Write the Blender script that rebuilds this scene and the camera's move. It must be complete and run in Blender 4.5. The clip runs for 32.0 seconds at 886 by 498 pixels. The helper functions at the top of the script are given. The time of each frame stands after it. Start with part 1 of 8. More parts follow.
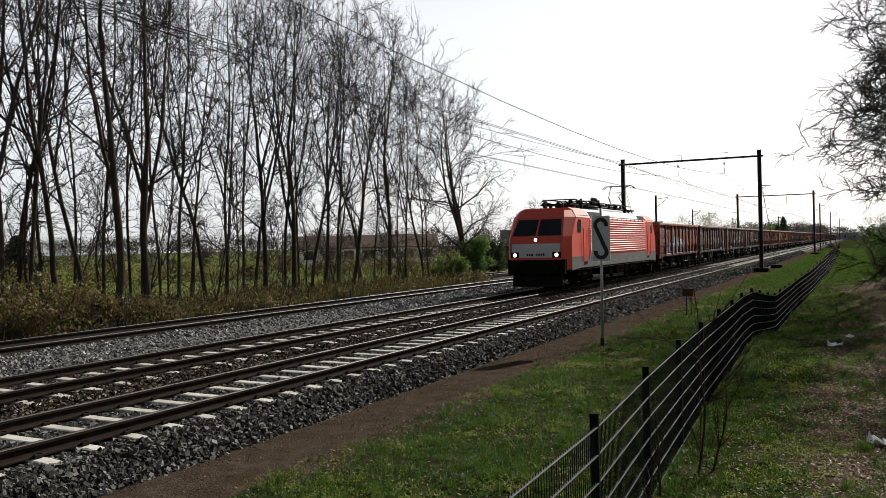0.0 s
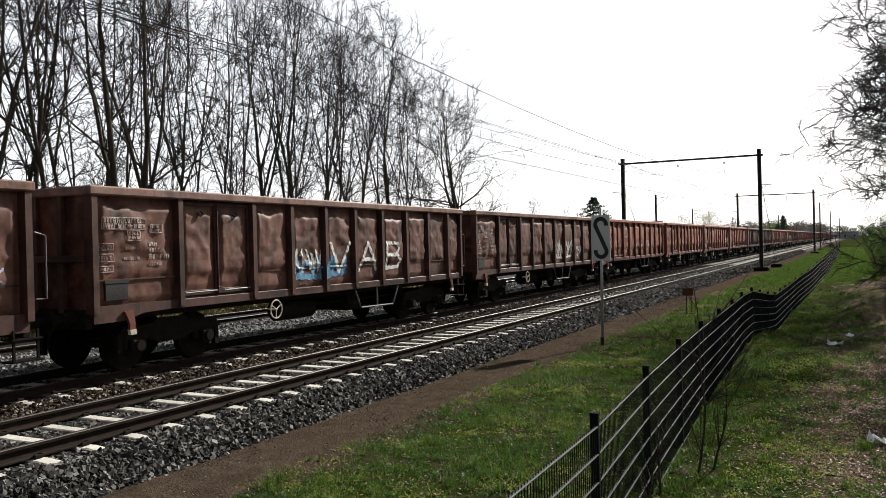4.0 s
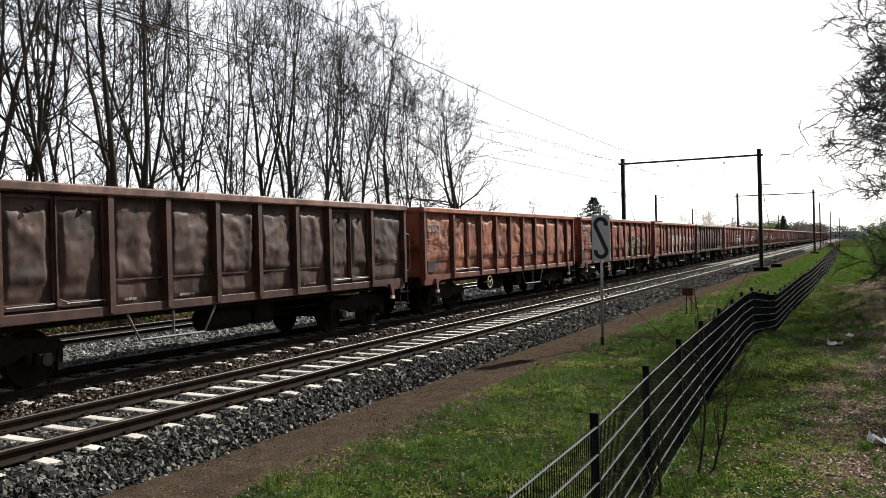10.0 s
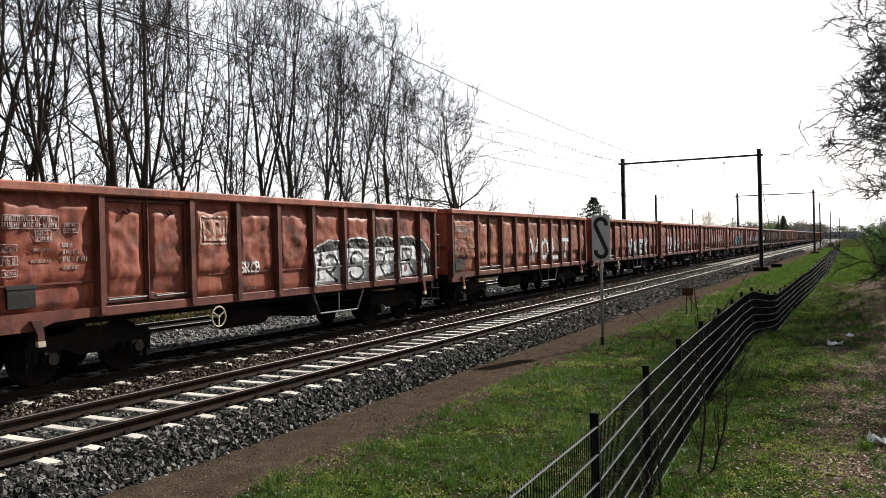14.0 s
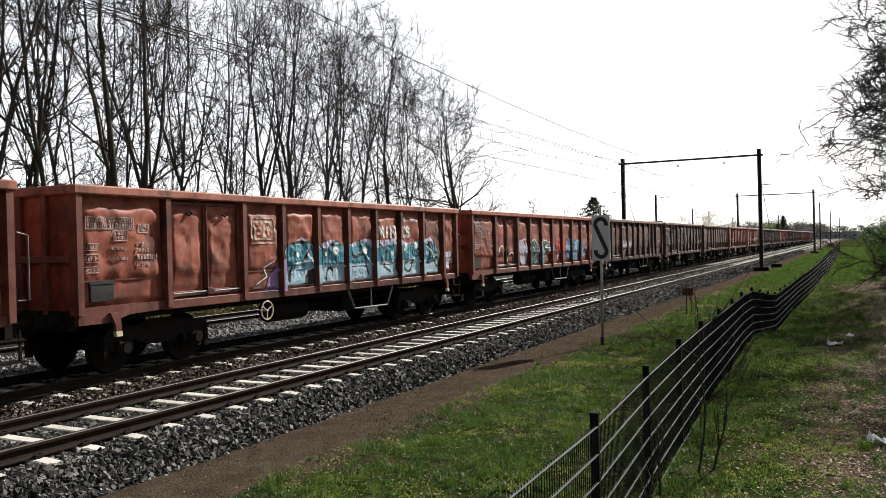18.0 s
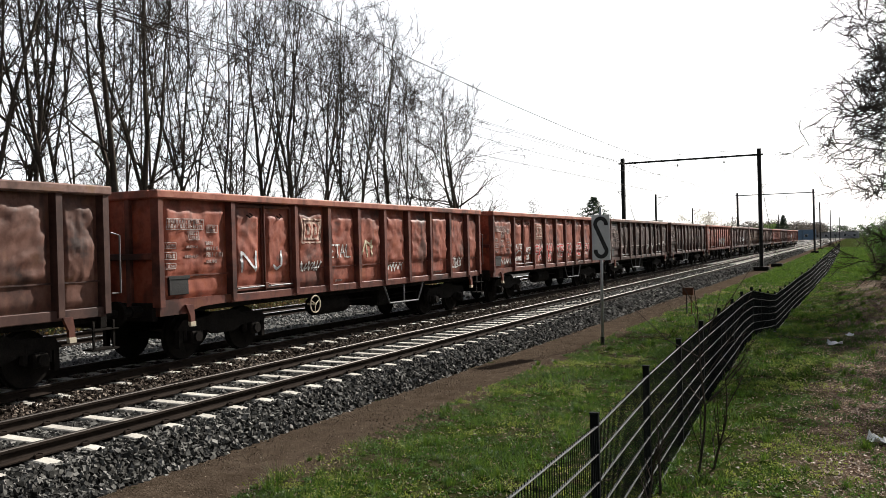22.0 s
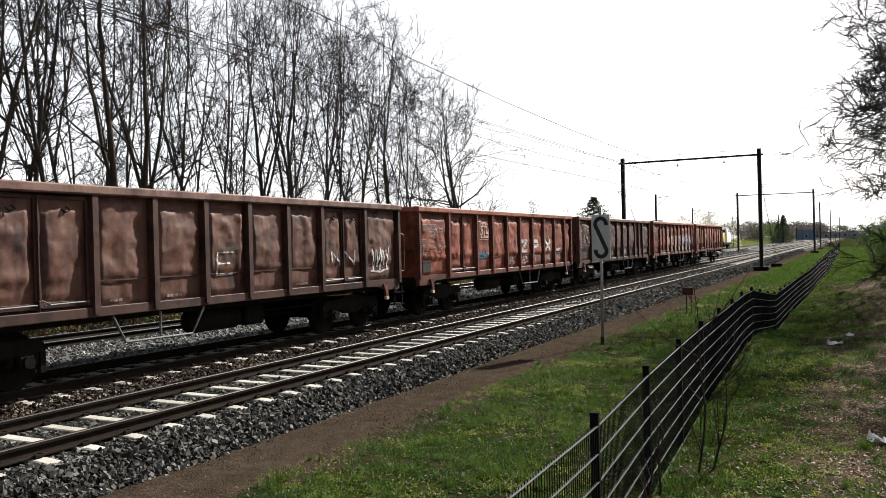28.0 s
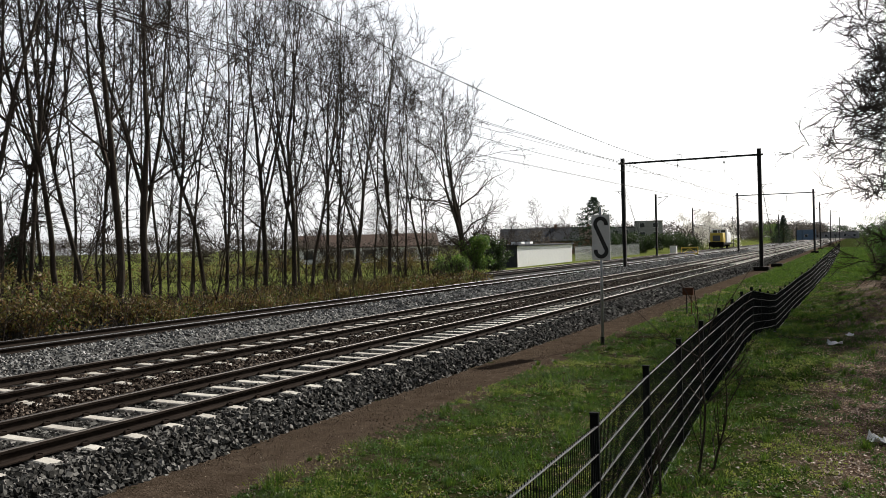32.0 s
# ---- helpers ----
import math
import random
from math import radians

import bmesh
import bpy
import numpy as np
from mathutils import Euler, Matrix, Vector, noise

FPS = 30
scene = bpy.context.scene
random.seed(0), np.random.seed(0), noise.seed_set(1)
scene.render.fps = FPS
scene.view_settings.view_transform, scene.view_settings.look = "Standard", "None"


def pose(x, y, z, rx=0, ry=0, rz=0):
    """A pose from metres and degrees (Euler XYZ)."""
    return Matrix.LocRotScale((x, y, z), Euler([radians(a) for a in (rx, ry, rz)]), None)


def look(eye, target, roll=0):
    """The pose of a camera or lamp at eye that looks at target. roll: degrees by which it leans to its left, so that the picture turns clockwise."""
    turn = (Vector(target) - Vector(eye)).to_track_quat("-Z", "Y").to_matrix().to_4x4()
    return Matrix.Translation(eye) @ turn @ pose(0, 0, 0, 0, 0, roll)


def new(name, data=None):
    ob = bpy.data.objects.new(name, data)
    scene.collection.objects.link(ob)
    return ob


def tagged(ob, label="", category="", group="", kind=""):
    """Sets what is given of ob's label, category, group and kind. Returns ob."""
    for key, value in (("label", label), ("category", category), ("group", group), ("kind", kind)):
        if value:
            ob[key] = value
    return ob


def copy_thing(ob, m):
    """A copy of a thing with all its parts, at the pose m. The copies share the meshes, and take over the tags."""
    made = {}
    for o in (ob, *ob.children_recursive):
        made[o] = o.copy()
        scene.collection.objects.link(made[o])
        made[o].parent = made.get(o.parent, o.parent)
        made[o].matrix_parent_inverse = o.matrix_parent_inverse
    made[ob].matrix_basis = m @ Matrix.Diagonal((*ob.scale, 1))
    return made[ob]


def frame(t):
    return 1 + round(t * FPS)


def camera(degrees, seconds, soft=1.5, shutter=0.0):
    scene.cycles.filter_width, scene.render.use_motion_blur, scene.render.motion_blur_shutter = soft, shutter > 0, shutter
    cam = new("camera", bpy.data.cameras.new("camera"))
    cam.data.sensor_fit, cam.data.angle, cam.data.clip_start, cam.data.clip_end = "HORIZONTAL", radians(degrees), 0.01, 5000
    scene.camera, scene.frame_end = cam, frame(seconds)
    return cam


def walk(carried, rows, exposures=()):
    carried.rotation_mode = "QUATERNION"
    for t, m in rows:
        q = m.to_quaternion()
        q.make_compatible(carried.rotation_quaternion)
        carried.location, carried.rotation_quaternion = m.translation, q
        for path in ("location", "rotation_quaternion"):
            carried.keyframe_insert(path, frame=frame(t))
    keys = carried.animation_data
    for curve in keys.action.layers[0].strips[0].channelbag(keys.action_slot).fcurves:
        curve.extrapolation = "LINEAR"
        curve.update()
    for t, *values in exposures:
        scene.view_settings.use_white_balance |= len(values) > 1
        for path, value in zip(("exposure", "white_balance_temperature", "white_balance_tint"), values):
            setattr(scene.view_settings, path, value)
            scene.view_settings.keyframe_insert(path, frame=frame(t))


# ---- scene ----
import functools
import itertools

# ---------- camera ----------
EYE = (0.0, 0.0, 2.136)


def aim(pitch, roll):
    yaw, tilt = radians(26.2965), radians(pitch)
    way = Vector((-math.sin(yaw) * math.cos(tilt), math.cos(yaw) * math.cos(tilt), -math.sin(tilt)))
    return look(EYE, Vector(EYE) + way * 10, roll)


cam = camera(55.823, 32.0, soft=0.5)
PATH = [(t, aim(0.278 - 0.05 * k, -1.483 + 0.11 * k)) for t, k in
        ((0, 1.0), (1.5, 0.6), (5.5, 0.35), (18, 0.3), (22, 0.0), (32, 0.0))]
walk(cam, PATH, exposures=((0, 0.3), (1, 0.28), (2, 0.14), (2.6, 0.24), (3.3, 0.5), (5.8, 0.9), (15, 0.9), (17, 0.87), (19, 0.84), (22, 0.9), (30, 0.85), (31, 0.7), (32, 0.55)))

# ---------- light ----------
SUN_AZ, SUN_EL = 17.0, 35.0
world = bpy.data.worlds.new("sky")
scene.world = world
world.use_nodes = True
wn = world.node_tree.nodes
sky = wn.new("ShaderNodeTexSky")
sky.sky_type = "NISHITA"
sky.sun_disc = False
sky.sun_elevation, sky.sun_rotation = radians(SUN_EL), radians(SUN_AZ)
sky.dust_density, sky.air_density, sky.ozone_density = 2.5, 1.0, 1.0
wn["Background"].inputs["Strength"].default_value = 0.042
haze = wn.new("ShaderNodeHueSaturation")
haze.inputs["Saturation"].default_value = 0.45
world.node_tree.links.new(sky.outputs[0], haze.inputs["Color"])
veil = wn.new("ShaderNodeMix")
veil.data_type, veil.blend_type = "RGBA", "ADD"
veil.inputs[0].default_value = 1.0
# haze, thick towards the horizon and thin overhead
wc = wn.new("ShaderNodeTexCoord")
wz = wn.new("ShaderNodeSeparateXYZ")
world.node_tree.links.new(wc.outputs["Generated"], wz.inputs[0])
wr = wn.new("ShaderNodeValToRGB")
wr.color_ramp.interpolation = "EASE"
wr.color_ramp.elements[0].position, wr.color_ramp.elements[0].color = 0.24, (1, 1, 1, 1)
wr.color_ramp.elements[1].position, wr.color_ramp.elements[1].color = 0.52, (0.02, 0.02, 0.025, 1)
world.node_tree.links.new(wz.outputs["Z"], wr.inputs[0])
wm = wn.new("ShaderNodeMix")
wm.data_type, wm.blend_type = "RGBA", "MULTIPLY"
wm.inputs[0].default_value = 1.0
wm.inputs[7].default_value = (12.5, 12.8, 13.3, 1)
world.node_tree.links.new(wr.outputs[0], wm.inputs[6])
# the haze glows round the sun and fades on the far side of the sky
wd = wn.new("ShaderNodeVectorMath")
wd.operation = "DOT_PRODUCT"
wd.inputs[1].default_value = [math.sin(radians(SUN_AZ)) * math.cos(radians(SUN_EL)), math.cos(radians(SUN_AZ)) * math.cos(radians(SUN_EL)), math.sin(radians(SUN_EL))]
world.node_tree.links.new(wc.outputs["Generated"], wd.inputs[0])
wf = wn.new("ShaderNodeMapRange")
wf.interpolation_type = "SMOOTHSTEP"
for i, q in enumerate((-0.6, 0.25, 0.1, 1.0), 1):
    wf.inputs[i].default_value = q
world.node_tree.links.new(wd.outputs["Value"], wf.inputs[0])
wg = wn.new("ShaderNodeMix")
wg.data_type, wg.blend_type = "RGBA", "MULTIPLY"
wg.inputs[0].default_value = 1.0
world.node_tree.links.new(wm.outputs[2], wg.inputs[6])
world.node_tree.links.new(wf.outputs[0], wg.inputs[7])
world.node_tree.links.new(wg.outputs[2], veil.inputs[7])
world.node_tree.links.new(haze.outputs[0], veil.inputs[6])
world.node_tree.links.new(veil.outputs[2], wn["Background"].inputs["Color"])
sun = new("sun", bpy.data.lights.new("sun", "SUN"))
sun.data.energy, sun.data.angle, sun.data.color = 5.0, radians(0.53), (1.0, 0.95, 0.87)
to_sun = Vector((math.sin(radians(SUN_AZ)) * math.cos(radians(SUN_EL)), math.cos(radians(SUN_AZ)) * math.cos(radians(SUN_EL)), math.sin(radians(SUN_EL))))
sun.matrix_world = Matrix.Translation((0, 0, 60)) @ (-to_sun).to_track_quat("-Z", "Y").to_matrix().to_4x4()

# ---------- plan ----------
GAUGE = 1.505
CENTRE_A, CENTRE_B, CENTRE_C = -9.232, -12.808, -18.57
SLEEPER = 0.648
FIRST_SLEEPER = 7.24
SPAN = 66.0
PORTAL_Y = 69.2
PITCH, SPEED = 15.77, 19.23


# ---------- mesh tools ----------
class Build:
    def __init__(self):
        self.v, self.f, self.m = [], [], []

    def add(self, verts, faces, mi=0):
        n = len(self.v)
        self.v += [tuple(q) for q in verts]
        self.f += [tuple(i + n for i in q) for q in faces]
        self.m += [mi] * len(faces)
        return self

    def box(self, x0, x1, y0, y1, z0, z1, mi=0, c=0.0, at=None):
        lo, hi = (x0, y0, z0), (x1, y1, z1)
        if c <= 0:
            vs = [(x, y, z) for x in (x0, x1) for y in (y0, y1) for z in (z0, z1)]
            fs = [(0, 1, 3, 2), (4, 6, 7, 5), (0, 4, 5, 1), (2, 3, 7, 6), (0, 2, 6, 4), (1, 5, 7, 3)]
        else:
            vs, idx = [], {}
            for s in itertools.product((0, 1), repeat=3):
                for a in range(3):
                    q = []
                    for k in range(3):
                        e = (lo, hi)[s[k]][k]
                        q.append(e if k == a else e + (c if s[k] == 0 else -c))
                    idx[s, a] = len(vs)
                    vs.append(q)
            fs = []
            for a in range(3):
                b, d = (a + 1) % 3, (a + 2) % 3
                for side in (0, 1):
                    ring = []
                    for sb, sd in ((0, 0), (1, 0), (1, 1), (0, 1)):
                        s = [0, 0, 0]
                        s[a], s[b], s[d] = side, sb, sd
                        ring.append(idx[tuple(s), a])
                    fs.append(tuple(ring if side else ring[::-1]))
                for sb in (0, 1):
                    for sd in (0, 1):
                        s0, s1 = [0, 0, 0], [0, 0, 0]
                        s0[b] = s1[b] = sb
                        s0[d] = s1[d] = sd
                        s1[a] = 1
                        s0, s1 = tuple(s0), tuple(s1)
                        ring = [idx[s0, b], idx[s1, b], idx[s1, d], idx[s0, d]]
                        fs.append(tuple(ring if sb == sd else ring[::-1]))
            for s in itertools.product((0, 1), repeat=3):
                ring = [idx[s, 0], idx[s, 1], idx[s, 2]]
                fs.append(tuple(ring if sum(s) % 2 else ring[::-1]))
        if at is not None:
            vs = [at @ Vector(q) for q in vs]
        return self.add(vs, fs, mi)

    def tube(self, pts, radii, n=6, mi=0, caps=True):
        pts = [Vector(q) for q in pts]
        vs, fs = [], []
        up = None
        for i, q in enumerate(pts):
            d = (pts[min(i + 1, len(pts) - 1)] - pts[max(i - 1, 0)]).normalized()
            if up is None:
                up = Vector((0, 0, 1)) if abs(d.z) < 0.9 else Vector((1, 0, 0))
            a = d.cross(up).normalized()
            up = a.cross(d)
            r = radii[i] if hasattr(radii, "__len__") else radii
            for k in range(n):
                t = 2 * math.pi * k / n
                vs.append(q + a * (r * math.cos(t)) + up * (r * math.sin(t)))
        for i in range(len(pts) - 1):
            for k in range(n):
                k2 = (k + 1) % n
                fs.append((i * n + k, i * n + k2, (i + 1) * n + k2, (i + 1) * n + k))
        if caps:
            fs.append(tuple(range(n))[::-1])
            fs.append(tuple(range((len(pts) - 1) * n, len(pts) * n)))
        return self.add(vs, fs, mi)

    def prism(self, poly, axis, a, b, mi=0):
        """poly: 2D points in the two other axes, drawn along axis from a to b."""
        n = len(poly)
        def put(q, t):
            return {0: (t, q[0], q[1]), 1: (q[0], t, q[1]), 2: (q[0], q[1], t)}[axis]
        vs = [put(q, a) for q in poly] + [put(q, b) for q in poly]
        fs = [tuple(range(n)), tuple(range(n, 2 * n))[::-1]]
        fs += [(i, i + n, (i + 1) % n + n, (i + 1) % n) for i in range(n)]
        return self.add(vs, fs, mi)

    def disc(self, x0, x1, y, z, r, n=20, mi=0):
        return self.prism([(y + r * math.cos(2 * math.pi * k / n), z + r * math.sin(2 * math.pi * k / n)) for k in range(n)], 0, x0, x1, mi)


def link(name, b, mats, parent=None, label="", smooth=False):
    me = bpy.data.meshes.new(name)
    if isinstance(b, Build):
        me.from_pydata(b.v, [], b.f)
        if any(b.m):
            me.polygons.foreach_set("material_index", b.m)
        bm = bmesh.new()
        bm.from_mesh(me)
        bmesh.ops.recalc_face_normals(bm, faces=bm.faces)
        bm.to_mesh(me)
        bm.free()
    else:
        me.from_pydata(b[0], [], b[1])
    for m in mats if isinstance(mats, (list, tuple)) else [mats]:
        me.materials.append(m)
    if smooth:
        me.polygons.foreach_set("use_smooth", [True] * len(me.polygons))
    ob = new(name, me)
    if parent is not None:
        ob.parent = parent
    if label:
        ob["label"] = label
    return ob


def weld(ob):
    """Joins the seams of strips that make one shell."""
    bm = bmesh.new()
    bm.from_mesh(ob.data)
    bmesh.ops.remove_doubles(bm, verts=bm.verts, dist=1e-4)
    bmesh.ops.recalc_face_normals(bm, faces=bm.faces)
    bm.to_mesh(ob.data)
    bm.free()
    return ob


def part(name, b, mats, parent, label="", smooth=False):
    return link(name, b, mats, parent, label, smooth)


def share(ob, parent, m):
    """Another piece on the same mesh."""
    c = new(ob.name.split(".")[0], ob.data)
    c.parent = parent
    c.matrix_basis = m
    return c


def tri_mesh(name, verts, tris, mats, mi=None, parent=None):
    me = bpy.data.meshes.new(name)
    me.vertices.add(len(verts))
    me.vertices.foreach_set("co", np.asarray(verts, np.float32).ravel())
    me.loops.add(len(tris) * 3)
    me.loops.foreach_set("vertex_index", np.asarray(tris, np.int32).ravel())
    me.polygons.add(len(tris))
    me.polygons.foreach_set("loop_start", np.arange(0, len(tris) * 3, 3, dtype=np.int32))
    if mi is not None:
        me.polygons.foreach_set("material_index", np.asarray(mi, np.int32))
    me.polygons.foreach_set("use_smooth", np.zeros(len(tris), bool))
    me.update(calc_edges=True)
    me.validate()
    for m in mats if isinstance(mats, (list, tuple)) else [mats]:
        me.materials.append(m)
    ob = new(name, me)
    if parent is not None:
        ob.parent = parent
    return ob


# ---------- materials ----------
def surface(name, stops, scale=4.0, detail=8.0, rough=0.8, metal=0.0, bump=0.3, bump_scale=40.0, fine=0.35, stretch=(1, 1, 1), spec=0.3, island=0.0, vary=0.0):
    """Two scales of noise through a colour ramp, with fine relief."""
    m = bpy.data.materials.new(name)
    m.use_nodes = True
    nt = m.node_tree
    n, l = nt.nodes, nt.links
    bsdf = n["Principled BSDF"]
    tc = n.new("ShaderNodeTexCoord")
    info = n.new("ShaderNodeObjectInfo")
    mapping = n.new("ShaderNodeMapping")
    mapping.inputs["Scale"].default_value = stretch
    l.new(tc.outputs["Object"], mapping.inputs["Vector"])
    shift = n.new("ShaderNodeVectorMath")
    shift.operation = "ADD"
    off = n.new("ShaderNodeMath")
    off.operation = "MULTIPLY"
    off.inputs[1].default_value = 37.0
    l.new(info.outputs["Random"], off.inputs[0])
    l.new(mapping.outputs[0], shift.inputs[0])
    l.new(off.outputs[0], shift.inputs[1])
    big = n.new("ShaderNodeTexNoise")
    big.inputs["Scale"].default_value, big.inputs["Detail"].default_value, big.inputs["Roughness"].default_value = scale, detail, 0.62
    l.new(shift.outputs[0], big.inputs["Vector"])
    small = n.new("ShaderNodeTexNoise")
    small.inputs["Scale"].default_value, small.inputs["Detail"].default_value = bump_scale, 4.0
    l.new(shift.outputs[0], small.inputs["Vector"])
    mix = n.new("ShaderNodeMix")
    mix.inputs["Factor"].default_value = fine
    l.new(big.outputs["Fac"], mix.inputs["A"])
    l.new(small.outputs["Fac"], mix.inputs["B"])
    fac = mix.outputs["Result"]
    if island or vary:
        add = n.new("ShaderNodeMath")
        add.operation = "MULTIPLY_ADD"
        if island:
            geo = n.new("ShaderNodeNewGeometry")
            l.new(geo.outputs["Random Per Island"], add.inputs[0])
        else:
            l.new(info.outputs["Random"], add.inputs[0])
        k = island or vary
        add.inputs[1].default_value = k
        sub = n.new("ShaderNodeMath")
        sub.operation = "SUBTRACT"
        sub.inputs[1].default_value = k / 2
        l.new(fac, add.inputs[2])
        l.new(add.outputs[0], sub.inputs[0])
        fac = sub.outputs[0]
    ramp = n.new("ShaderNodeValToRGB")
    el = ramp.color_ramp.elements
    while len(el) < len(stops):
        el.new(0.5)
    for e, (pos, col) in zip(el, stops):
        e.position, e.color = pos, (*col, 1)
    l.new(fac, ramp.inputs[0])
    l.new(ramp.outputs[0], bsdf.inputs["Base Color"])
    bsdf.inputs["Roughness"].default_value = rough
    bsdf.inputs["Metallic"].default_value = metal
    bsdf.inputs["Specular IOR Level"].default_value = spec if rough < 0.75 else 0.03
    if bump:
        b = n.new("ShaderNodeBump")
        b.inputs["Strength"].default_value = bump
        b.inputs["Distance"].default_value = 0.02
        l.new(small.outputs["Fac"], b.inputs["Height"])
        l.new(b.outputs[0], bsdf.inputs["Normal"])
    return m


def glow(name, col, power):
    m = bpy.data.materials.new(name)
    m.use_nodes = True
    b = m.node_tree.nodes["Principled BSDF"]
    b.inputs["Base Color"].default_value = (*col, 1)
    b.inputs["Emission Color"].default_value = (*col, 1)
    b.inputs["Emission Strength"].default_value = power
    return m


MAT = {}
MAT["ballast"] = surface("ballast", [(0.3, (0.0093, 0.0087, 0.0081)), (0.5, (0.0279, 0.0267, 0.0248)), (0.7, (0.0620, 0.0601, 0.0558))], 9, rough=0.85, bump=1.0, bump_scale=22, fine=0.6)
MAT["ballast_pale"] = surface("ballast_pale", [(0.3, (0.0372, 0.0372, 0.0353)), (0.5, (0.0930, 0.0930, 0.0899)), (0.7, (0.1674, 0.1674, 0.1612))], 9, rough=0.85, bump=1.0, bump_scale=22, fine=0.6)
MAT["ballast_brown"] = surface("ballast_brown", [(0.3, (0.0155, 0.0112, 0.0081)), (0.5, (0.0372, 0.0285, 0.0223)), (0.7, (0.0744, 0.0589, 0.0465))], 9, rough=0.9, bump=1.0, bump_scale=22, fine=0.6)
MAT["stone"] = surface("crushed_stone", [(0.15, (0.014, 0.014, 0.013)), (0.5, (0.065, 0.063, 0.059)), (0.72, (0.125, 0.122, 0.114)), (0.9, (0.21, 0.204, 0.192))], 6, rough=0.8, bump=0.08, bump_scale=60, island=0.8)
MAT["stone_pale"] = surface("pale_crushed_stone", [(0.15, (0.04, 0.04, 0.039)), (0.5, (0.16, 0.16, 0.155)), (0.85, (0.36, 0.36, 0.35))], 6, rough=0.8, bump=0.08, bump_scale=60, island=0.8)
MAT["stone_brown"] = surface("rusty_crushed_stone", [(0.15, (0.015, 0.011, 0.009)), (0.5, (0.06, 0.046, 0.037)), (0.72, (0.12, 0.098, 0.08)), (0.9, (0.2, 0.17, 0.14))], 6, rough=0.85, bump=0.08, bump_scale=60, island=0.8)
MAT["sleeper"] = surface("concrete", [(0.3, (0.34, 0.32, 0.29)), (0.7, (0.57, 0.55, 0.5))], 5, rough=0.75, bump=0.25, bump_scale=70, vary=0.2)
# rust, darkened to hold the shadow on the rail's web
MAT["rail_rust"] = surface("rail_rust", [(0.3, (0.0120, 0.0090, 0.0075)), (0.7, (0.0300, 0.0220, 0.0175))], 12, rough=0.8, bump=0.3, stretch=(1, 0.2, 1))
MAT["rail_top"] = surface("polished_steel", [(0.3, (0.045, 0.038, 0.034)), (0.7, (0.085, 0.075, 0.068))], 3, rough=0.5, metal=0.75, bump=0.05, stretch=(1, 0.1, 1))
MAT["rail_shine"] = surface("bright_running_surface", [(0.3, (0.42, 0.42, 0.43)), (0.7, (0.56, 0.56, 0.57))], 3, rough=0.22, metal=1.0, bump=0.04, stretch=(1, 0.1, 1))
MAT["dark_steel"] = surface("dark_steel", [(0.3, (0.0100, 0.0100, 0.0105)), (0.7, (0.0275, 0.0260, 0.0250))], 6, rough=0.6, bump=0.2)
MAT["black_gear"] = surface("black_gear", [(0.3, (0.0060, 0.0055, 0.0050)), (0.7, (0.0200, 0.0170, 0.0150))], 5, rough=0.75, bump=0.4)
MAT["galvanised"] = surface("galvanised_steel", [(0.3, (0.3, 0.31, 0.32)), (0.7, (0.48, 0.49, 0.5))], 10, rough=0.5, metal=0.6, bump=0.1)
MAT["fence"] = surface("anthracite_powder_coat", [(0.3, (0.006, 0.007, 0.007)), (0.7, (0.013, 0.015, 0.015))], 10, rough=0.76, bump=0.05, spec=0.1)
# fence coat made lighter and glossier, so the rods carry a highlight
MAT["fence_rod"] = surface("worn_anthracite_coat", [(0.3, (0.014, 0.016, 0.016)), (0.7, (0.03, 0.033, 0.033))], 10, rough=0.45, bump=0.05, spec=0.35)
MAT["grit"] = surface("path_grit", [(0.15, (0.04, 0.03, 0.024)), (0.5, (0.1, 0.08, 0.063)), (0.9, (0.24, 0.2, 0.16))], 6, rough=0.85, bump=0.2, island=0.8)
MAT["bark"] = surface("bark", [(0.3, (0.025, 0.02, 0.016)), (0.55, (0.06, 0.05, 0.04)), (0.75, (0.11, 0.095, 0.075))], 3, rough=0.95, bump=0.8, bump_scale=18, stretch=(1, 1, 0.25), vary=0.15)
MAT["twig"] = surface("twig_bark", [(0.3, (0.0275, 0.0220, 0.0187)), (0.7, (0.0633, 0.0523, 0.0440))], 2, rough=0.9, bump=0.0, vary=0.15)


def leafy(name, stops, island=0.6):
    """A leaf or blade: a little light passes through it."""
    m = surface(name, stops, 2.0, rough=0.6, bump=0.0, island=island)
    nt = m.node_tree
    bsdf = nt.nodes["Principled BSDF"]
    tr = nt.nodes.new("ShaderNodeBsdfTranslucent")
    mix = nt.nodes.new("ShaderNodeMixShader")
    mix.inputs[0].default_value = 0.4
    src = bsdf.inputs["Base Color"].links[0].from_socket
    nt.links.new(src, tr.inputs["Color"])
    nt.links.new(bsdf.outputs[0], mix.inputs[1])
    nt.links.new(tr.outputs[0], mix.inputs[2])
    nt.links.new(mix.outputs[0], nt.nodes["Material Output"].inputs["Surface"])
    return m


MAT["blade"] = leafy("grass_blade", [(0.28, (0.014, 0.034, 0.006)), (0.5, (0.05, 0.11, 0.014)), (0.75, (0.17, 0.23, 0.035))], 0.35)
MAT["weed"] = leafy("weed_leaf", [(0.2, (0.025, 0.05, 0.015)), (0.8, (0.07, 0.12, 0.03))])
MAT["clover"] = leafy("clover_leaf", [(0.2, (0.03, 0.07, 0.012)), (0.8, (0.09, 0.17, 0.03))])
MAT["moss"] = leafy("yellow_green_moss", [(0.2, (0.12, 0.16, 0.03)), (0.8, (0.26, 0.3, 0.06))])
MAT["straw"] = leafy("dry_grass", [(0.2, (0.1920, 0.1440, 0.0720)), (0.8, (0.4080, 0.3360, 0.2040))])
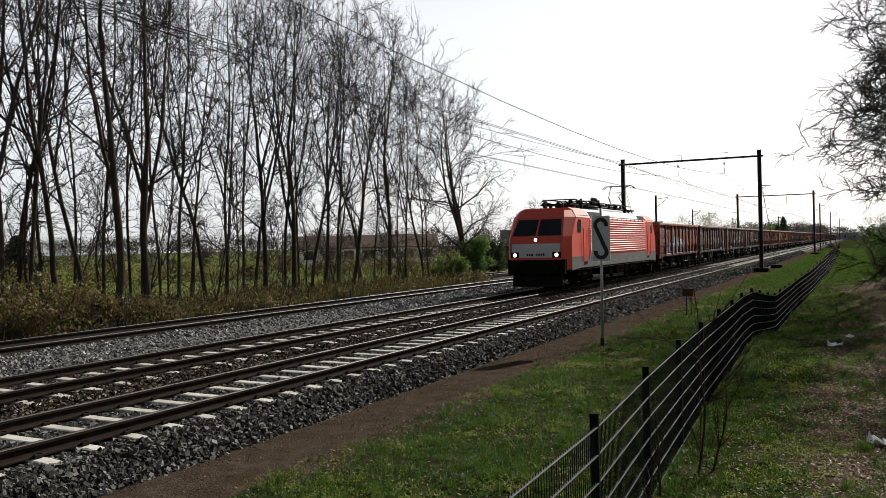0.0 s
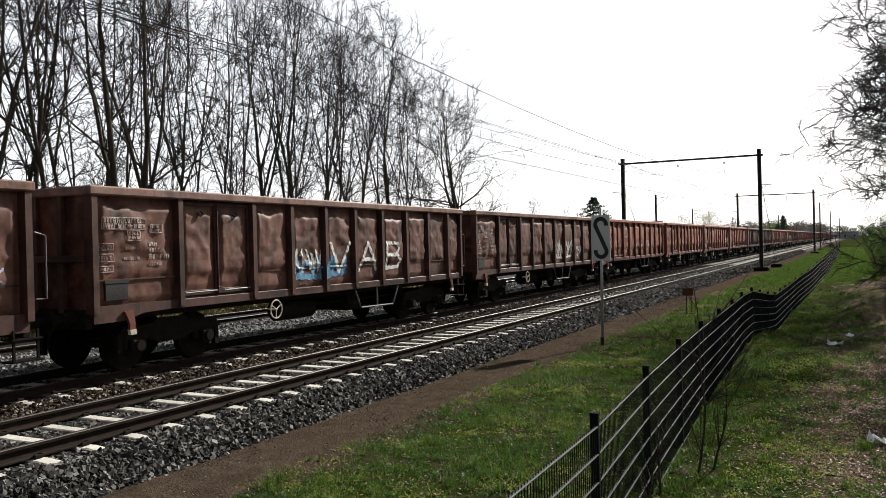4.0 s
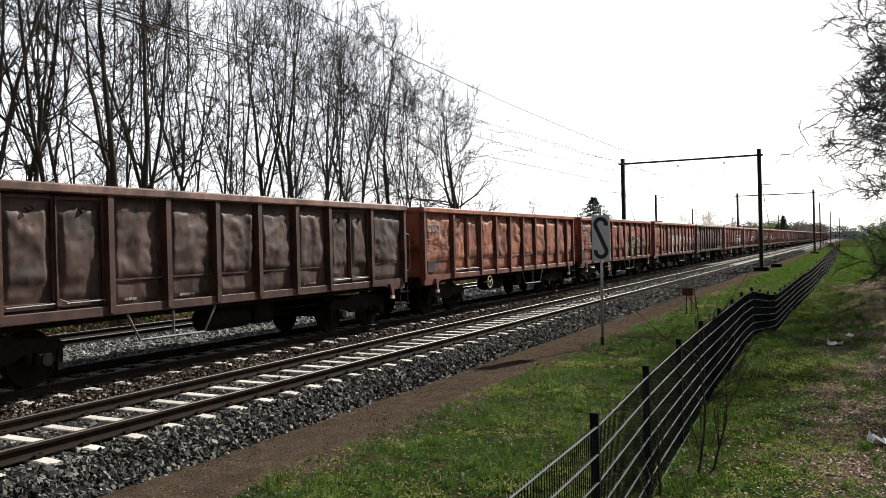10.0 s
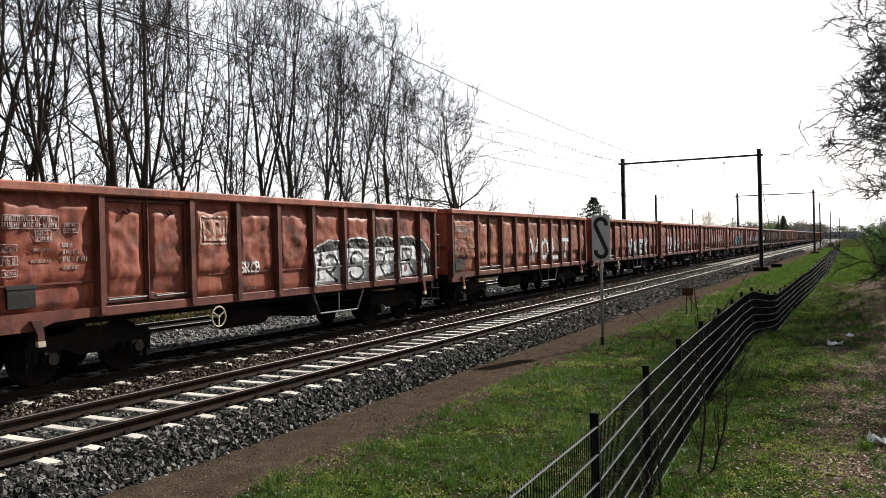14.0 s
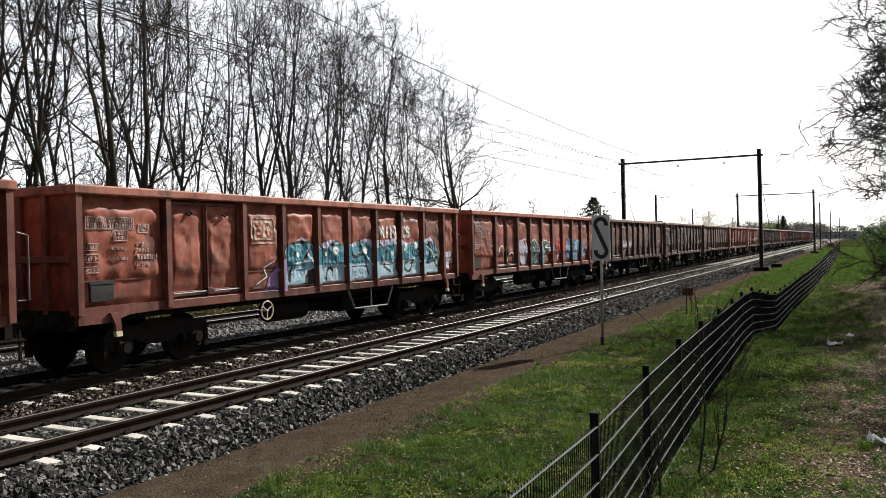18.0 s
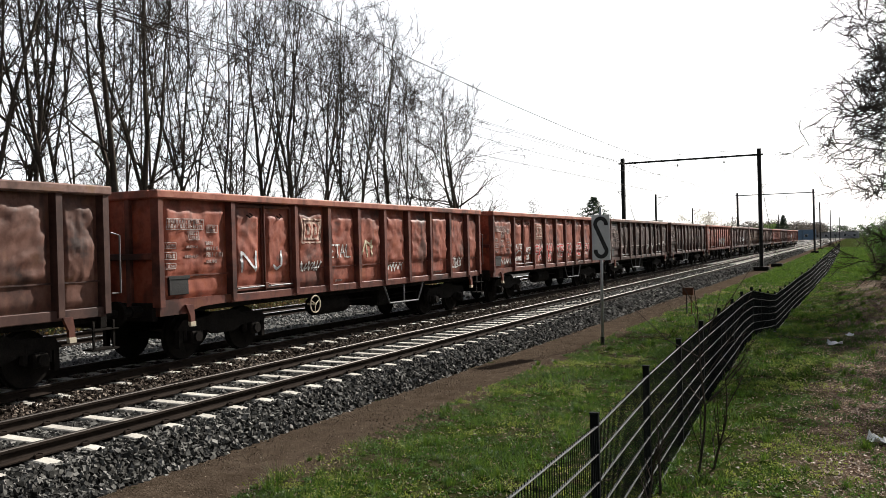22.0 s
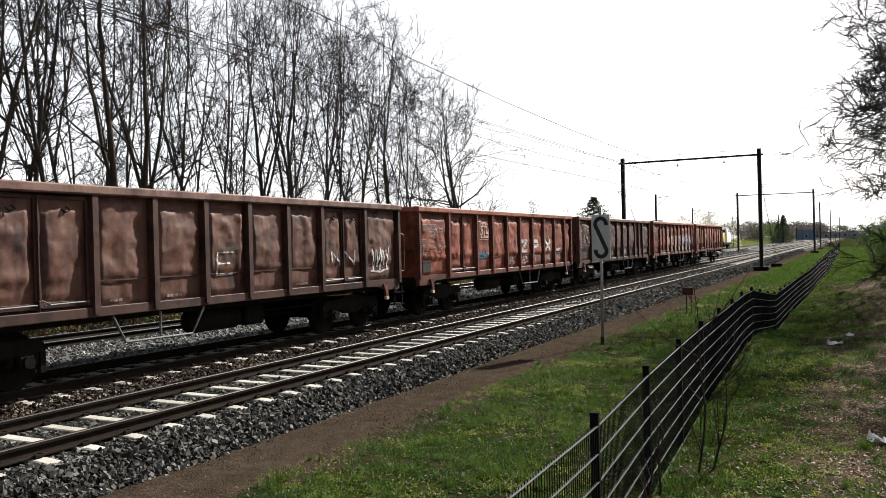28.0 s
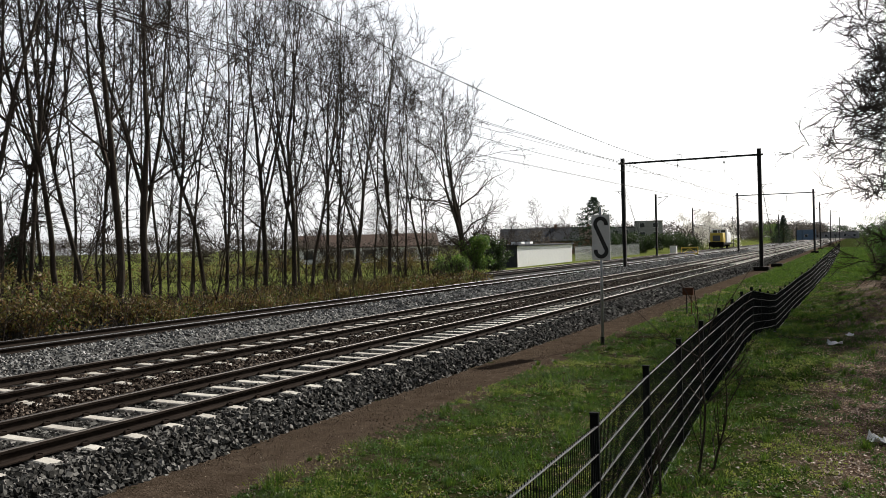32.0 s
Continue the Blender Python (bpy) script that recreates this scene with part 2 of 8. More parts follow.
MAT["litter"] = leafy("dead_leaf", [(0.2, (0.0800, 0.0500, 0.0330)), (0.5, (0.1800, 0.1200, 0.0850)), (0.8, (0.3600, 0.2700, 0.2050))])
MAT["bramble"] = leafy("bramble_leaf", [(0.2, (0.091, 0.055, 0.023)), (0.4, (0.182, 0.111, 0.046)), (0.6, (0.091, 0.098, 0.026)), (0.78, (0.169, 0.169, 0.046)), (0.95, (0.312, 0.195, 0.078))])
MAT["fresh"] = leafy("fresh_leaf", [(0.2, (0.05, 0.1, 0.02)), (0.5, (0.09, 0.17, 0.03)), (0.8, (0.16, 0.22, 0.05))])
MAT["needle"] = leafy("conifer_needles", [(0.2, (0.012, 0.025, 0.012)), (0.8, (0.035, 0.06, 0.03))])
MAT["blossom"] = leafy("white_blossom", [(0.2, (0.45, 0.42, 0.38)), (0.8, (0.7, 0.68, 0.62))])
MAT["hedge"] = leafy("hedge_leaf", [(0.2, (0.02, 0.035, 0.012)), (0.8, (0.05, 0.08, 0.025))])


def ground_material():
    """Grass with bare soil, a trodden cinder path, leaf litter by the trees."""
    m = bpy.data.materials.new("ground_soil")
    m.use_nodes = True
    nt = m.node_tree
    n, l = nt.nodes, nt.links
    bsdf = n["Principled BSDF"]
    bsdf.inputs["Roughness"].default_value = 0.95
    bsdf.inputs["Specular IOR Level"].default_value = 0.0
    tc = n.new("ShaderNodeTexCoord")
    sep = n.new("ShaderNodeSeparateXYZ")
    l.new(tc.outputs["Object"], sep.inputs[0])

    def noise_at(scale, detail=6.0):
        t = n.new("ShaderNodeTexNoise")
        t.inputs["Scale"].default_value, t.inputs["Detail"].default_value, t.inputs["Roughness"].default_value = scale, detail, 0.65
        l.new(tc.outputs["Object"], t.inputs["Vector"])
        return t.outputs["Fac"]

    def ramp(fac, stops):
        r = n.new("ShaderNodeValToRGB")
        el = r.color_ramp.elements
        while len(el) < len(stops):
            el.new(0.5)
        for e, (pos, col) in zip(el, stops):
            e.position, e.color = pos, (*col, 1)
        l.new(fac, r.inputs[0])
        return r.outputs[0]

    def mixed(fac, a, b):
        x = n.new("ShaderNodeMix")
        x.data_type = "RGBA"
        l.new(fac, x.inputs[0])
        l.new(a, x.inputs[6])
        l.new(b, x.inputs[7])
        return x.outputs[2]

    def math_of(op, a, b, c=None):
        x = n.new("ShaderNodeMath")
        x.operation = op
        for i, q in enumerate((a, b, c)):
            if q is None:
                continue
            if isinstance(q, (int, float)):
                x.inputs[i].default_value = q
            else:
                l.new(q, x.inputs[i])
        return x.outputs[0]

    def step(v, lo, hi):
        x = n.new("ShaderNodeMapRange")
        x.interpolation_type = "SMOOTHSTEP"
        l.new(v, x.inputs[0])
        x.inputs[1].default_value, x.inputs[2].default_value = lo, hi
        return x.outputs[0]

    fine, mid, wide = noise_at(30), noise_at(3.5), noise_at(0.6)
    grass = ramp(math_of("MULTIPLY_ADD", fine, 0.5, math_of("MULTIPLY", mid, 0.5)), [(0.3, (0.008, 0.013, 0.0035)), (0.5, (0.02, 0.033, 0.007)), (0.64, (0.05, 0.066, 0.013)), (0.75, (0.085, 0.095, 0.02))])
    soil = ramp(math_of("MULTIPLY_ADD", fine, 0.6, math_of("MULTIPLY", mid, 0.4)), [(0.3, (0.012, 0.0095, 0.0065)), (0.5, (0.034, 0.027, 0.018)), (0.72, (0.095, 0.075, 0.054))])
    path = ramp(math_of("MULTIPLY_ADD", fine, 0.5, math_of("MULTIPLY", mid, 0.5)), [(0.3, (0.024, 0.0175, 0.0125)), (0.5, (0.055, 0.041, 0.03)), (0.75, (0.12, 0.093, 0.07))])
    litter = ramp(noise_at(18), [(0.3, (0.0250, 0.0180, 0.0130)), (0.52, (0.0800, 0.0570, 0.0430)), (0.75, (0.2000, 0.1560, 0.1260))])
    patch = step(math_of("MULTIPLY_ADD", wide, 0.5, math_of("MULTIPLY", mid, 0.5)), 0.46, 0.6)
    base = mixed(patch, grass, soil)
    wob = math_of("MULTIPLY_ADD", math_of("SUBTRACT", wide, 0.5), 1.8, math_of("MULTIPLY_ADD", math_of("SUBTRACT", mid, 0.5), 1.6, sep.outputs[0]))
    right = math_of("MULTIPLY", step(wob, -1.1, -0.1), step(math_of("MULTIPLY", sep.outputs[1], -1.0), -62.0, -44.0))
    base = mixed(math_of("MULTIPLY", right, step(wide, 0.2, 0.4)), base, litter)
    on_path = math_of("MULTIPLY", step(wob, -7.9, -7.5), step(math_of("MULTIPLY", wob, -1.0), 5.55, 6.0))
    base = mixed(on_path, base, path)
    left = step(math_of("MULTIPLY", sep.outputs[0], -1.0), 19.6, 20.4)
    near_grove = math_of("MULTIPLY", math_of("MULTIPLY", left, step(sep.outputs[0], -27.0, -23.0)), step(math_of("MULTIPLY", sep.outputs[1], -1.0), -62.0, -52.0))
    meadow = ramp(math_of("MULTIPLY_ADD", mid, 0.5, math_of("MULTIPLY", wide, 0.5)), [(0.35, (0.05, 0.062, 0.018)), (0.5, (0.095, 0.115, 0.032)), (0.68, (0.17, 0.17, 0.06))])
    base = mixed(step(math_of("MULTIPLY", sep.outputs[0], -1.0), 20.5, 22.5), base, meadow)
    base = mixed(near_grove, base, litter)
    l.new(base, bsdf.inputs["Base Color"])
    b = n.new("ShaderNodeBump")
    b.inputs["Strength"].default_value, b.inputs["Distance"].default_value = 0.8, 0.04
    l.new(fine, b.inputs["Height"])
    l.new(b.outputs[0], bsdf.inputs["Normal"])
    return m


MAT["ground"] = ground_material()


def smooth01(t):
    t = min(max(t, 0.0), 1.0)
    return t * t * (3 - 2 * t)


def ground_z(x, y):
    z = -0.5
    if x > -5:
        z += 0.04 * smooth01((x + 5) / 3)
    dip = 0.62 * smooth01((y - 22.8) / 7.0) * (1 - smooth01((y - 37.5) / 14.0))
    z -= dip * smooth01((x + 4.6) / 1.9) * (1 - smooth01((x + 1.2) / 2.4))
    if x > 1.5:
        z += 0.16 * min(x - 1.5, 6.0)
    if -60 < x < 8 and -10 < y < 80:
        z += 0.05 * noise.noise((x * 0.5, y * 0.5, 1.3)) * (0.4 if x < -5.6 else 1.0)
    if x < -21:
        z += 0.1 * smooth01((-21 - x) / 3)
    return z


def build_ground():
    xs = [-2500, -1200, -600, -300, -150, -90, -60, -45, -38, -32, -29, -27, -25, -23, -22, -21, -20, -17, -13, -10, -8.5]
    xs += [-8.0 + 0.3 * i for i in range(45)] + [6, 7, 8.5, 10, 14, 20, 40, 90, 200, 600, 1500, 2500]
    ys = [-900, -300, -100, -40, -15, -5] + [0.6 * i for i in range(90)] + [54 + 3 * i for i in range(15)] + [105, 120, 150, 200, 300, 500, 900, 1600, 2600, 4200]
    vs = [(x, y, ground_z(x, y)) for y in ys for x in xs]
    w = len(xs)
    fs = [(j * w + i, j * w + i + 1, (j + 1) * w + i + 1, (j + 1) * w + i) for j in range(len(ys) - 1) for i in range(w - 1)]
    ob = link("ground", (vs, fs), MAT["ground"], smooth=True)
    return tagged(ob, "grassy railway verge with bare soil and a trodden cinder path", "ground", kind="structure")


build_ground()


def ballast_bed(name, label, profile, mat, y0=-60, y1=900):
    """A bed of crushed stone: a cross-section drawn along the line."""
    ys = [y0, 0] + [2 * i for i in range(1, 40)] + [90, 120, 200, 400, y1]
    w = len(profile)
    vs = [(x, y, z) for y in ys for x, z in profile]
    fs = [(j * w + i, j * w + i + 1, (j + 1) * w + i + 1, (j + 1) * w + i) for j in range(len(ys) - 1) for i in range(w - 1)]
    ob = link(name, (vs, fs), mat)
    return tagged(ob, label, "ballast", kind="structure")


ballast_bed("ballast_bed_1", "dark crushed stone ballast under the double track", [(-14.9, -0.62), (-14.3, -0.24), (-13.65, -0.22), (-13.45, -0.2), (-12.15, -0.2), (-11.95, -0.21), (-10.85, -0.225)], MAT["ballast_brown"])
ballast_bed("ballast_bed_2", "dark grey crushed stone ballast with a steep shoulder", [(-10.85, -0.225), (-10.1, -0.215), (-9.9, -0.2), (-8.55, -0.2), (-8.3, -0.215), (-7.85, -0.19), (-7.3, -0.62)], MAT["ballast"])
ballast_bed("ballast_bed_3", "pale grey fresh ballast of the side track", [(-21.3, -0.6), (-20.6, -0.16), (-16.2, -0.16), (-15.0, -0.3), (-14.1, -0.5)], MAT["ballast_pale"])

# ---------- rails and sleepers ----------
RAIL = [(-0.07, -0.165), (0.07, -0.165), (0.07, -0.15), (0.018, -0.135), (0.009, -0.115), (0.009, -0.055), (0.036, -0.04), (0.036, -0.008), (0.026, 0.0), (-0.026, 0.0), (-0.036, -0.008), (-0.036, -0.04), (-0.009, -0.055), (-0.009, -0.115), (-0.018, -0.135), (-0.07, -0.15)]


def rail_mesh():
    b = Build()
    n = len(RAIL)
    ys = (-60, 900)
    b.add([(x, y, z) for y in ys for x, z in RAIL], [])
    for i in range(n):
        j = (i + 1) % n
        b.f.append((i, j, j + n, i + n))
        b.m.append(1 if i in (7, 8, 9) else 0)
    b.f += [tuple(range(n))[::-1], tuple(range(n, 2 * n))]
    b.m += [0, 0]
    return b


def sleeper_mesh():
    """A concrete monoblock: lower in the middle, with chamfered shoulders."""
    b = Build()
    xs = [-1.26, -1.22, -0.95, -0.55, -0.3, 0.3, 0.55, 0.95, 1.22, 1.26]
    zs = [-0.225, -0.195, -0.172, -0.168, -0.174, -0.174, -0.168, -0.172, -0.195, -0.225]
    for x, z in zip(xs, zs):
        b.v += [(x, -0.14, -0.42), (x, -0.1, z - 0.012), (x, -0.08, z), (x, 0.08, z), (x, 0.1, z - 0.012), (x, 0.14, -0.42)]
    for i in range(len(xs) - 1):
        for k in range(5):
            b.f.append((i * 6 + k, i * 6 + k + 1, i * 6 + k + 7, i * 6 + k + 6))
            b.m.append(0)
    b.f += [tuple(range(6)), tuple(range((len(xs) - 1) * 6, len(xs) * 6))[::-1]]
    b.m += [0, 0]
    return b


def clip_mesh():
    """A rail fastening: shoulder block and bent spring clip."""
    b = Build()
    for s in (-1, 1):
        b.box(s * 0.1 - 0.025, s * 0.1 + 0.025, -0.055, 0.055, -0.17, -0.125, c=0.008)
        b.tube([(s * 0.12, -0.05, -0.13), (s * 0.075, -0.02, -0.118), (s * 0.075, 0.02, -0.118), (s * 0.12, 0.05, -0.13)], 0.01, 5)
    return b


def railway_track(centre, label, top="rail_top"):
    t = tagged(new("railway_track"), label, "railway track", "tracks of the line")
    t.location = (centre, 0, 0)
    r = part("rail", rail_mesh(), [MAT["rail_rust"], MAT[top]], t, "rusty steel rail with a polished running surface")
    r.location.x = GAUGE / 2
    share(r, t, pose(-GAUGE / 2, 0, 0))["label"] = r["label"]
    return t


TRACKS = [railway_track(CENTRE_A, "railway track on white concrete sleepers in dark ballast"),
          railway_track(CENTRE_B, "railway track with a goods train running on it"),
          railway_track(CENTRE_C, "disused-looking side track half buried in pale ballast", "rail_shine")]

# ---------- sign ----------
MAT["sign_face"] = surface("sign_enamel", [(0.3, (0.52, 0.53, 0.53)), (0.7, (0.62, 0.63, 0.62))], 4, rough=0.45, bump=0.05)
MAT["sign_black"] = surface("sign_black_paint", [(0.3, (0.012, 0.012, 0.012)), (0.7, (0.03, 0.03, 0.03))], 8, rough=0.5, bump=0.05)


def s_curve():
    """The centre line of the S on the board, in metres from the board's centre."""
    pts = []
    for k in range(0, 13):
        a = radians(-10 + 195 * k / 12)
        pts.append((0.14 * math.cos(a), 0.33 + 0.15 * math.sin(a)))
    low = [(-x, -z) for x, z in pts][::-1]
    return pts + low


def line_sign():
    s = tagged(new("railway_sign"), "grey railway sign with a black S on a thin post", "sign")
    s.location = (-5.745, 20.6, 0)
    part("post", Build().tube([(-0.045, 0.06, -0.5), (0.0, 0.05, 2.98)], 0.036, 10), MAT["galvanised"], s, "grey galvanised post", True)
    part("post_foot", Build().tube([(-0.045, 0.06, -0.56), (-0.043, 0.06, -0.28)], 0.05, 10), MAT["dark_steel"], s)
    b = Build().box(-0.232, 0.232, -0.012, 0.012, 1.65, 2.79, c=0.004)
    board = part("board", b, MAT["sign_face"], s, "pale grey enamelled board")
    pts = s_curve()
    g = Build()
    wdt = 0.05
    path = []
    for i, q in enumerate(pts):
        a, c = Vector(pts[max(i - 1, 0)]), Vector(pts[min(i + 1, len(pts) - 1)])
        d = (c - a).normalized()
        path.append((Vector(q) + Vector((-d.y, d.x)) * wdt, Vector(q) - Vector((-d.y, d.x)) * wdt))
    for y in (-0.018, -0.013):
        for a, c in path:
            g.v += [(a.x, y, 2.22 + a.y), (c.x, y, 2.22 + c.y)]
    n = len(path) * 2
    for i in range(len(path) - 1):
        k = 2 * i
        for ring in ((k, k + 1, k + 3, k + 2), (n + k, n + k + 2, n + k + 3, n + k + 1), (k, k + 2, n + k + 2, n + k), (k + 1, n + k + 1, n + k + 3, k + 3)):
            g.f.append(ring)
            g.m.append(0)
    part("letter", g, MAT["sign_black"], board, "black letter S")
    for z in (1.85, 2.6):
        part("bracket", Build().box(-0.06, 0.06, 0.0125, 0.1, z - 0.02, z + 0.02, c=0.004), MAT["galvanised"], s)
    return s


line_sign()

# ---------- mesh fence ----------
FENCE_H = 1.26


def fence_line():
    """Posts of the fence every 2.42 m: x, y and the height of the ground."""
    rows, y = [], 1.18
    for k in range(60):
        x = float(np.interp(y, (1, 4.4, 6, 8.5, 11, 13.4, 15.6, 18, 20.6, 25, 37.5, 40, 42.5, 45, 47.5, 55, 80, 150), (-1.62, -1.73, -1.76, -1.93, -2.06, -2.17, -2.24, -2.32, -2.42, -2.49, -2.52, -2.43, -2.28, -2.11, -1.98, -1.75, -1.9, -2.35)))
        z = float(np.interp(y, (22.6, 25, 27.5, 30, 37.5, 40, 42.5, 45, 47.5, 53), (-0.49, -0.68, -0.89, -1.08, -1.12, -1.03, -0.92, -0.82, -0.7, -0.49)))
        rows.append((x, y, z))
        y += 2.42
    return rows


def fence_panel(length):
    """A double-rod mat: upright wires, and one of its twin horizontal rods."""
    b = Build()
    n = int(length / 0.05)
    for i in range(1, n):
        y = length * i / n
        b.box(-0.0027, 0.0027, y - 0.0025, y + 0.0025, 0.01, FENCE_H + 0.02)
    rod = Build()
    rod.box(-0.0115, 0.0115, 0, length, -0.0045, 0.0045, c=0.002)
    return b, rod


def build_fence():
    rows = fence_line()
    fence = tagged(new("mesh_fence"), "anthracite double-rod steel mesh fence along the railway verge", "fence")
    post = Build().box(-0.032, 0.032, -0.022, 0.022, -0.4, FENCE_H + 0.09, c=0.006).box(-0.035, 0.035, -0.025, 0.025, FENCE_H + 0.09, FENCE_H + 0.1)
    bars, rods = fence_panel(2.42)
    p0 = part("post", post, MAT["fence"], fence)
    q0 = part("wire_mesh", bars, MAT["fence"], fence)
    r0 = part("rod", rods, MAT["fence_rod"], fence)

    def lay(ob, m, first):
        if first:
            ob.matrix_basis = m
        else:
            share(ob, fence, m)

    for i, (x, y, z) in enumerate(rows):
        lay(p0, pose(x, y, z), i == 0)
        if i + 1 < len(rows):
            x1, y1, z1 = rows[i + 1]
            ln = math.hypot(x1 - x, y1 - y)
            m = pose(x + 0.02, y, z, math.degrees(math.atan2(z1 - z, ln)), 0, math.degrees(math.atan2(-(x1 - x), y1 - y)))
            lay(q0, m, i == 0)
            for k in range(7):
                lay(r0, m @ pose(0, 0, 0.03 + 0.205 * k), i == 0 and k == 0)


build_fence()

# ---------- overhead line ----------
def lattice_free_post(b, x, y, z0, z1, w=0.13, d=0.16):
    """A broad-flange steel mast."""
    for s in (-1, 1):
        b.box(x + s * w - 0.012, x + s * w + 0.012, y - d, y + d, z0, z1)
    b.box(x - w + 0.012, x + w - 0.012, y - 0.01, y + 0.01, z0, z1)
    return b


def portal(y, xl=-17.3, xr=-6.62, detail=True):
    g = tagged(new("catenary_portal"), "dark steel overhead line portal spanning the two running tracks", "catenary portal", "portals of the overhead line")
    g.location = (0, y, 0)
    for x, top, foot in ((xl, 8.95, -0.28), (xr, 9.0, -0.42)):
        part("mast", lattice_free_post(Build(), x, 0, foot, top), MAT["dark_steel"], g)
        part("foundation", Build().box(x - 0.55, x + 0.55, -0.5, 0.5, -0.9, foot + 0.24, c=0.05), MAT["black_gear"], g, "dark concrete foundation block")
    b = Build().box(xl - 0.35, xr + 0.3, -0.04, 0.04, 8.46, 8.57)
    b.box(xl - 0.35, xr + 0.3, -0.08, 0.08, 8.57, 8.585).box(xl - 0.35, xr + 0.3, -0.08, 0.08, 8.445, 8.46)
    part("beam", b, MAT["dark_steel"], g)
    for cx in (CENTRE_A, CENTRE_B):
        part("bracket", Build().tube([(cx - 0.3, 0, 8.63), (cx - 0.3, 0, 8.95), (cx + 0.3, 0, 8.95), (cx + 0.3, 0, 8.63)], 0.02, 5), MAT["dark_steel"], g)
        part("insulator", Build().tube([(cx, 0, 8.4), (cx, 0, 8.2)], 0.02, 5).tube([(cx, 0, 8.2), (cx, 0, 8.1), (cx, 0, 8.08), (cx, 0, 7.98)], [0.03, 0.07, 0.07, 0.03], 8), MAT["galvanised"], g)
        arm = Build().tube([(cx, 0, 7.98), (cx, 0, 7.3)], 0.02, 5)
        part("hanger", arm, MAT["dark_steel"], g)
    for x, s in ((xl, 1), (xr, -1)):
        part("cantilever", Build().tube([(x, 0, 6.2), (x - s * 0.9, 0, 6.2)], 0.025, 5).tube([(x, 0, 5.8), (x - s * 0.5, 0, 6.2)], 0.02, 5) if detail else Build().tube([(x, 0, 6.2), (x - s * 0.9, 0, 6.2)], 0.025, 5), MAT["dark_steel"], g)
    return g


for k in range(-1, 2):
    shift = 1.1 * max(k, 0) ** 0.4 if k > 0 else 0.0
    portal(PORTAL_Y + SPAN * k, -17.3 + shift, -6.62 + shift, k < 2)


def wire_run(cx, zs, name, label, sag, r):
    pts = []
    for k in range(-2, 7):
        for t in range(10):
            u = t / 10
            pts.append((cx + 0.2 * math.sin(0.7 * (k + u)) + 0.009 * max(PORTAL_Y + SPAN * k - 69, 0), PORTAL_Y + SPAN * (k + u), zs - sag * 4 * u * (1 - u)))
    b = Build().tube(pts, r, 4, caps=False)
    return tagged(link(name, b, MAT["rail_rust"]), label, "overhead wire", "wires of the overhead line")


for cx in (CENTRE_A, CENTRE_B):
    wire_run(cx - 0.06, 5.6, "contact_wire", "thin copper contact wire over the track", 0.04, 0.008)
    wire_run(cx + 0.06, 5.6, "contact_wire", "thin copper contact wire over the track", 0.04, 0.008)
    wire_run(cx, 7.3, "messenger_wire", "sagging carrier wire above the contact wire", 1.1, 0.011)
wire_run(-17.3, 8.7, "feeder_wire", "feeder cable strung along the mast tops", 0.5, 0.012)

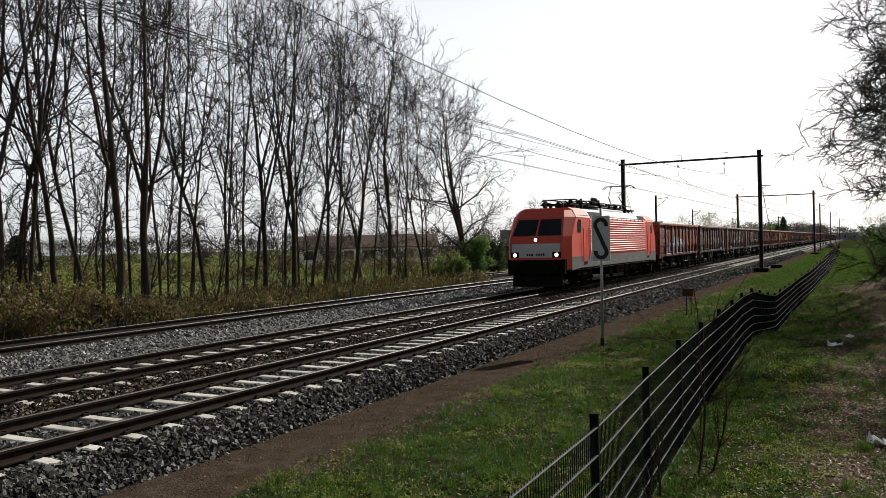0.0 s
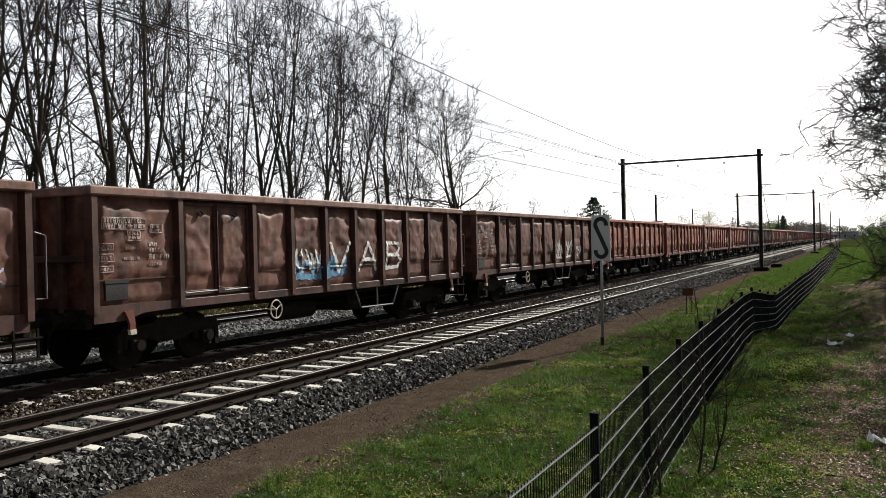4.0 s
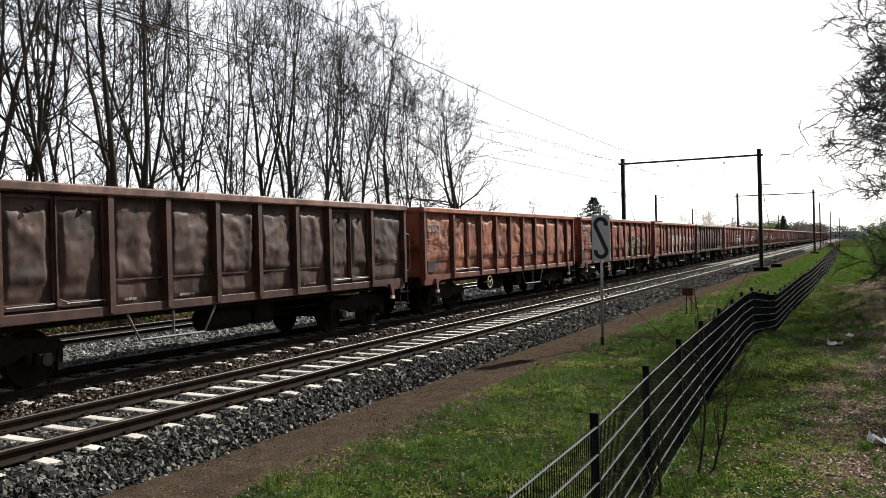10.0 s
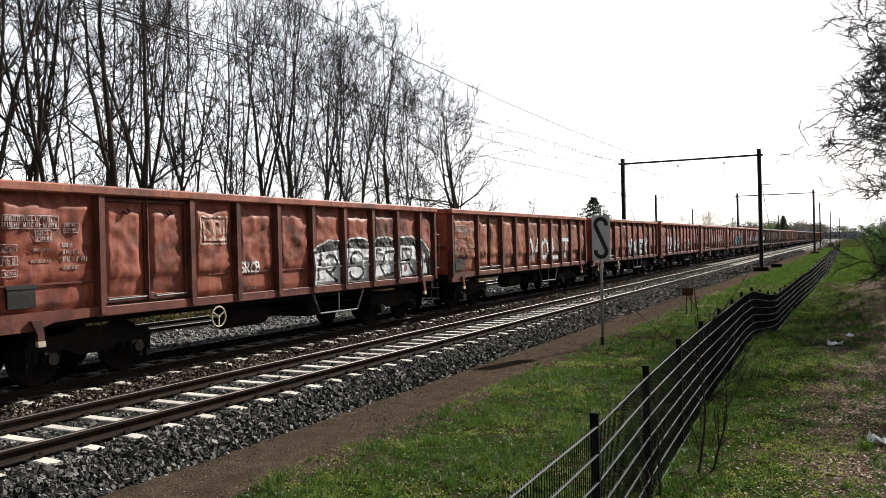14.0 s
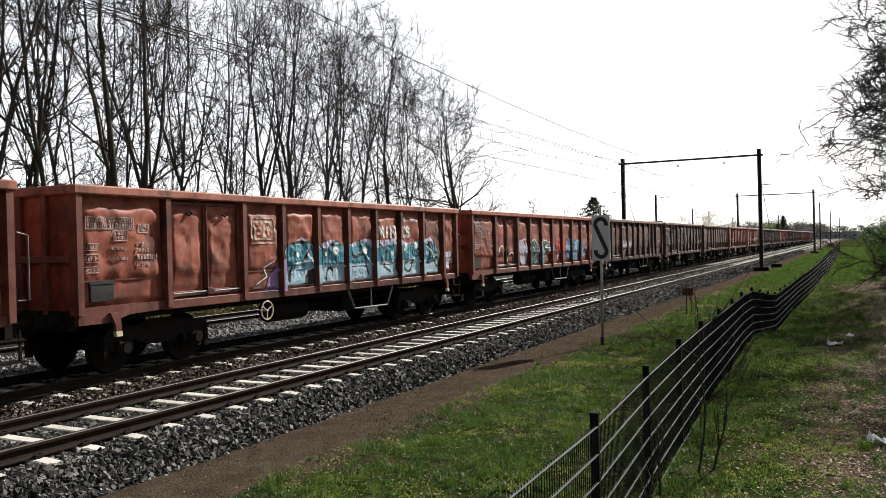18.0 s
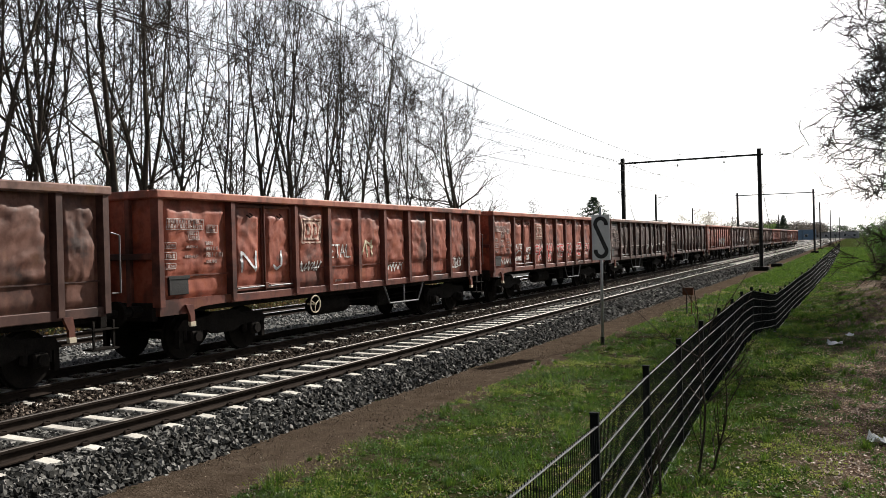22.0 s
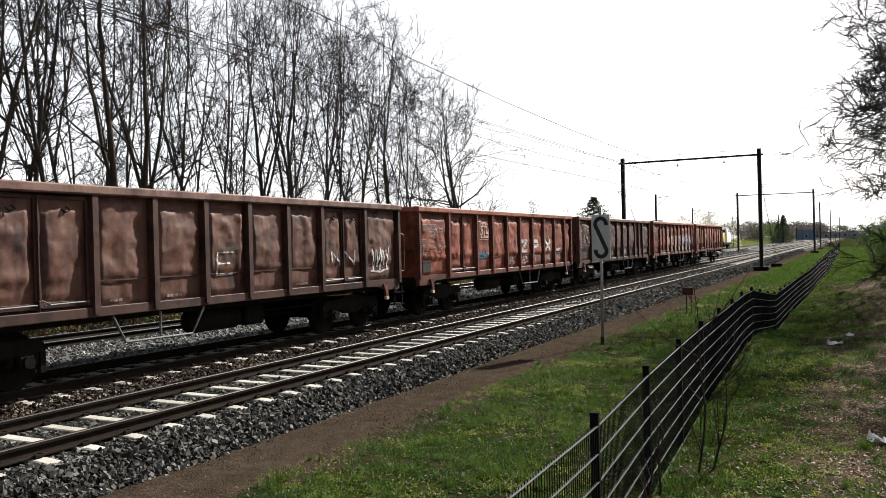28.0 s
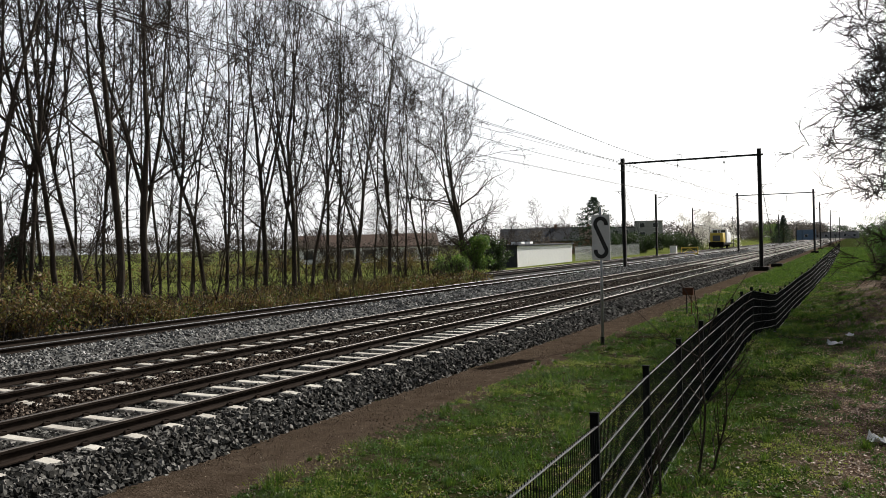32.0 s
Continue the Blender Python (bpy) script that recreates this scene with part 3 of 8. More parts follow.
# ---------- trees ----------
def grow(seed, height, limbs=18, lean=0.0, spread=0.85, radius=0.17, twigs=(6, 4, 2), low=0.24, reach=0.28, droop=0.0, forks=(1, 1, 2), shoot=0.0105):
    """A bare tree: trunk and limbs in one mesh, branches and twigs in another. The trunk forks, limbs curve
    upwards and zigzag, and the crown thickens into fine twigs towards its rounded outline."""
    rnd = random.Random(seed)
    wood, fine = Build(), Build()
    wander = (0.06, 0.24, 0.34, 0.34)
    rise = (0.1, 0.1, 0.07, 0.04)

    def branch(p, d, length, r, level, target, n, tip=0.14):
        pts, rad = [p.copy()], [r]
        step = length / n
        for i in range(n):
            up = rise[level] - (droop if level else 0.0)
            d = (d + Vector((rnd.gauss(0, 1), rnd.gauss(0, 1), rnd.gauss(0, 0.8))) * wander[level] + Vector((0, 0, up))).normalized()
            p = p + d * step
            pts.append(p.copy())
            rad.append(r * (1 - (1 - tip) * (i + 1) / n))
        target.tube(pts, rad, 8 if level == 0 else 5 if level == 1 else 3, caps=False)
        return pts, rad

    def side_way(d, angle, az):
        a = Matrix.Rotation(az, 3, d) @ d.orthogonal().normalized()
        return (d * math.cos(angle) + a * math.sin(angle)).normalized()

    def along(pts, u):
        n = len(pts) - 1
        k = min(int(u * n), n - 1)
        return k, pts[k].lerp(pts[k + 1], u * n - k), (pts[k + 1] - pts[k]).normalized()

    def spray(q, d, r):
        """A twig with its last shoots, each a thin cone."""
        p1 = q + d * rnd.uniform(0.22, 0.5)
        d2 = (d + Vector((rnd.gauss(0, 0.3), rnd.gauss(0, 0.3), rnd.gauss(0.08, 0.25) - droop))).normalized()
        p2 = p1 + d2 * rnd.uniform(0.2, 0.45)
        cones = [(q, p1, r, r * 0.7), (p1, p2, r * 0.7, r * 0.25)]
        for _ in range(twigs[2]):
            f = rnd.random()
            s0 = q.lerp(p1, 0.3 + f) if f < 0.7 else p1.lerp(p2, (f - 0.7) * 3)
            s1 = s0 + (d2 + Vector((rnd.gauss(0, 0.6), rnd.gauss(0, 0.6), rnd.gauss(0.05, 0.5) - droop))).normalized() * rnd.uniform(0.15, 0.4)
            cones.append((s0, s1, r * 0.6, r * 0.2))
        for s0, s1, ra, rb in cones:
            a = (s1 - s0).orthogonal().normalized()
            b = (s1 - s0).cross(a).normalized()
            ring_ = [a, -0.5 * a + 0.87 * b, -0.5 * a - 0.87 * b]
            fine.add([s0 + v * ra for v in ring_] + [s1 + v * rb for v in ring_], [(0, 1, 4, 3), (1, 2, 5, 4), (2, 0, 3, 5)])

    trunk_dir = Vector((lean * rnd.uniform(-1, 1), lean * rnd.uniform(-1, 1), 1)).normalized()
    tp, tr = branch(Vector((0, 0, -0.3)), trunk_dir, height * 0.97, radius, 0, wood, 14, 0.1)
    stems_ = [(tp, tr, 1.0, int(limbs * 0.62), low)]
    for i in range(rnd.choice(forks)):
        k = rnd.randint(3, 6)
        d = (tp[k + 1] - tp[k]).normalized()
        top = rnd.uniform(0.84, 0.97)
        ln = height * top - tp[k].z
        fp, fr = branch(tp[k], side_way(d, rnd.uniform(0.22, 0.4), rnd.uniform(0, 6.28)), ln, tr[k] * 0.74, 0, wood, 12, 0.1)
        stems_.append((fp, fr, top, int(limbs * 0.4), 0.12))
    for sp, sr, top, count, first in stems_:
        for i in range(count):
            t = first + (0.97 - first) * (i + rnd.random()) / count
            k, p, d = along(sp, t)
            h = p.z / height
            # rounded outline: long limbs at mid height, short at the top
            ln = height * reach * rnd.uniform(0.7, 1.2) * math.sqrt(max(1.02 - (max(h - 0.42, 0) / 0.6) ** 2, 0.08)) * (0.75 + 0.25 * smooth01((h - 0.15) / 0.3))
            lp, lr = branch(p, side_way(d, spread * (1.25 - 0.6 * h) * rnd.uniform(0.7, 1.2), i * 2.4 + rnd.uniform(-0.6, 0.6)), ln, max(sr[k] * rnd.uniform(0.36, 0.52), 0.02), 1, wood, 7)
            for j in range(twigs[0]):
                u = 0.15 + 0.85 * (j + rnd.random()) / twigs[0]
                k2, q, d2 = along(lp, u)
                bl = ln * rnd.uniform(0.28, 0.5) * (1.15 - 0.55 * u)
                bp, br = branch(q, side_way(d2, rnd.uniform(0.4, 0.85), rnd.uniform(0, 6.28)), bl, max(lr[k2] * 0.55, shoot * 1.6), 2, fine, 4, 0.4)
                for m in range(twigs[1]):
                    _, q3, d3 = along(bp, 0.2 + 0.8 * (m + rnd.random()) / twigs[1])
                    spray(q3, side_way(d3, rnd.uniform(0.25, 0.8), rnd.uniform(0, 6.28)), shoot)
    return wood, fine


def bare_tree(seed, label, **kw):
    t = tagged(new("tree"), label, "tree", "bare trees of the grove")
    wood, fine = grow(seed, **kw)
    part("trunk", wood, MAT["bark"], t, "", True)
    part("crown", fine, MAT["twig"], t, "fine leafless twigs")
    return t


def ray_place(px, x):
    """Where a column of the view meets the plane at x, on the ground."""
    half = math.tan(radians(55.823) / 2)
    a = math.atan((px / 784.0 - 1) * half) - radians(26.2965)
    return x / math.tan(a)


GROVE_LABEL = "tall leafless deciduous tree in the grove beside the line"
KINDS = [dict(height=16.0, limbs=17, radius=0.135), dict(height=16.0, limbs=16, radius=0.105, spread=0.8), dict(height=16.0, limbs=15, radius=0.085, lean=0.03, reach=0.24),
         dict(height=16.0, limbs=18, radius=0.15, low=0.3, reach=0.3), dict(height=16.0, limbs=13, radius=0.075, lean=0.04, reach=0.22), dict(height=16.0, limbs=18, radius=0.13, lean=0.05, low=0.2, reach=0.32, forks=(2,)),
         dict(height=16.0, limbs=15, radius=0.095, spread=0.9), dict(height=16.0, limbs=12, radius=0.065, lean=0.06, reach=0.2)]
GROVE = [bare_tree(100 + i, GROVE_LABEL, **k) for i, k in enumerate(KINDS)]
SPOTS = ((48, -24, 2), (70, -27, 4), (108, -23.5, 1), (128, -29, 7), (152, -25, 6), (178, -31, 2), (205, -22.6, 3), (232, -27, 7), (262, -23, 0), (282, -30, 4),
         (312, -25.5, 2), (335, -33, 6), (366, -25.5, 1), (398, -30, 7), (400, -24, 4), (432, -25, 7), (448, -32, 1), (466, -24.5, 5), (500, -26.5, 2), (517, -25.5, 0),
         (528, -34, 2), (548, -25.8, 6), (572, -31, 5), (595, -26.0, 2), (622, -25.5, 5), (640, -27.5, 1), (662, -30, 4), (686, -26, 0), (705, -32, 7), (716, -27, 2), (750, -27, 6), (748, -32, 4),
         (20, -27, 1), (-8, -23.5, 0), (-45, -26, 6), (-90, -24, 3), (250, -36, 2), (600, -36, 4))
used = set()
for n_tree, (px, x, kind) in enumerate(SPOTS):
    y = ray_place(px, x)
    # the crowns stand lower towards the far end of the grove
    tall = float(np.interp(px, (0, 590, 690, 760, 820), (1.1, 1.0, 0.93, 0.86, 0.8))) * (0.94 + 0.12 * ((n_tree * 61) % 17) / 16) * (1.0 + 0.012 * (-x - 24))
    m = pose(x, y, ground_z(x, y), 0, 0, (n_tree * 137) % 360) @ Matrix.Diagonal((1.0, 1.0, tall, 1.0))
    if kind not in used:
        used.add(kind)
        GROVE[kind].matrix_basis = m
    else:
        copy_thing(GROVE[kind], m)
# thin young trees and tall scrub under the grove
YOUNG = [bare_tree(350 + i, "slender young leafless tree below the tall ones", **k) for i, k in enumerate((dict(height=6.5, limbs=16, radius=0.045, low=0.1, spread=0.8, twigs=(4, 3, 2)),
         dict(height=8.0, limbs=18, radius=0.055, low=0.1, spread=0.7, lean=0.06, twigs=(4, 3, 2)), dict(height=5.0, limbs=15, radius=0.04, low=0.08, spread=0.9, lean=0.06, twigs=(4, 3, 2))))]
for i in range(20):
    x = -22.6 - (i * 29) % 9 * 0.9
    y = ray_place(8 + 39 * i + (i * 31) % 29, x)
    m = pose(x, y, ground_z(x, y), 0, 0, (i * 101) % 360)
    if i < 3:
        YOUNG[i].matrix_basis = m
    else:
        copy_thing(YOUNG[i % 3], m)
for i, (px, x, k) in enumerate(((838, -25.5, 0.62), (856, -27.5, 0.75), (872, -29.0, 0.6), (886, -31.0, 0.7), (903, -33.5, 0.66), (780, -24.5, 0.6), (806, -25.0, 0.55), (955, -46.0, 1.15), (978, -50.0, 1.3), (1008, -44.0, 1.25))):
    y = ray_place(px, x)
    copy_thing(YOUNG[i % 3], pose(x, y, ground_z(x, y), 0, 0, i * 77) @ Matrix.Diagonal((k, k, k, 1.0)))["label"] = "bushy leafless young tree near the white shed"
big = bare_tree(300, "broad-crowned leafless tree at the end of the grove", height=13.2, limbs=26, radius=0.24, spread=0.95, twigs=(9, 6, 3), low=0.14, reach=0.5, forks=(2,))
yb = ray_place(818, -27.0)
big.matrix_basis = pose(-27.0, yb, ground_z(-27, yb), 0, 0, 40)


# trees on the bank by the footpath, reaching over the view
def bank_tree(seed, x, y, **kw):
    t = tagged(new("tree"), "leafless tree on the bank with branches hanging over the path", "tree", "trees on the bank")
    wood, fine = grow(seed, **kw)
    part("trunk", wood, MAT["bark"], t, "", True)
    part("crown", fine, MAT["twig"], t, "fine leafless twigs")
    t.location = (x, y, ground_z(x, y))
    return t


for i, (x, y, h) in enumerate(((2.6, 34.0, 13.0), (3.0, 40.0, 14.5), (2.6, 46.0, 14.0), (3.6, 52.0, 14.0), (8.0, 66.0, 13.5), (9.0, 80.0, 13.5), (10.0, 98.0, 14.0), (5.4, 20.5, 12.5), (6.2, 27.0, 13.0))):
    bank_tree(401 + i, x, y, height=h, limbs=36 if i < 4 else 24, radius=0.1, spread=1.45, twigs=(9, 6, 2), low=0.1, reach=0.29, droop=0.1, shoot=0.016)


# ---------- small leaves and blades ----------
def leaf_cloud(rng, centres, radii, per, size, squash=0.7, flat=False):
    """Many small leaves round the given centres, as loose triangles' pairs."""
    vs, ts = [], []
    cs = np.repeat(np.asarray(centres, float), per, axis=0)
    rr = np.repeat(np.asarray(radii, float), per)
    n = len(cs)
    d = rng.normal(size=(n, 3))
    d /= np.linalg.norm(d, axis=1, keepdims=True)
    p = cs + d * (rr * rng.uniform(0.35, 1.0, n))[:, None] * np.array([1, 1, squash])
    a = rng.normal(size=(n, 3))
    if flat:
        a[:, 2] *= 0.25
    a /= np.linalg.norm(a, axis=1, keepdims=True)
    b = np.cross(a, rng.normal(size=(n, 3)))
    if flat:
        b[:, 2] *= 0.25
    b /= np.linalg.norm(b, axis=1, keepdims=True)
    s = size * rng.uniform(0.6, 1.4, n)[:, None]
    q = np.stack([p - a * s, p + b * s * 0.5, p + a * s, p - b * s * 0.5], 1).reshape(-1, 3)
    i = np.arange(n)[:, None] * 4
    t = np.concatenate([i + [0, 1, 2], i + [0, 2, 3]], 1).reshape(-1, 3)
    return q, t


def merge(parts):
    vs, ts, ms, off = [], [], [], 0
    for v, t, mi in parts:
        vs.append(v)
        ts.append(t + off)
        ms.append(np.full(len(t), mi))
        off += len(v)
    return np.concatenate(vs), np.concatenate(ts), np.concatenate(ms)


def stems(rng, n, place, height, spread, r=0.006):
    b = Build()
    for _ in range(n):
        x, y, z = place()
        h = height * rng.uniform(0.5, 1.2)
        dx, dy = rng.normal(0, spread, 2)
        b.tube([(x, y, z - 0.05), (x + dx * 0.4, y + dy * 0.4, z + h * 0.6), (x + dx, y + dy, z + h)], [r, r * 0.8, r * 0.4], 3, caps=False)
    v = np.array(b.v)
    t = np.array([f for q in b.f for f in ((q[0], q[1], q[2]), (q[0], q[2], q[3]))])
    return v, t


def undergrowth():
    rng = np.random.default_rng(5)
    cs, rs, fresh, fr = [], [], [], []
    for _ in range(1900):
        y = rng.uniform(8, 50)
        x = -20.9 - abs(rng.normal(0, 2.2)) - rng.uniform(0, 1.2)
        h = (1.1 + 1.7 * smooth01((24 - y) / 8)) * rng.uniform(0.1, 1.15) * (0.7 + 0.6 * noise.noise((x * 0.4, y * 0.4, 3.0)))
        (fresh if rng.random() < 0.13 else cs).append((x, y, ground_z(x, y) + h * 0.7))
        (fr if len(fresh) and fresh[-1][0] == x else rs).append(0.22 + 0.42 * rng.random())
    a = leaf_cloud(rng, cs, rs, 60, 0.06)
    b = leaf_cloud(rng, fresh, fr, 50, 0.05)

    def place():
        y = rng.uniform(8, 50)
        x = -20.8 - abs(rng.normal(0, 2.2))
        return x, y, ground_z(x, y)
    c = stems(rng, 1700, place, 1.7, 0.8, 0.009)
    v, t, mi = merge([(a[0], a[1], 0), (b[0], b[1], 1), (c[0], c[1], 2)])
    tagged(tri_mesh("undergrowth", v, t, [MAT["bramble"], MAT["fresh"], MAT["twig"]], mi), "tangled brown and green bramble undergrowth below the grove", "undergrowth", kind="stuff")


undergrowth()


def shrub(name, label, x, y, h, w, mat, seed, leaves=2600, size=0.06, stem=True):
    rng = np.random.default_rng(seed)
    s = tagged(new(name), label, "shrub")
    s.location = (x, y, ground_z(x, y))
    k = 40
    cs = np.stack([rng.normal(0, w * 0.33, k), rng.normal(0, w * 0.33, k), rng.uniform(0.15, 1.0, k) * h], 1)
    rs = rng.uniform(0.15, 0.34, k) * w
    v, t = leaf_cloud(rng, cs, rs, leaves // k, size, 0.8)
    tri_mesh("foliage", v, t, mat, parent=s)
    if stem:
        b = Build()
        for i in range(14):
            q = cs[rng.integers(k)]
            b.tube([(q[0] * 0.1, q[1] * 0.1, -0.1), (q[0] * 0.5, q[1] * 0.5, q[2] * 0.5), tuple(q)], [0.03, 0.02, 0.008], 4, caps=False)
        part("stem", b, MAT["bark"], s)
    return s


for i, (px, x, h, w) in enumerate(((842, -26.0, 3.0, 1.8), (872, -28.0, 2.8, 2.4), (800, -25.0, 1.6, 2.0))):
    shrub("shrub", "bright green spring shrub at the edge of the grove", x, ray_place(px, x), h, w, MAT["fresh" if i != 1 else "hedge"], 70 + i, 5200, 0.08)
for i, (x, y, h, w) in enumerate(((2.6, 24.0, 1.6, 1.6), (2.9, 31.0, 1.8, 1.8), (2.9, 38.0, 2.2, 2.2), (3.2, 47.0, 2.4, 2.4), (3.2, 60.0, 2.6, 2.6), (2.4, 66.0, 2.2, 2.2), (2.6, 73.0, 2.0, 2.0), (3.0, 80.0, 2.8, 2.6), (3.0, 92.0, 2.8, 2.6), (3.6, 105.0, 4.6, 4.0))):
    shrub("shrub", "loose green shrub on the bank by the footpath", x, y, h, w, MAT["clover"], 80 + i, 2600 if i < 5 else 6500, 0.05)


def blades(name, label, n, area, h, mat, seed, density=None, width=0.006):
    rng = np.random.default_rng(seed)
    x0, x1, y0, y1 = area
    u = rng.random(n) ** 1.6
    ys = y0 + (y1 - y0) * u
    xs = rng.uniform(x0, x1, n)
    if density is not None:
        keep = np.array([noise.noise((x * 0.9, y * 0.9, seed)) + 0.5 * noise.noise((x * 3, y * 3, seed)) > density for x, y in zip(xs, ys)])
        xs, ys = xs[keep], ys[keep]
    n = len(xs)
    zs = np.array([ground_z(x, y) for x, y in zip(xs, ys)]) - 0.01
    far = np.clip(ys / 14.0, 0.8, 3.0)
    hh = h * rng.uniform(0.4, 1.3, n)
    az = rng.uniform(0, 6.283, n)
    w = width * far
    base = np.stack([xs, ys, zs], 1)
    side = np.stack([np.cos(az) * w, np.sin(az) * w, np.zeros(n)], 1)
    ln = rng.normal(0, 0.5, (n, 2)) * hh[:, None]
    tip = base + np.stack([ln[:, 0], ln[:, 1], hh], 1)
    v = np.stack([base - side, base + side, tip], 1).reshape(-1, 3)
    t = np.arange(n * 3).reshape(-1, 3)
    return tagged(tri_mesh(name, v, t, mat), label, "grass", kind="stuff")


blades("grass", "short spring grass on the verge", 260000, (-6.1, -1.9, 5.0, 60.0), 0.075, MAT["blade"], 11, 0.06, 0.0045)
blades("grass", "short spring grass beside the footpath", 150000, (-2.3, 0.15, 6.0, 60.0), 0.07, MAT["blade"], 12, 0.16, 0.0045)
blades("grass", "grass along the fence far down the line", 90000, (-6.1, 1.2, 52.0, 190.0), 0.13, MAT["blade"], 15, -0.1, 0.008)
blades("dry_grass", "dry straw-coloured grass and stalks", 26000, (-6.2, 2.5, 5.0, 50.0), 0.06, MAT["straw"], 13, 0.05)

blades("grass_tuft", "taller fresh grass tufts on the verge", 90000, (-6.0, 0.6, 5.0, 40.0), 0.15, MAT["blade"], 14, 0.38, 0.007)


def tufts():
    """Clumps of longer blades that lean outwards from their middle."""
    rng = np.random.default_rng(61)
    n, per = 420, 80
    y = 6.5 + 40 * rng.random(n) ** 1.7
    x = rng.uniform(-6.2, 0.4, n)
    keep = np.array([noise.noise((a * 0.7, b * 0.7, 8.0)) > -0.05 for a, b in zip(x, y)])
    x, y = x[keep], y[keep]
    n = len(x)
    size = rng.uniform(0.06, 0.15, n) * np.where(rng.random(n) < 0.12, 1.6, 1.0)
    z = np.array([ground_z(a, b) for a, b in zip(x, y)]) - 0.01
    c = np.repeat(np.stack([x, y, z], 1), per, axis=0)
    h = np.repeat(size, per) * rng.uniform(0.5, 1.25, n * per)
    az = rng.uniform(0, 6.283, n * per)
    way = np.stack([np.cos(az), np.sin(az), np.zeros(n * per)], 1)
    side = np.stack([-np.sin(az), np.cos(az), np.zeros(n * per)], 1) * (0.0032 * np.clip(c[:, 1] / 14, 0.8, 2.2))[:, None]
    root = c + way * (rng.random(n * per) * np.repeat(size, per) * 0.55)[:, None]
    lean = rng.uniform(0.1, 0.8, n * per)
    mid = root + way * (h * lean * 0.35)[:, None] + np.array([0, 0, 1]) * (h * 0.62)[:, None]
    tip = root + way * (h * lean)[:, None] + np.array([0, 0, 1]) * h[:, None]
    v = np.stack([root - side, root + side, mid + side * 0.7, mid - side * 0.7, tip], 1).reshape(-1, 3)
    i = np.arange(n * per)[:, None] * 5
    t = np.concatenate([i + [0, 1, 2], i + [0, 2, 3], i + [3, 2, 4]], 1).reshape(-1, 3)
    tagged(tri_mesh("grass_tuft", v, t, MAT["blade"]), "rounded tufts of fresh green grass on the verge", "grass", kind="stuff")


tufts()


def weeds():
    """Soft low cushions of clover, moss and broad-leaved weeds in the verge."""
    rng = np.random.default_rng(44)
    n = 4200
    y = 6 + 40 * rng.random(n) ** 1.6
    x = rng.uniform(-6.1, 1.0, n)
    c = np.stack([x, y, [ground_z(a, b) + 0.015 for a, b in zip(x, y)]], 1)
    wet = np.array([noise.noise((a * 0.55, b * 0.55, 21.0)) + 0.4 * noise.noise((a * 2.1, b * 2.1, 5.0)) for a, b in zip(x, y)])
    sets = []
    for mi, (lo, hi, r0, r1, size, squash) in enumerate(((-9.0, -0.12, 0.06, 0.2, 0.016, 0.35), (0.16, 9.0, 0.08, 0.26, 0.014, 0.35), (-0.12, 0.16, 0.06, 0.22, 0.015, 0.4))):
        q = c[(wet > lo) & (wet <= hi)]
        v, t = leaf_cloud(rng, q, rng.uniform(r0, r1, len(q)), 44, size, squash)
        sets.append((v, t, mi))
    v, t, mi = merge(sets)
    tagged(tri_mesh("weeds", v, t, [MAT["weed"], MAT["moss"], MAT["clover"]], mi), "soft dark and yellow-green cushions of weeds in the verge", "weeds", kind="stuff")


weeds()


def litter():
    rng = np.random.default_rng(21)
    n = 70000
    y = 6 + 52 * rng.random(n) ** 1.5
    x = np.where(rng.random(n) < 0.8, 0.75 + rng.normal(0, 0.75, n), rng.uniform(-6.2, 0, n))
    c = np.stack([x, y, [ground_z(a, b) + 0.015 for a, b in zip(x, y)]], 1)
    v, t = leaf_cloud(rng, c, np.full(n, 0.01), 1, 0.022, flat=True)
    tagged(tri_mesh("leaf_litter", v, t, MAT["litter"]), "brown dead leaves scattered over the ground", "leaf litter", kind="stuff")


litter()

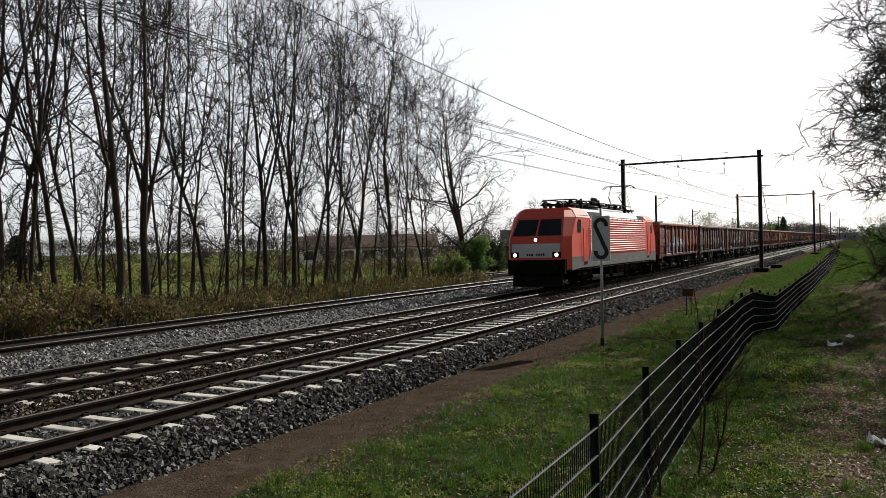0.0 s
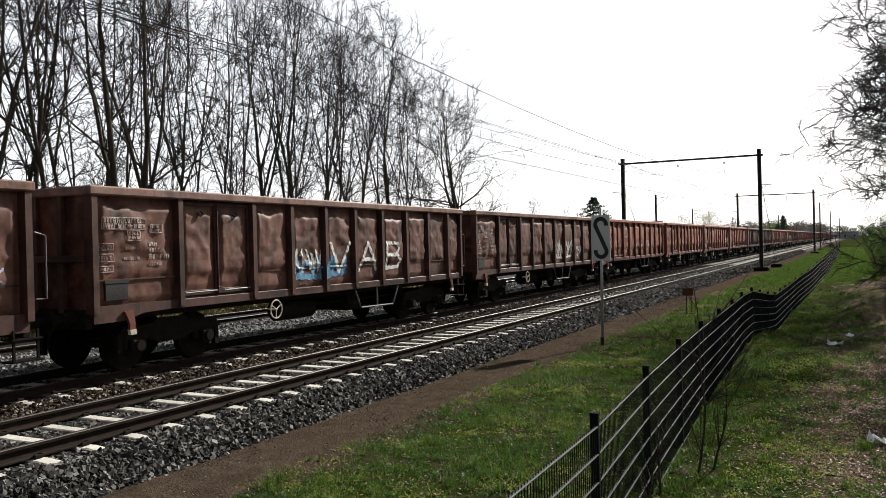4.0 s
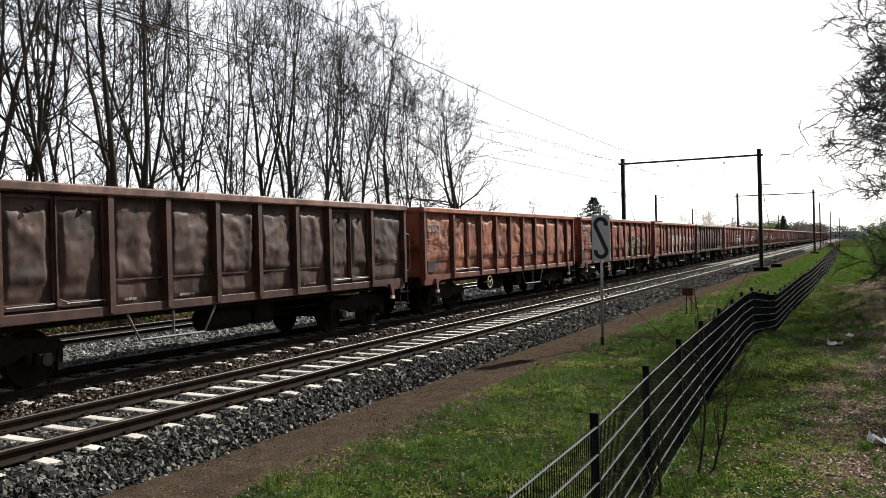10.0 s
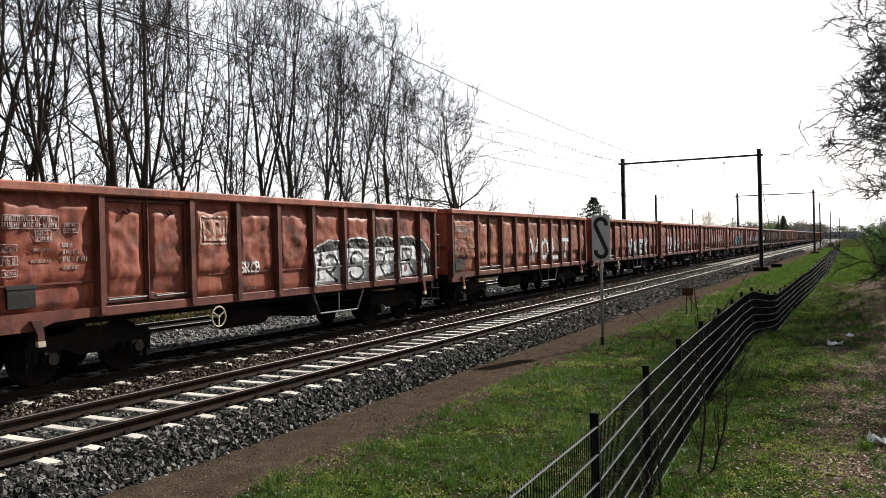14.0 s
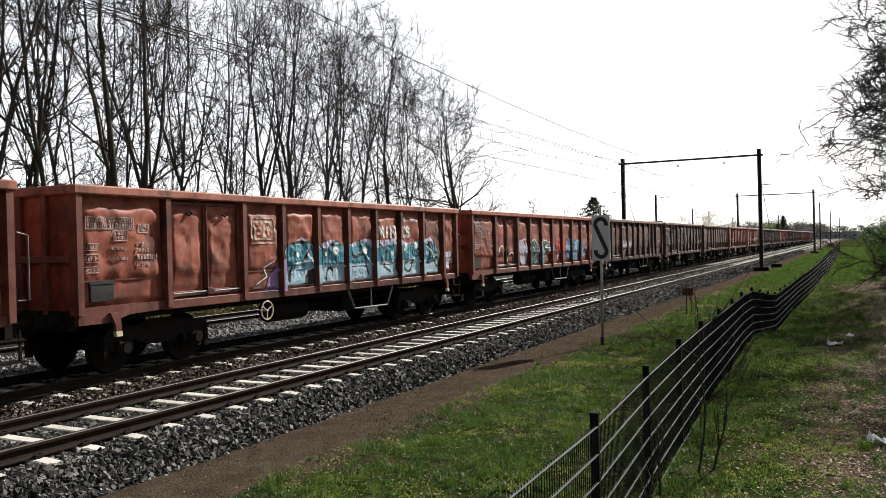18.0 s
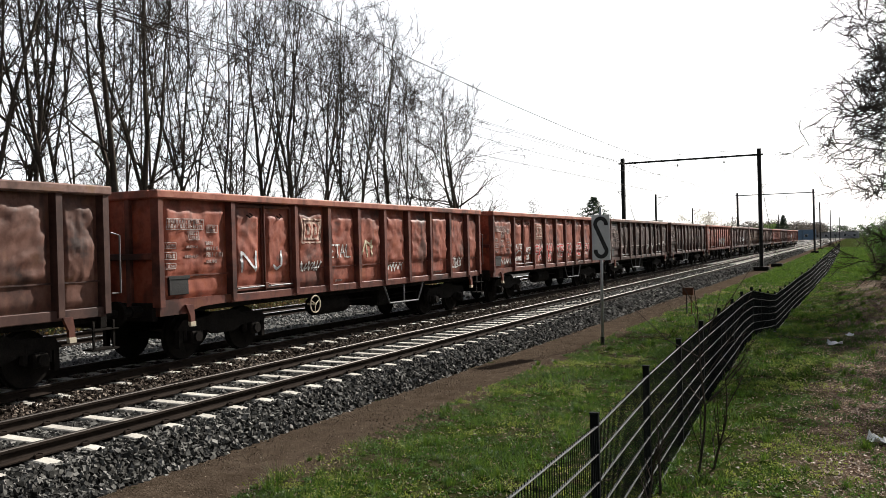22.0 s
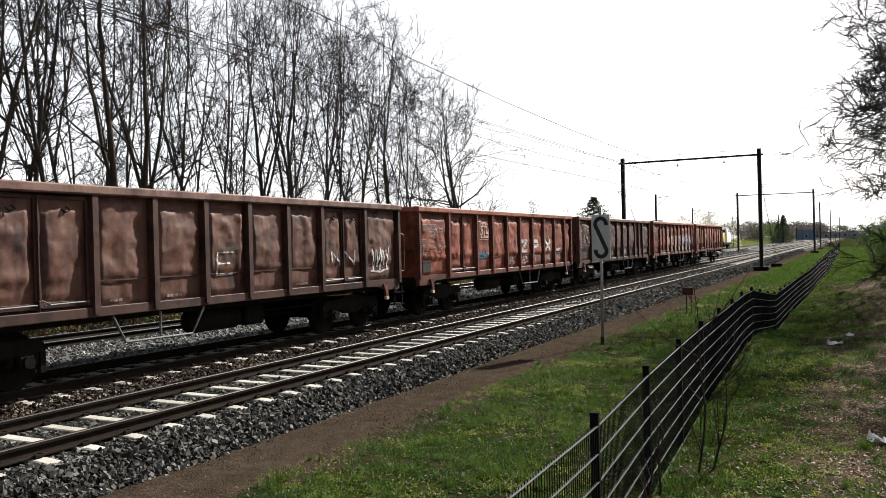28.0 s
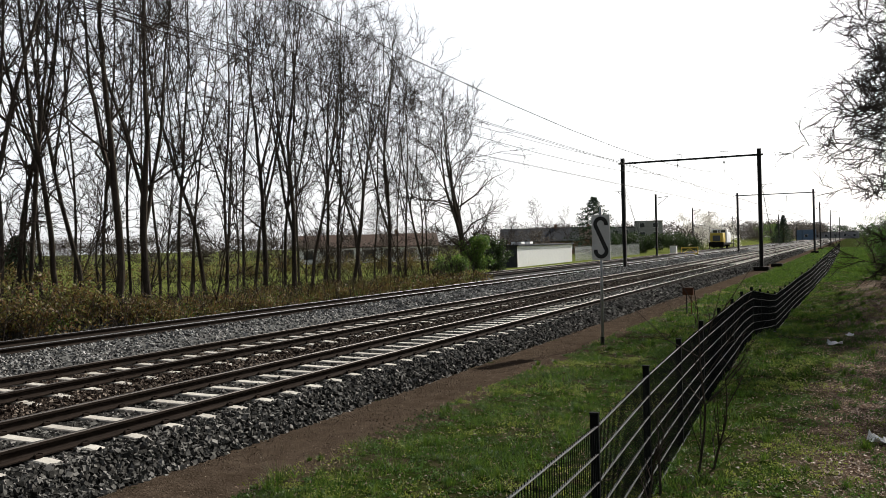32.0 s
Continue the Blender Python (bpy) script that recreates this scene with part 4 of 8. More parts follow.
# ---------- goods wagons ----------
def paint(name, a, b, c, rough=0.62):
    """Weathered paint: worn colour with rust and soot, dark run-down streaks, bare rusty scrapes."""
    m = surface(name, [(0.36, c), (0.44, a), (0.53, b), (0.58, a), (0.68, c)], 1.1, 12, rough=rough, bump=0.1, bump_scale=11, fine=0.12, spec=0.3)
    nt = m.node_tree
    n, l = nt.nodes, nt.links
    bsdf = n["Principled BSDF"]
    base = bsdf.inputs["Base Color"].links[0].from_socket
    shift_ = next(q for q in n if q.bl_idname == "ShaderNodeVectorMath")

    def layer(scale, stretch, detail, lo, hi, most):
        mp = n.new("ShaderNodeMapping")
        mp.inputs["Scale"].default_value = stretch
        l.new(shift_.outputs[0], mp.inputs["Vector"])
        t = n.new("ShaderNodeTexNoise")
        t.inputs["Scale"].default_value, t.inputs["Detail"].default_value, t.inputs["Roughness"].default_value = scale, detail, 0.6
        l.new(mp.outputs[0], t.inputs["Vector"])
        r = n.new("ShaderNodeMapRange")
        l.new(t.outputs["Fac"], r.inputs[0])
        for i, q in enumerate((lo, hi, 0.0, most), 1):
            r.inputs[i].default_value = q
        return r.outputs[0]

    def over(fac, under, col):
        x = n.new("ShaderNodeMix")
        x.data_type = "RGBA"
        l.new(fac, x.inputs[0])
        l.new(under, x.inputs[6])
        x.inputs[7].default_value = (*col, 1)
        return x.outputs[2]

    soot = tuple(q * 0.3 for q in c)
    rust = (min(a[0] * 1.25 + 0.02, 0.4), a[1] * 1.3 + 0.012, a[2] * 0.9 + 0.004)
    base = over(layer(2.2, (1, 1, 1), 6, 0.56, 0.66, 0.7), base, rust)
    base = over(layer(3.5, (1, 1, 0.12), 5, 0.54, 0.72, 0.65), base, soot)
    base = over(layer(0.9, (1, 1, 1), 9, 0.52, 0.66, 0.75), base, soot)
    l.new(base, bsdf.inputs["Base Color"])
    return m


PAINTS = {
    "red": paint("worn_red_paint", (0.2139, 0.0463, 0.0243), (0.2856, 0.0838, 0.0497), (0.0870, 0.0320, 0.0221)),
    "orange": paint("faded_orange_red_paint", (0.2546, 0.0707, 0.0333), (0.2993, 0.1122, 0.0634), (0.1122, 0.0374, 0.0229)),
    "brown": paint("rusty_brown_paint", (0.0956, 0.0367, 0.0237), (0.1377, 0.0635, 0.0451), (0.0367, 0.0168, 0.0131)),
    "dark": paint("dark_brown_paint", (0.0408, 0.0185, 0.0140), (0.0638, 0.0338, 0.0274), (0.0160, 0.0089, 0.0077)),
    "mauve": paint("dull_mauve_brown_paint", (0.0831, 0.0347, 0.0275), (0.1228, 0.0615, 0.0506), (0.0361, 0.0173, 0.0145)),
    "olive": paint("yellowed_brown_paint", (0.1260, 0.0736, 0.0357), (0.1692, 0.1092, 0.0599), (0.0547, 0.0303, 0.0167)),
}
# lighter than the sides: sunlight on the top rail is put into the colour
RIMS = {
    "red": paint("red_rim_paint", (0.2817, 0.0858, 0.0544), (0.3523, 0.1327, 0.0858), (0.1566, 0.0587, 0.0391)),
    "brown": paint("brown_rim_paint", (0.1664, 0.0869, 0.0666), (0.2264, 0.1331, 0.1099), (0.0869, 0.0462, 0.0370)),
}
# side colours taken darker, with the shade round the posts put into them
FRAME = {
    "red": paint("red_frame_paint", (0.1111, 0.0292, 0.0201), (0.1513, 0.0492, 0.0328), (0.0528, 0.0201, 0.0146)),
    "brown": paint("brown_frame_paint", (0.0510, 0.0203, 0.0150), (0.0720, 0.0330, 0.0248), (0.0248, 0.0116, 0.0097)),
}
MAT["white_mark"] = surface("white_stencil_paint", [(0.3, (0.3, 0.27, 0.25)), (0.42, (0.5, 0.48, 0.46)), (0.7, (0.7, 0.69, 0.67))], 9, rough=0.7, bump=0.05)
MAT["badge_cream"] = surface("cream_badge_paint", [(0.3, (0.24, 0.1, 0.07)), (0.45, (0.4, 0.26, 0.2)), (0.7, (0.54, 0.42, 0.35))], 4, rough=0.65, bump=0.05)
MAT["stencil"] = surface("worn_stencil_paint", [(0.36, (0.12, 0.06, 0.05)), (0.48, (0.3, 0.22, 0.2)), (0.66, (0.5, 0.44, 0.41))], 7, rough=0.7, bump=0.05)
MAT["lavender_spray"] = surface("pale_lavender_spray_paint", [(0.3, (0.3, 0.3, 0.42)), (0.7, (0.5, 0.5, 0.6))], 2.5, rough=0.55, bump=0.1)
MAT["mauve_spray"] = surface("mauve_spray_paint", [(0.3, (0.16, 0.06, 0.08)), (0.7, (0.26, 0.11, 0.13))], 2.5, rough=0.55, bump=0.1)
MAT["sky_spray"] = surface("pale_blue_spray_paint", [(0.3, (0.2, 0.34, 0.44)), (0.7, (0.42, 0.56, 0.64))], 2.5, rough=0.55, bump=0.1)
MAT["silver"] = surface("silver_spray_paint", [(0.3, (0.5, 0.51, 0.53)), (0.7, (0.76, 0.77, 0.79))], 5, rough=0.5, metal=0.1, bump=0.1)
MAT["black_spray"] = surface("black_spray_paint", [(0.3, (0.012, 0.012, 0.014)), (0.7, (0.03, 0.03, 0.032))], 5, rough=0.6, bump=0.1)
MAT["blue_spray"] = surface("blue_spray_paint", [(0.36, (0.02, 0.06, 0.13)), (0.5, (0.07, 0.2, 0.34)), (0.66, (0.25, 0.45, 0.55))], 2.5, rough=0.55, bump=0.1)
MAT["green_spray"] = surface("green_spray_paint", [(0.3, (0.015, 0.05, 0.04)), (0.7, (0.05, 0.13, 0.1))], 2.5, rough=0.55, bump=0.1)
MAT["pink_spray"] = surface("pale_pink_spray_paint", [(0.3, (0.42, 0.2, 0.17)), (0.7, (0.6, 0.38, 0.33))], 2.5, rough=0.6, bump=0.1)
MAT["beige_spray"] = surface("beige_spray_paint", [(0.3, (0.32, 0.26, 0.16)), (0.7, (0.5, 0.43, 0.3))], 2.5, rough=0.6, bump=0.1)
MAT["red_spray"] = surface("bright_red_spray_paint", [(0.3, (0.45, 0.02, 0.02)), (0.7, (0.6, 0.06, 0.05))], 2.5, rough=0.55, bump=0.1)
MAT["violet_spray"] = surface("violet_spray_paint", [(0.3, (0.2, 0.11, 0.26)), (0.7, (0.34, 0.22, 0.4))], 2.5, rough=0.55, bump=0.1)
MAT["peach_spray"] = surface("peach_spray_paint", [(0.3, (0.42, 0.27, 0.18)), (0.7, (0.62, 0.45, 0.33))], 2.5, rough=0.6, bump=0.1)
MAT["teal_spray"] = surface("teal_spray_paint", [(0.3, (0.012, 0.1, 0.14)), (0.7, (0.05, 0.22, 0.29))], 2.0, rough=0.55, bump=0.1)
MAT["khaki_spray"] = surface("khaki_spray_paint", [(0.3, (0.15, 0.12, 0.06)), (0.7, (0.3, 0.26, 0.15))], 2.5, rough=0.6, bump=0.1)
MAT["worn_silver"] = surface("worn_silver_spray_paint", [(0.36, (0.09, 0.055, 0.045)), (0.47, (0.22, 0.2, 0.19)), (0.62, (0.5, 0.49, 0.48))], 4.5, rough=0.6, bump=0.1)
MAT["yellow"] = surface("yellow_paint", [(0.3, (0.5, 0.36, 0.05)), (0.7, (0.66, 0.5, 0.1))], 6, rough=0.5, bump=0.1)
MAT["cream"] = surface("cream_paint", [(0.3, (0.45, 0.38, 0.28)), (0.7, (0.65, 0.58, 0.45))], 8, rough=0.6, bump=0.2)
MAT["plate"] = surface("dull_grey_plate", [(0.3, (0.06, 0.06, 0.062)), (0.7, (0.14, 0.14, 0.145))], 8, rough=0.5, bump=0.15)

BODY = 14.75
TOP = 3.29
DOUBLE = (0.12, 2.1, 4.22, 5.56, 6.9, 8.22, 9.56, 10.9, 12.86, 14.63)
SINGLE = (0.12, 2.12, 4.28, 5.62, 6.98, 8.3, 9.66, 11.02, 12.36, 13.7, 14.63)
SHEET = 1.22


def creases(y, z):
    """Broad dents, a few sharp folds and small knocks."""
    n1 = noise.noise((y * 1.2, z * 1.2, 0.0))
    n2 = abs(noise.noise((y * 2.2, z * 2.4, 5.0)))
    n3 = abs(noise.noise((y * 6.5, z * 6.5, 9.0)))
    n4 = noise.noise((y * 5.0, z * 5.0, 14.0))
    return 0.034 * n1 + 0.05 * (0.2 - n2) + 0.026 * (0.2 - n3) + 0.03 * max(n4 - 0.1, 0.0)


@functools.lru_cache(None)
def sheet_offset(seed):
    rnd = random.Random(seed)
    return rnd.uniform(0, 99), rnd.uniform(0, 99)


def panel_height(seed, w, h, z0, bulge, u, v):
    """How far a side sheet stands out: bellied by years of loading above the weld seam, flatter below it."""
    ox, oz = sheet_offset(seed)
    y, z = u * w, v * h
    ragged = 0.06 * noise.noise((ox, oz, 3.0)) + 0.09 * noise.noise((ox + y * 2.4, oz, 2.0)) + 0.04 * noise.noise((ox + y * 8.0, oz, 4.0))
    side = 0.05 * noise.noise((ox, oz + z * 2.2, 6.0)) + 0.02 * noise.noise((ox, oz + z * 7.0, 7.0))
    bulge *= 0.85 + 0.5 * noise.noise((ox * 3.1, oz * 2.7, 1.0))
    edge = smooth01((y - 0.03) / 0.08) * smooth01((w - y - 0.07 - side) / 0.1) * smooth01((z - 0.04) / 0.08) * smooth01((h - z - 0.15 - ragged) / 0.1)
    over_seam = smooth01((z0 + z - 1.63) / 0.16)
    return edge * ((bulge + creases(ox + y, oz + z)) * (0.55 + 0.45 * over_seam) + 0.016 * over_seam)


def bay_panel(w, h, z0, seed, bulge=0.055, nx=12, nz=16):
    """A pressed side sheet that years of loading have dented and bellied out."""
    b = Build()
    for j in range(nz + 1):
        for i in range(nx + 1):
            u, v = i / nx, j / nz
            b.v.append((panel_height(seed, w, h, z0, bulge, u, v), u * w, z0 + v * h))
    for j in range(nz):
        for i in range(nx):
            k = j * (nx + 1) + i
            b.f.append((k, k + 1, k + nx + 2, k + nx + 1))
            b.m.append(0)
    return b


def wheelset_mesh():
    b = Build()
    for s in (-1, 1):
        b.disc(s * 0.72 - 0.02, s * 0.72 + 0.045, 0, 0, 0.46, 24)
        b.disc(s * 0.66 - 0.02, s * 0.66 + 0.02, 0, 0, 0.485, 24)
        b.disc(s * 0.8 - 0.04, s * 0.8 + 0.02, 0, 0, 0.14, 12)
        for k in range(4):
            b.box(s * 0.77 - 0.004, s * 0.77 + 0.004, -0.03, 0.03, 0.16, 0.36, at=Matrix.Rotation(k * math.pi / 2, 4, "X"))
    b.tube([(-0.95, 0, 0), (0.95, 0, 0)], 0.08, 10)
    return b


def bogie_mesh():
    """A welded bogie frame with axle boxes and coil springs."""
    b = Build()
    for s in (-1, 1):
        x = s * 0.98
        b.prism([(-1.35, 0.62), (-1.2, 0.8), (-0.5, 0.82), (-0.35, 0.9), (0.35, 0.9), (0.5, 0.82), (1.2, 0.8), (1.35, 0.62), (1.1, 0.58), (0.55, 0.56), (0.3, 0.45), (-0.3, 0.45), (-0.55, 0.56), (-1.1, 0.58)], 0, x - 0.06, x + 0.06)
        for y in (-0.9, 0.9):
            b.box(x - 0.1, x + 0.14, y - 0.14, y + 0.14, 0.33, 0.58, c=0.03)
            b.disc(x + s * 0.1, x + s * 0.2, y, 0.46, 0.1, 14)
            for d in (-0.22, 0.22):
                b.tube([(x, y + d, 0.4), (x, y + d, 0.66)], 0.065, 8)
        for y in (-1.25, 1.25):
            b.box(x - 0.05, x + 0.05, y - 0.05, y + 0.05, 0.25, 0.62)
    b.box(-0.98, 0.98, -0.3, 0.3, 0.5, 0.85, c=0.03)
    return b




def add_bogie(parent, y, mesh=[]):
    if not mesh:
        bog = part("bogie", bogie_mesh(), MAT["black_gear"], parent, "black welded bogie frame")
        ws = part("wheelset", wheelset_mesh(), [MAT["black_gear"]], bog, "dark steel wheels on an axle")
        mesh += [bog, ws]
    else:
        bog = share(mesh[0], parent, pose(0, 0, 0))
        bog["label"] = mesh[0]["label"]
        ws = share(mesh[1], bog, pose(0, 0, 0))
        ws["label"] = mesh[1]["label"]
    bog.matrix_basis = pose(0, y, 0)
    ws.matrix_basis = pose(0, -0.9, 0.46)
    w2 = share(mesh[1], bog, pose(0, 0.9, 0.46))
    w2["label"] = mesh[1]["label"]


def buffer_mesh():
    b = Build()
    b.tube([(0, 0.62, 0), (0, 0.3, 0)], 0.11, 12).tube([(0, 0.3, 0), (0, 0.05, 0)], 0.075, 12)
    b.prism([(0.3 * math.cos(2 * math.pi * k / 20) * 0.75, 0.22 * math.sin(2 * math.pi * k / 20)) for k in range(20)], 1, 0.0, 0.05)
    return b


def add_buffers(parent, y, back, mesh=[]):
    """Two buffers; back: they point up the line."""
    for x in (-0.875, 0.875):
        m = pose(x, y, 1.05, 0, 0, 180 if back else 0)
        if not mesh:
            o = part("buffer", buffer_mesh(), MAT["black_gear"], parent, "dark sprung buffer with an oblong head")
            o.matrix_basis = m
            mesh.append(o)
        else:
            share(mesh[0], parent, m)["label"] = mesh[0]["label"]


# framed tables: left, bottom, width, height, rows of marks in it
TABLES = ((0.3, 2.56, 1.0, 0.2, 2), (0.2, 2.2, 0.34, 0.11, 1), (0.2, 2.0, 0.36, 0.13, 1), (0.2, 1.82, 0.36, 0.1, 1), (0.86, 2.36, 0.3, 0.17, 2), (1.42, 2.5, 0.27, 0.15, 2))
NUMBER_ROWS = ((1.36, 2.26, 0.2, 0.07), (1.36, 2.15, 0.34, 0.07), (1.36, 2.02, 0.5, 0.09), (1.36, 1.9, 0.3, 0.06), (0.82, 2.2, 0.3, 0.05), (0.8, 2.02, 0.36, 0.05), (1.15, 2.62, 0.1, 0.03))


def stencil(tables, rows, x, seed):
    """White tables and rows of small marks, standing for lettering too small to read."""
    rnd = random.Random(seed)
    b = Build()
    rows = list(rows)
    for y, z, w, h, n in tables:
        for q in (z, z + h):
            n_ = max(int(w / 0.09), 1)
            for i in range(n_):
                b.box(x, x + 0.004, y + w * i / n_, y + w * (i + 1) / n_, q - 0.008, q + 0.008)
        for q in (y, y + w):
            b.box(x, x + 0.004, q - 0.008, q + 0.008, z, z + h)
        for k in range(n):
            rows.append((y + 0.03, z + 0.02 + k * (h - 0.02) / n, w - 0.06, (h - 0.05) / n))
    for y, z, w, h in rows:
        t = 0.0
        while t < w:
            k = min(rnd.uniform(0.6, 0.8) * h, w - t)
            s = h * 0.22
            b.box(x, x + 0.004, y + t, y + t + s, z, z + h)
            if rnd.random() < 0.75:
                b.box(x, x + 0.004, y + t + k - s, y + t + k, z, z + h)
            for q in (0, 0.4, 0.8):
                if rnd.random() < 0.6:
                    b.box(x, x + 0.004, y + t + s, y + t + k - s * 0.5, z + h * q, z + h * q + s)
            t += k + h * 0.3
    return b


def drape(b, bays, doors, seed, lift=0.012):
    """Lays thin marks on the dented side sheets."""
    out = []
    for x, y, z in b.v:
        bay = max(i for i in range(len(bays) - 1) if bays[i] <= y or i == 0)
        y0, y1 = bays[bay] + 0.07, bays[bay + 1] - 0.07
        h = 0.0 if bay in doors else panel_height(seed * 31 + bay * 2, y1 - y0, 1.92, 1.22, 0.075, (y - y0) / (y1 - y0), (z - 1.22) / 1.92)
        out.append((SHEET + lift + h + x, y, z))
    b.v = out
    return b


def wagon_template(bays, doors, seed, plain=()):
    w = tagged(new("open_wagon"), "four-axle open goods wagon", "goods wagon", "wagons of the goods train")
    side, frame, rim = PAINTS["brown"], FRAME["brown"], RIMS["brown"]
    for y0, y1 in ((0.1, 0.16), (14.59, 14.65)):
        part("end_wall", Build().box(-1.22, 1.22, y0, y1, 1.12, 3.13), side, w)
    for y, s in ((0.1, -1), (14.65, 1)):
        ribs = Build()
        for x in (-0.62, 0.0, 0.62):
            ribs.box(x - 0.06, x + 0.06, min(y, y + s * 0.09), max(y, y + s * 0.09), 1.12, 3.14, c=0.01)
        ribs.box(-1.22, 1.22, min(y, y + s * 0.1), max(y, y + s * 0.1), 2.0, 2.12, c=0.01)
        part("end_frame", ribs, frame, w)
    part("floor", Build().box(-1.25, 1.25, 0.14, 14.61, 1.16, 1.24), MAT["black_gear"], w, "dirty steel floor")
    b = Build()
    for s in (-1, 1):
        b.box(s * 1.06 - 0.05, s * 1.06 + 0.05, 0.1, 14.65, 0.96, 1.15, c=0.01)
        b.box(s * 0.4 - 0.06, s * 0.4 + 0.06, 0.1, 14.65, 0.9, 1.15)
    b.box(-1.2, 1.2, 0.02, 0.16, 0.86, 1.2, c=0.01).box(-1.2, 1.2, 14.6, 14.74, 0.86, 1.2, c=0.01)
    part("underframe", b, MAT["black_gear"], w, "sooty black underframe")
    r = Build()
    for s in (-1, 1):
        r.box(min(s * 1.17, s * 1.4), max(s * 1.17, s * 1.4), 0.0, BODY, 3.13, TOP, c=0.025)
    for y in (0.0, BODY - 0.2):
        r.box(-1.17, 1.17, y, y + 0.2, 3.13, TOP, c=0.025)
    part("top_rail", r, rim, w, "top rail of the box, coloured lighter to look sunlit")
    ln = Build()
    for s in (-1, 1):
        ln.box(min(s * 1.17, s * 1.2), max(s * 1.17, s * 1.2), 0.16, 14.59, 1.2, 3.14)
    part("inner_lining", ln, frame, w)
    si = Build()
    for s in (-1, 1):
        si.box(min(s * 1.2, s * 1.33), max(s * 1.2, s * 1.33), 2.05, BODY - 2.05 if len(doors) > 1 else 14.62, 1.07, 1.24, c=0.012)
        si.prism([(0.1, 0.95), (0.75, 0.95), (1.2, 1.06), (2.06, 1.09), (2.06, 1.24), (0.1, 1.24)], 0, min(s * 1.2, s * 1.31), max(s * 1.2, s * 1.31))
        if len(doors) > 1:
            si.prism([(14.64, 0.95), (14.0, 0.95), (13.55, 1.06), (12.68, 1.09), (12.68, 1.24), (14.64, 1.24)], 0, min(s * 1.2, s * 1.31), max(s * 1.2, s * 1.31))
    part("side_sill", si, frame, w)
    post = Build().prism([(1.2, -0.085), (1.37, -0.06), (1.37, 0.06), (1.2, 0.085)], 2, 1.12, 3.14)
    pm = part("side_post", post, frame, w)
    first = True
    flip = Matrix.Rotation(math.pi, 4, "Z")
    for y in bays:
        for s in (1, -1):
            m = Matrix.Translation((0, y, 0)) @ (flip if s < 0 else Matrix())
            if first:
                pm.matrix_basis = m
                first = False
            else:
                share(pm, w, m)
    for i in range(len(bays) - 1):
        y0, y1 = bays[i] + 0.07, bays[i + 1] - 0.07
        for s in (1, -1):
            if i in plain:
                half = (y1 - y0) / 2
                for k in (0, 1):
                    b = Build().box(0.0, 0.05, 0.03, half - 0.03, 1.24, 3.13, c=0.01).box(0.05, 0.075, 0.05, half - 0.05, 1.26, 1.62, c=0.01)
                    o = part("side_panel", b, side, w, "smooth new steel panel")
                    o.matrix_basis = Matrix.Translation((s * SHEET, y0 + half * k if s > 0 else y0 + half * (k + 1), 0)) @ (flip if s < 0 else Matrix())
                share(pm, w, Matrix.Translation((0, y0 + half, 0)) @ (flip if s < 0 else Matrix()))
            elif i in doors:
                half = (y1 - y0) / 2
                for k in (0, 1):
                    ya = y0 + half * k
                    mesh = bay_panel(half - 0.06, 1.72, 1.36, seed * 31 + i * 2 + k, 0.05, 18, 30)
                    d = part("door", mesh, side, w, "dented steel door leaf", True)
                    d.matrix_basis = Matrix.Translation((s * SHEET, ya + 0.03 if s > 0 else ya + half - 0.03, 0)) @ (flip if s < 0 else Matrix())
                    fr = Build()
                    L = half - 0.06
                    fr.box(0.0, 0.05, -0.03, 0.03, 1.28, 3.1, c=0.008).box(0.0, 0.05, L - 0.03, L + 0.03, 1.28, 3.1, c=0.008)
                    fr.box(0.0, 0.045, 0.03, L - 0.03, 3.03, 3.1, c=0.008).box(0.0, 0.045, 0.03, L - 0.03, 1.28, 1.38, c=0.008)
                    part("door_frame", fr, frame, d)
                    bar = Build().tube([(0.085, 0.04, 1.34), (0.085, L - 0.02, 1.35)], 0.018, 6)
                    part("door_bar", bar, MAT["plate"], d, "worn steel locking bar")
                    if k == 1:
                        lk = Build().tube([(0.07, -0.03, 1.25), (0.07, -0.03, 3.08)], 0.02, 6).box(0.04, 0.11, -0.07, 0.03, 1.3, 1.42, c=0.01).tube([(0.1, -0.02, 1.42), (0.1, 0.14, 1.36)], 0.014, 5)
                        part("door_latch", lk, frame, d)
                    hook = Build().tube([(0.06, 0.55 * L, 2.92), (0.1, 0.6 * L, 2.86), (0.1, 0.5 * L, 2.82), (0.06, 0.45 * L, 2.88)], 0.014, 5)
                    part("door_hook", hook, MAT["black_gear"], d)
            else:
                mesh = bay_panel(y1 - y0, 1.92, 1.22, seed * 31 + i * 2, 0.075, 30 if y1 - y0 > 1.6 else 22, 34)
                o = part("side_panel", mesh, side, w, "", True)
                o.matrix_basis = Matrix.Translation((s * SHEET, y0 if s > 0 else y1, 0)) @ (flip if s < 0 else Matrix())
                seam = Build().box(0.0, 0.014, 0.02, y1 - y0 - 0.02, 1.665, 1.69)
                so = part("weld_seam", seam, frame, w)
                so.matrix_basis = Matrix.Translation((s * (SHEET + 0.042), y0 if s > 0 else y1, 0)) @ (flip if s < 0 else Matrix())
    for y in (2.15, 12.6):
        add_bogie(w, y)
    add_buffers(w, -0.52, False)
    add_buffers(w, BODY + 0.52, True)
    part("coupling", Build().tube([(0, -0.5, 0.95), (0, 0.05, 1.0)], 0.05, 8).tube([(0, BODY - 0.05, 1.0), (0, BODY + 0.5, 0.95)], 0.05, 8), MAT["black_gear"], w)
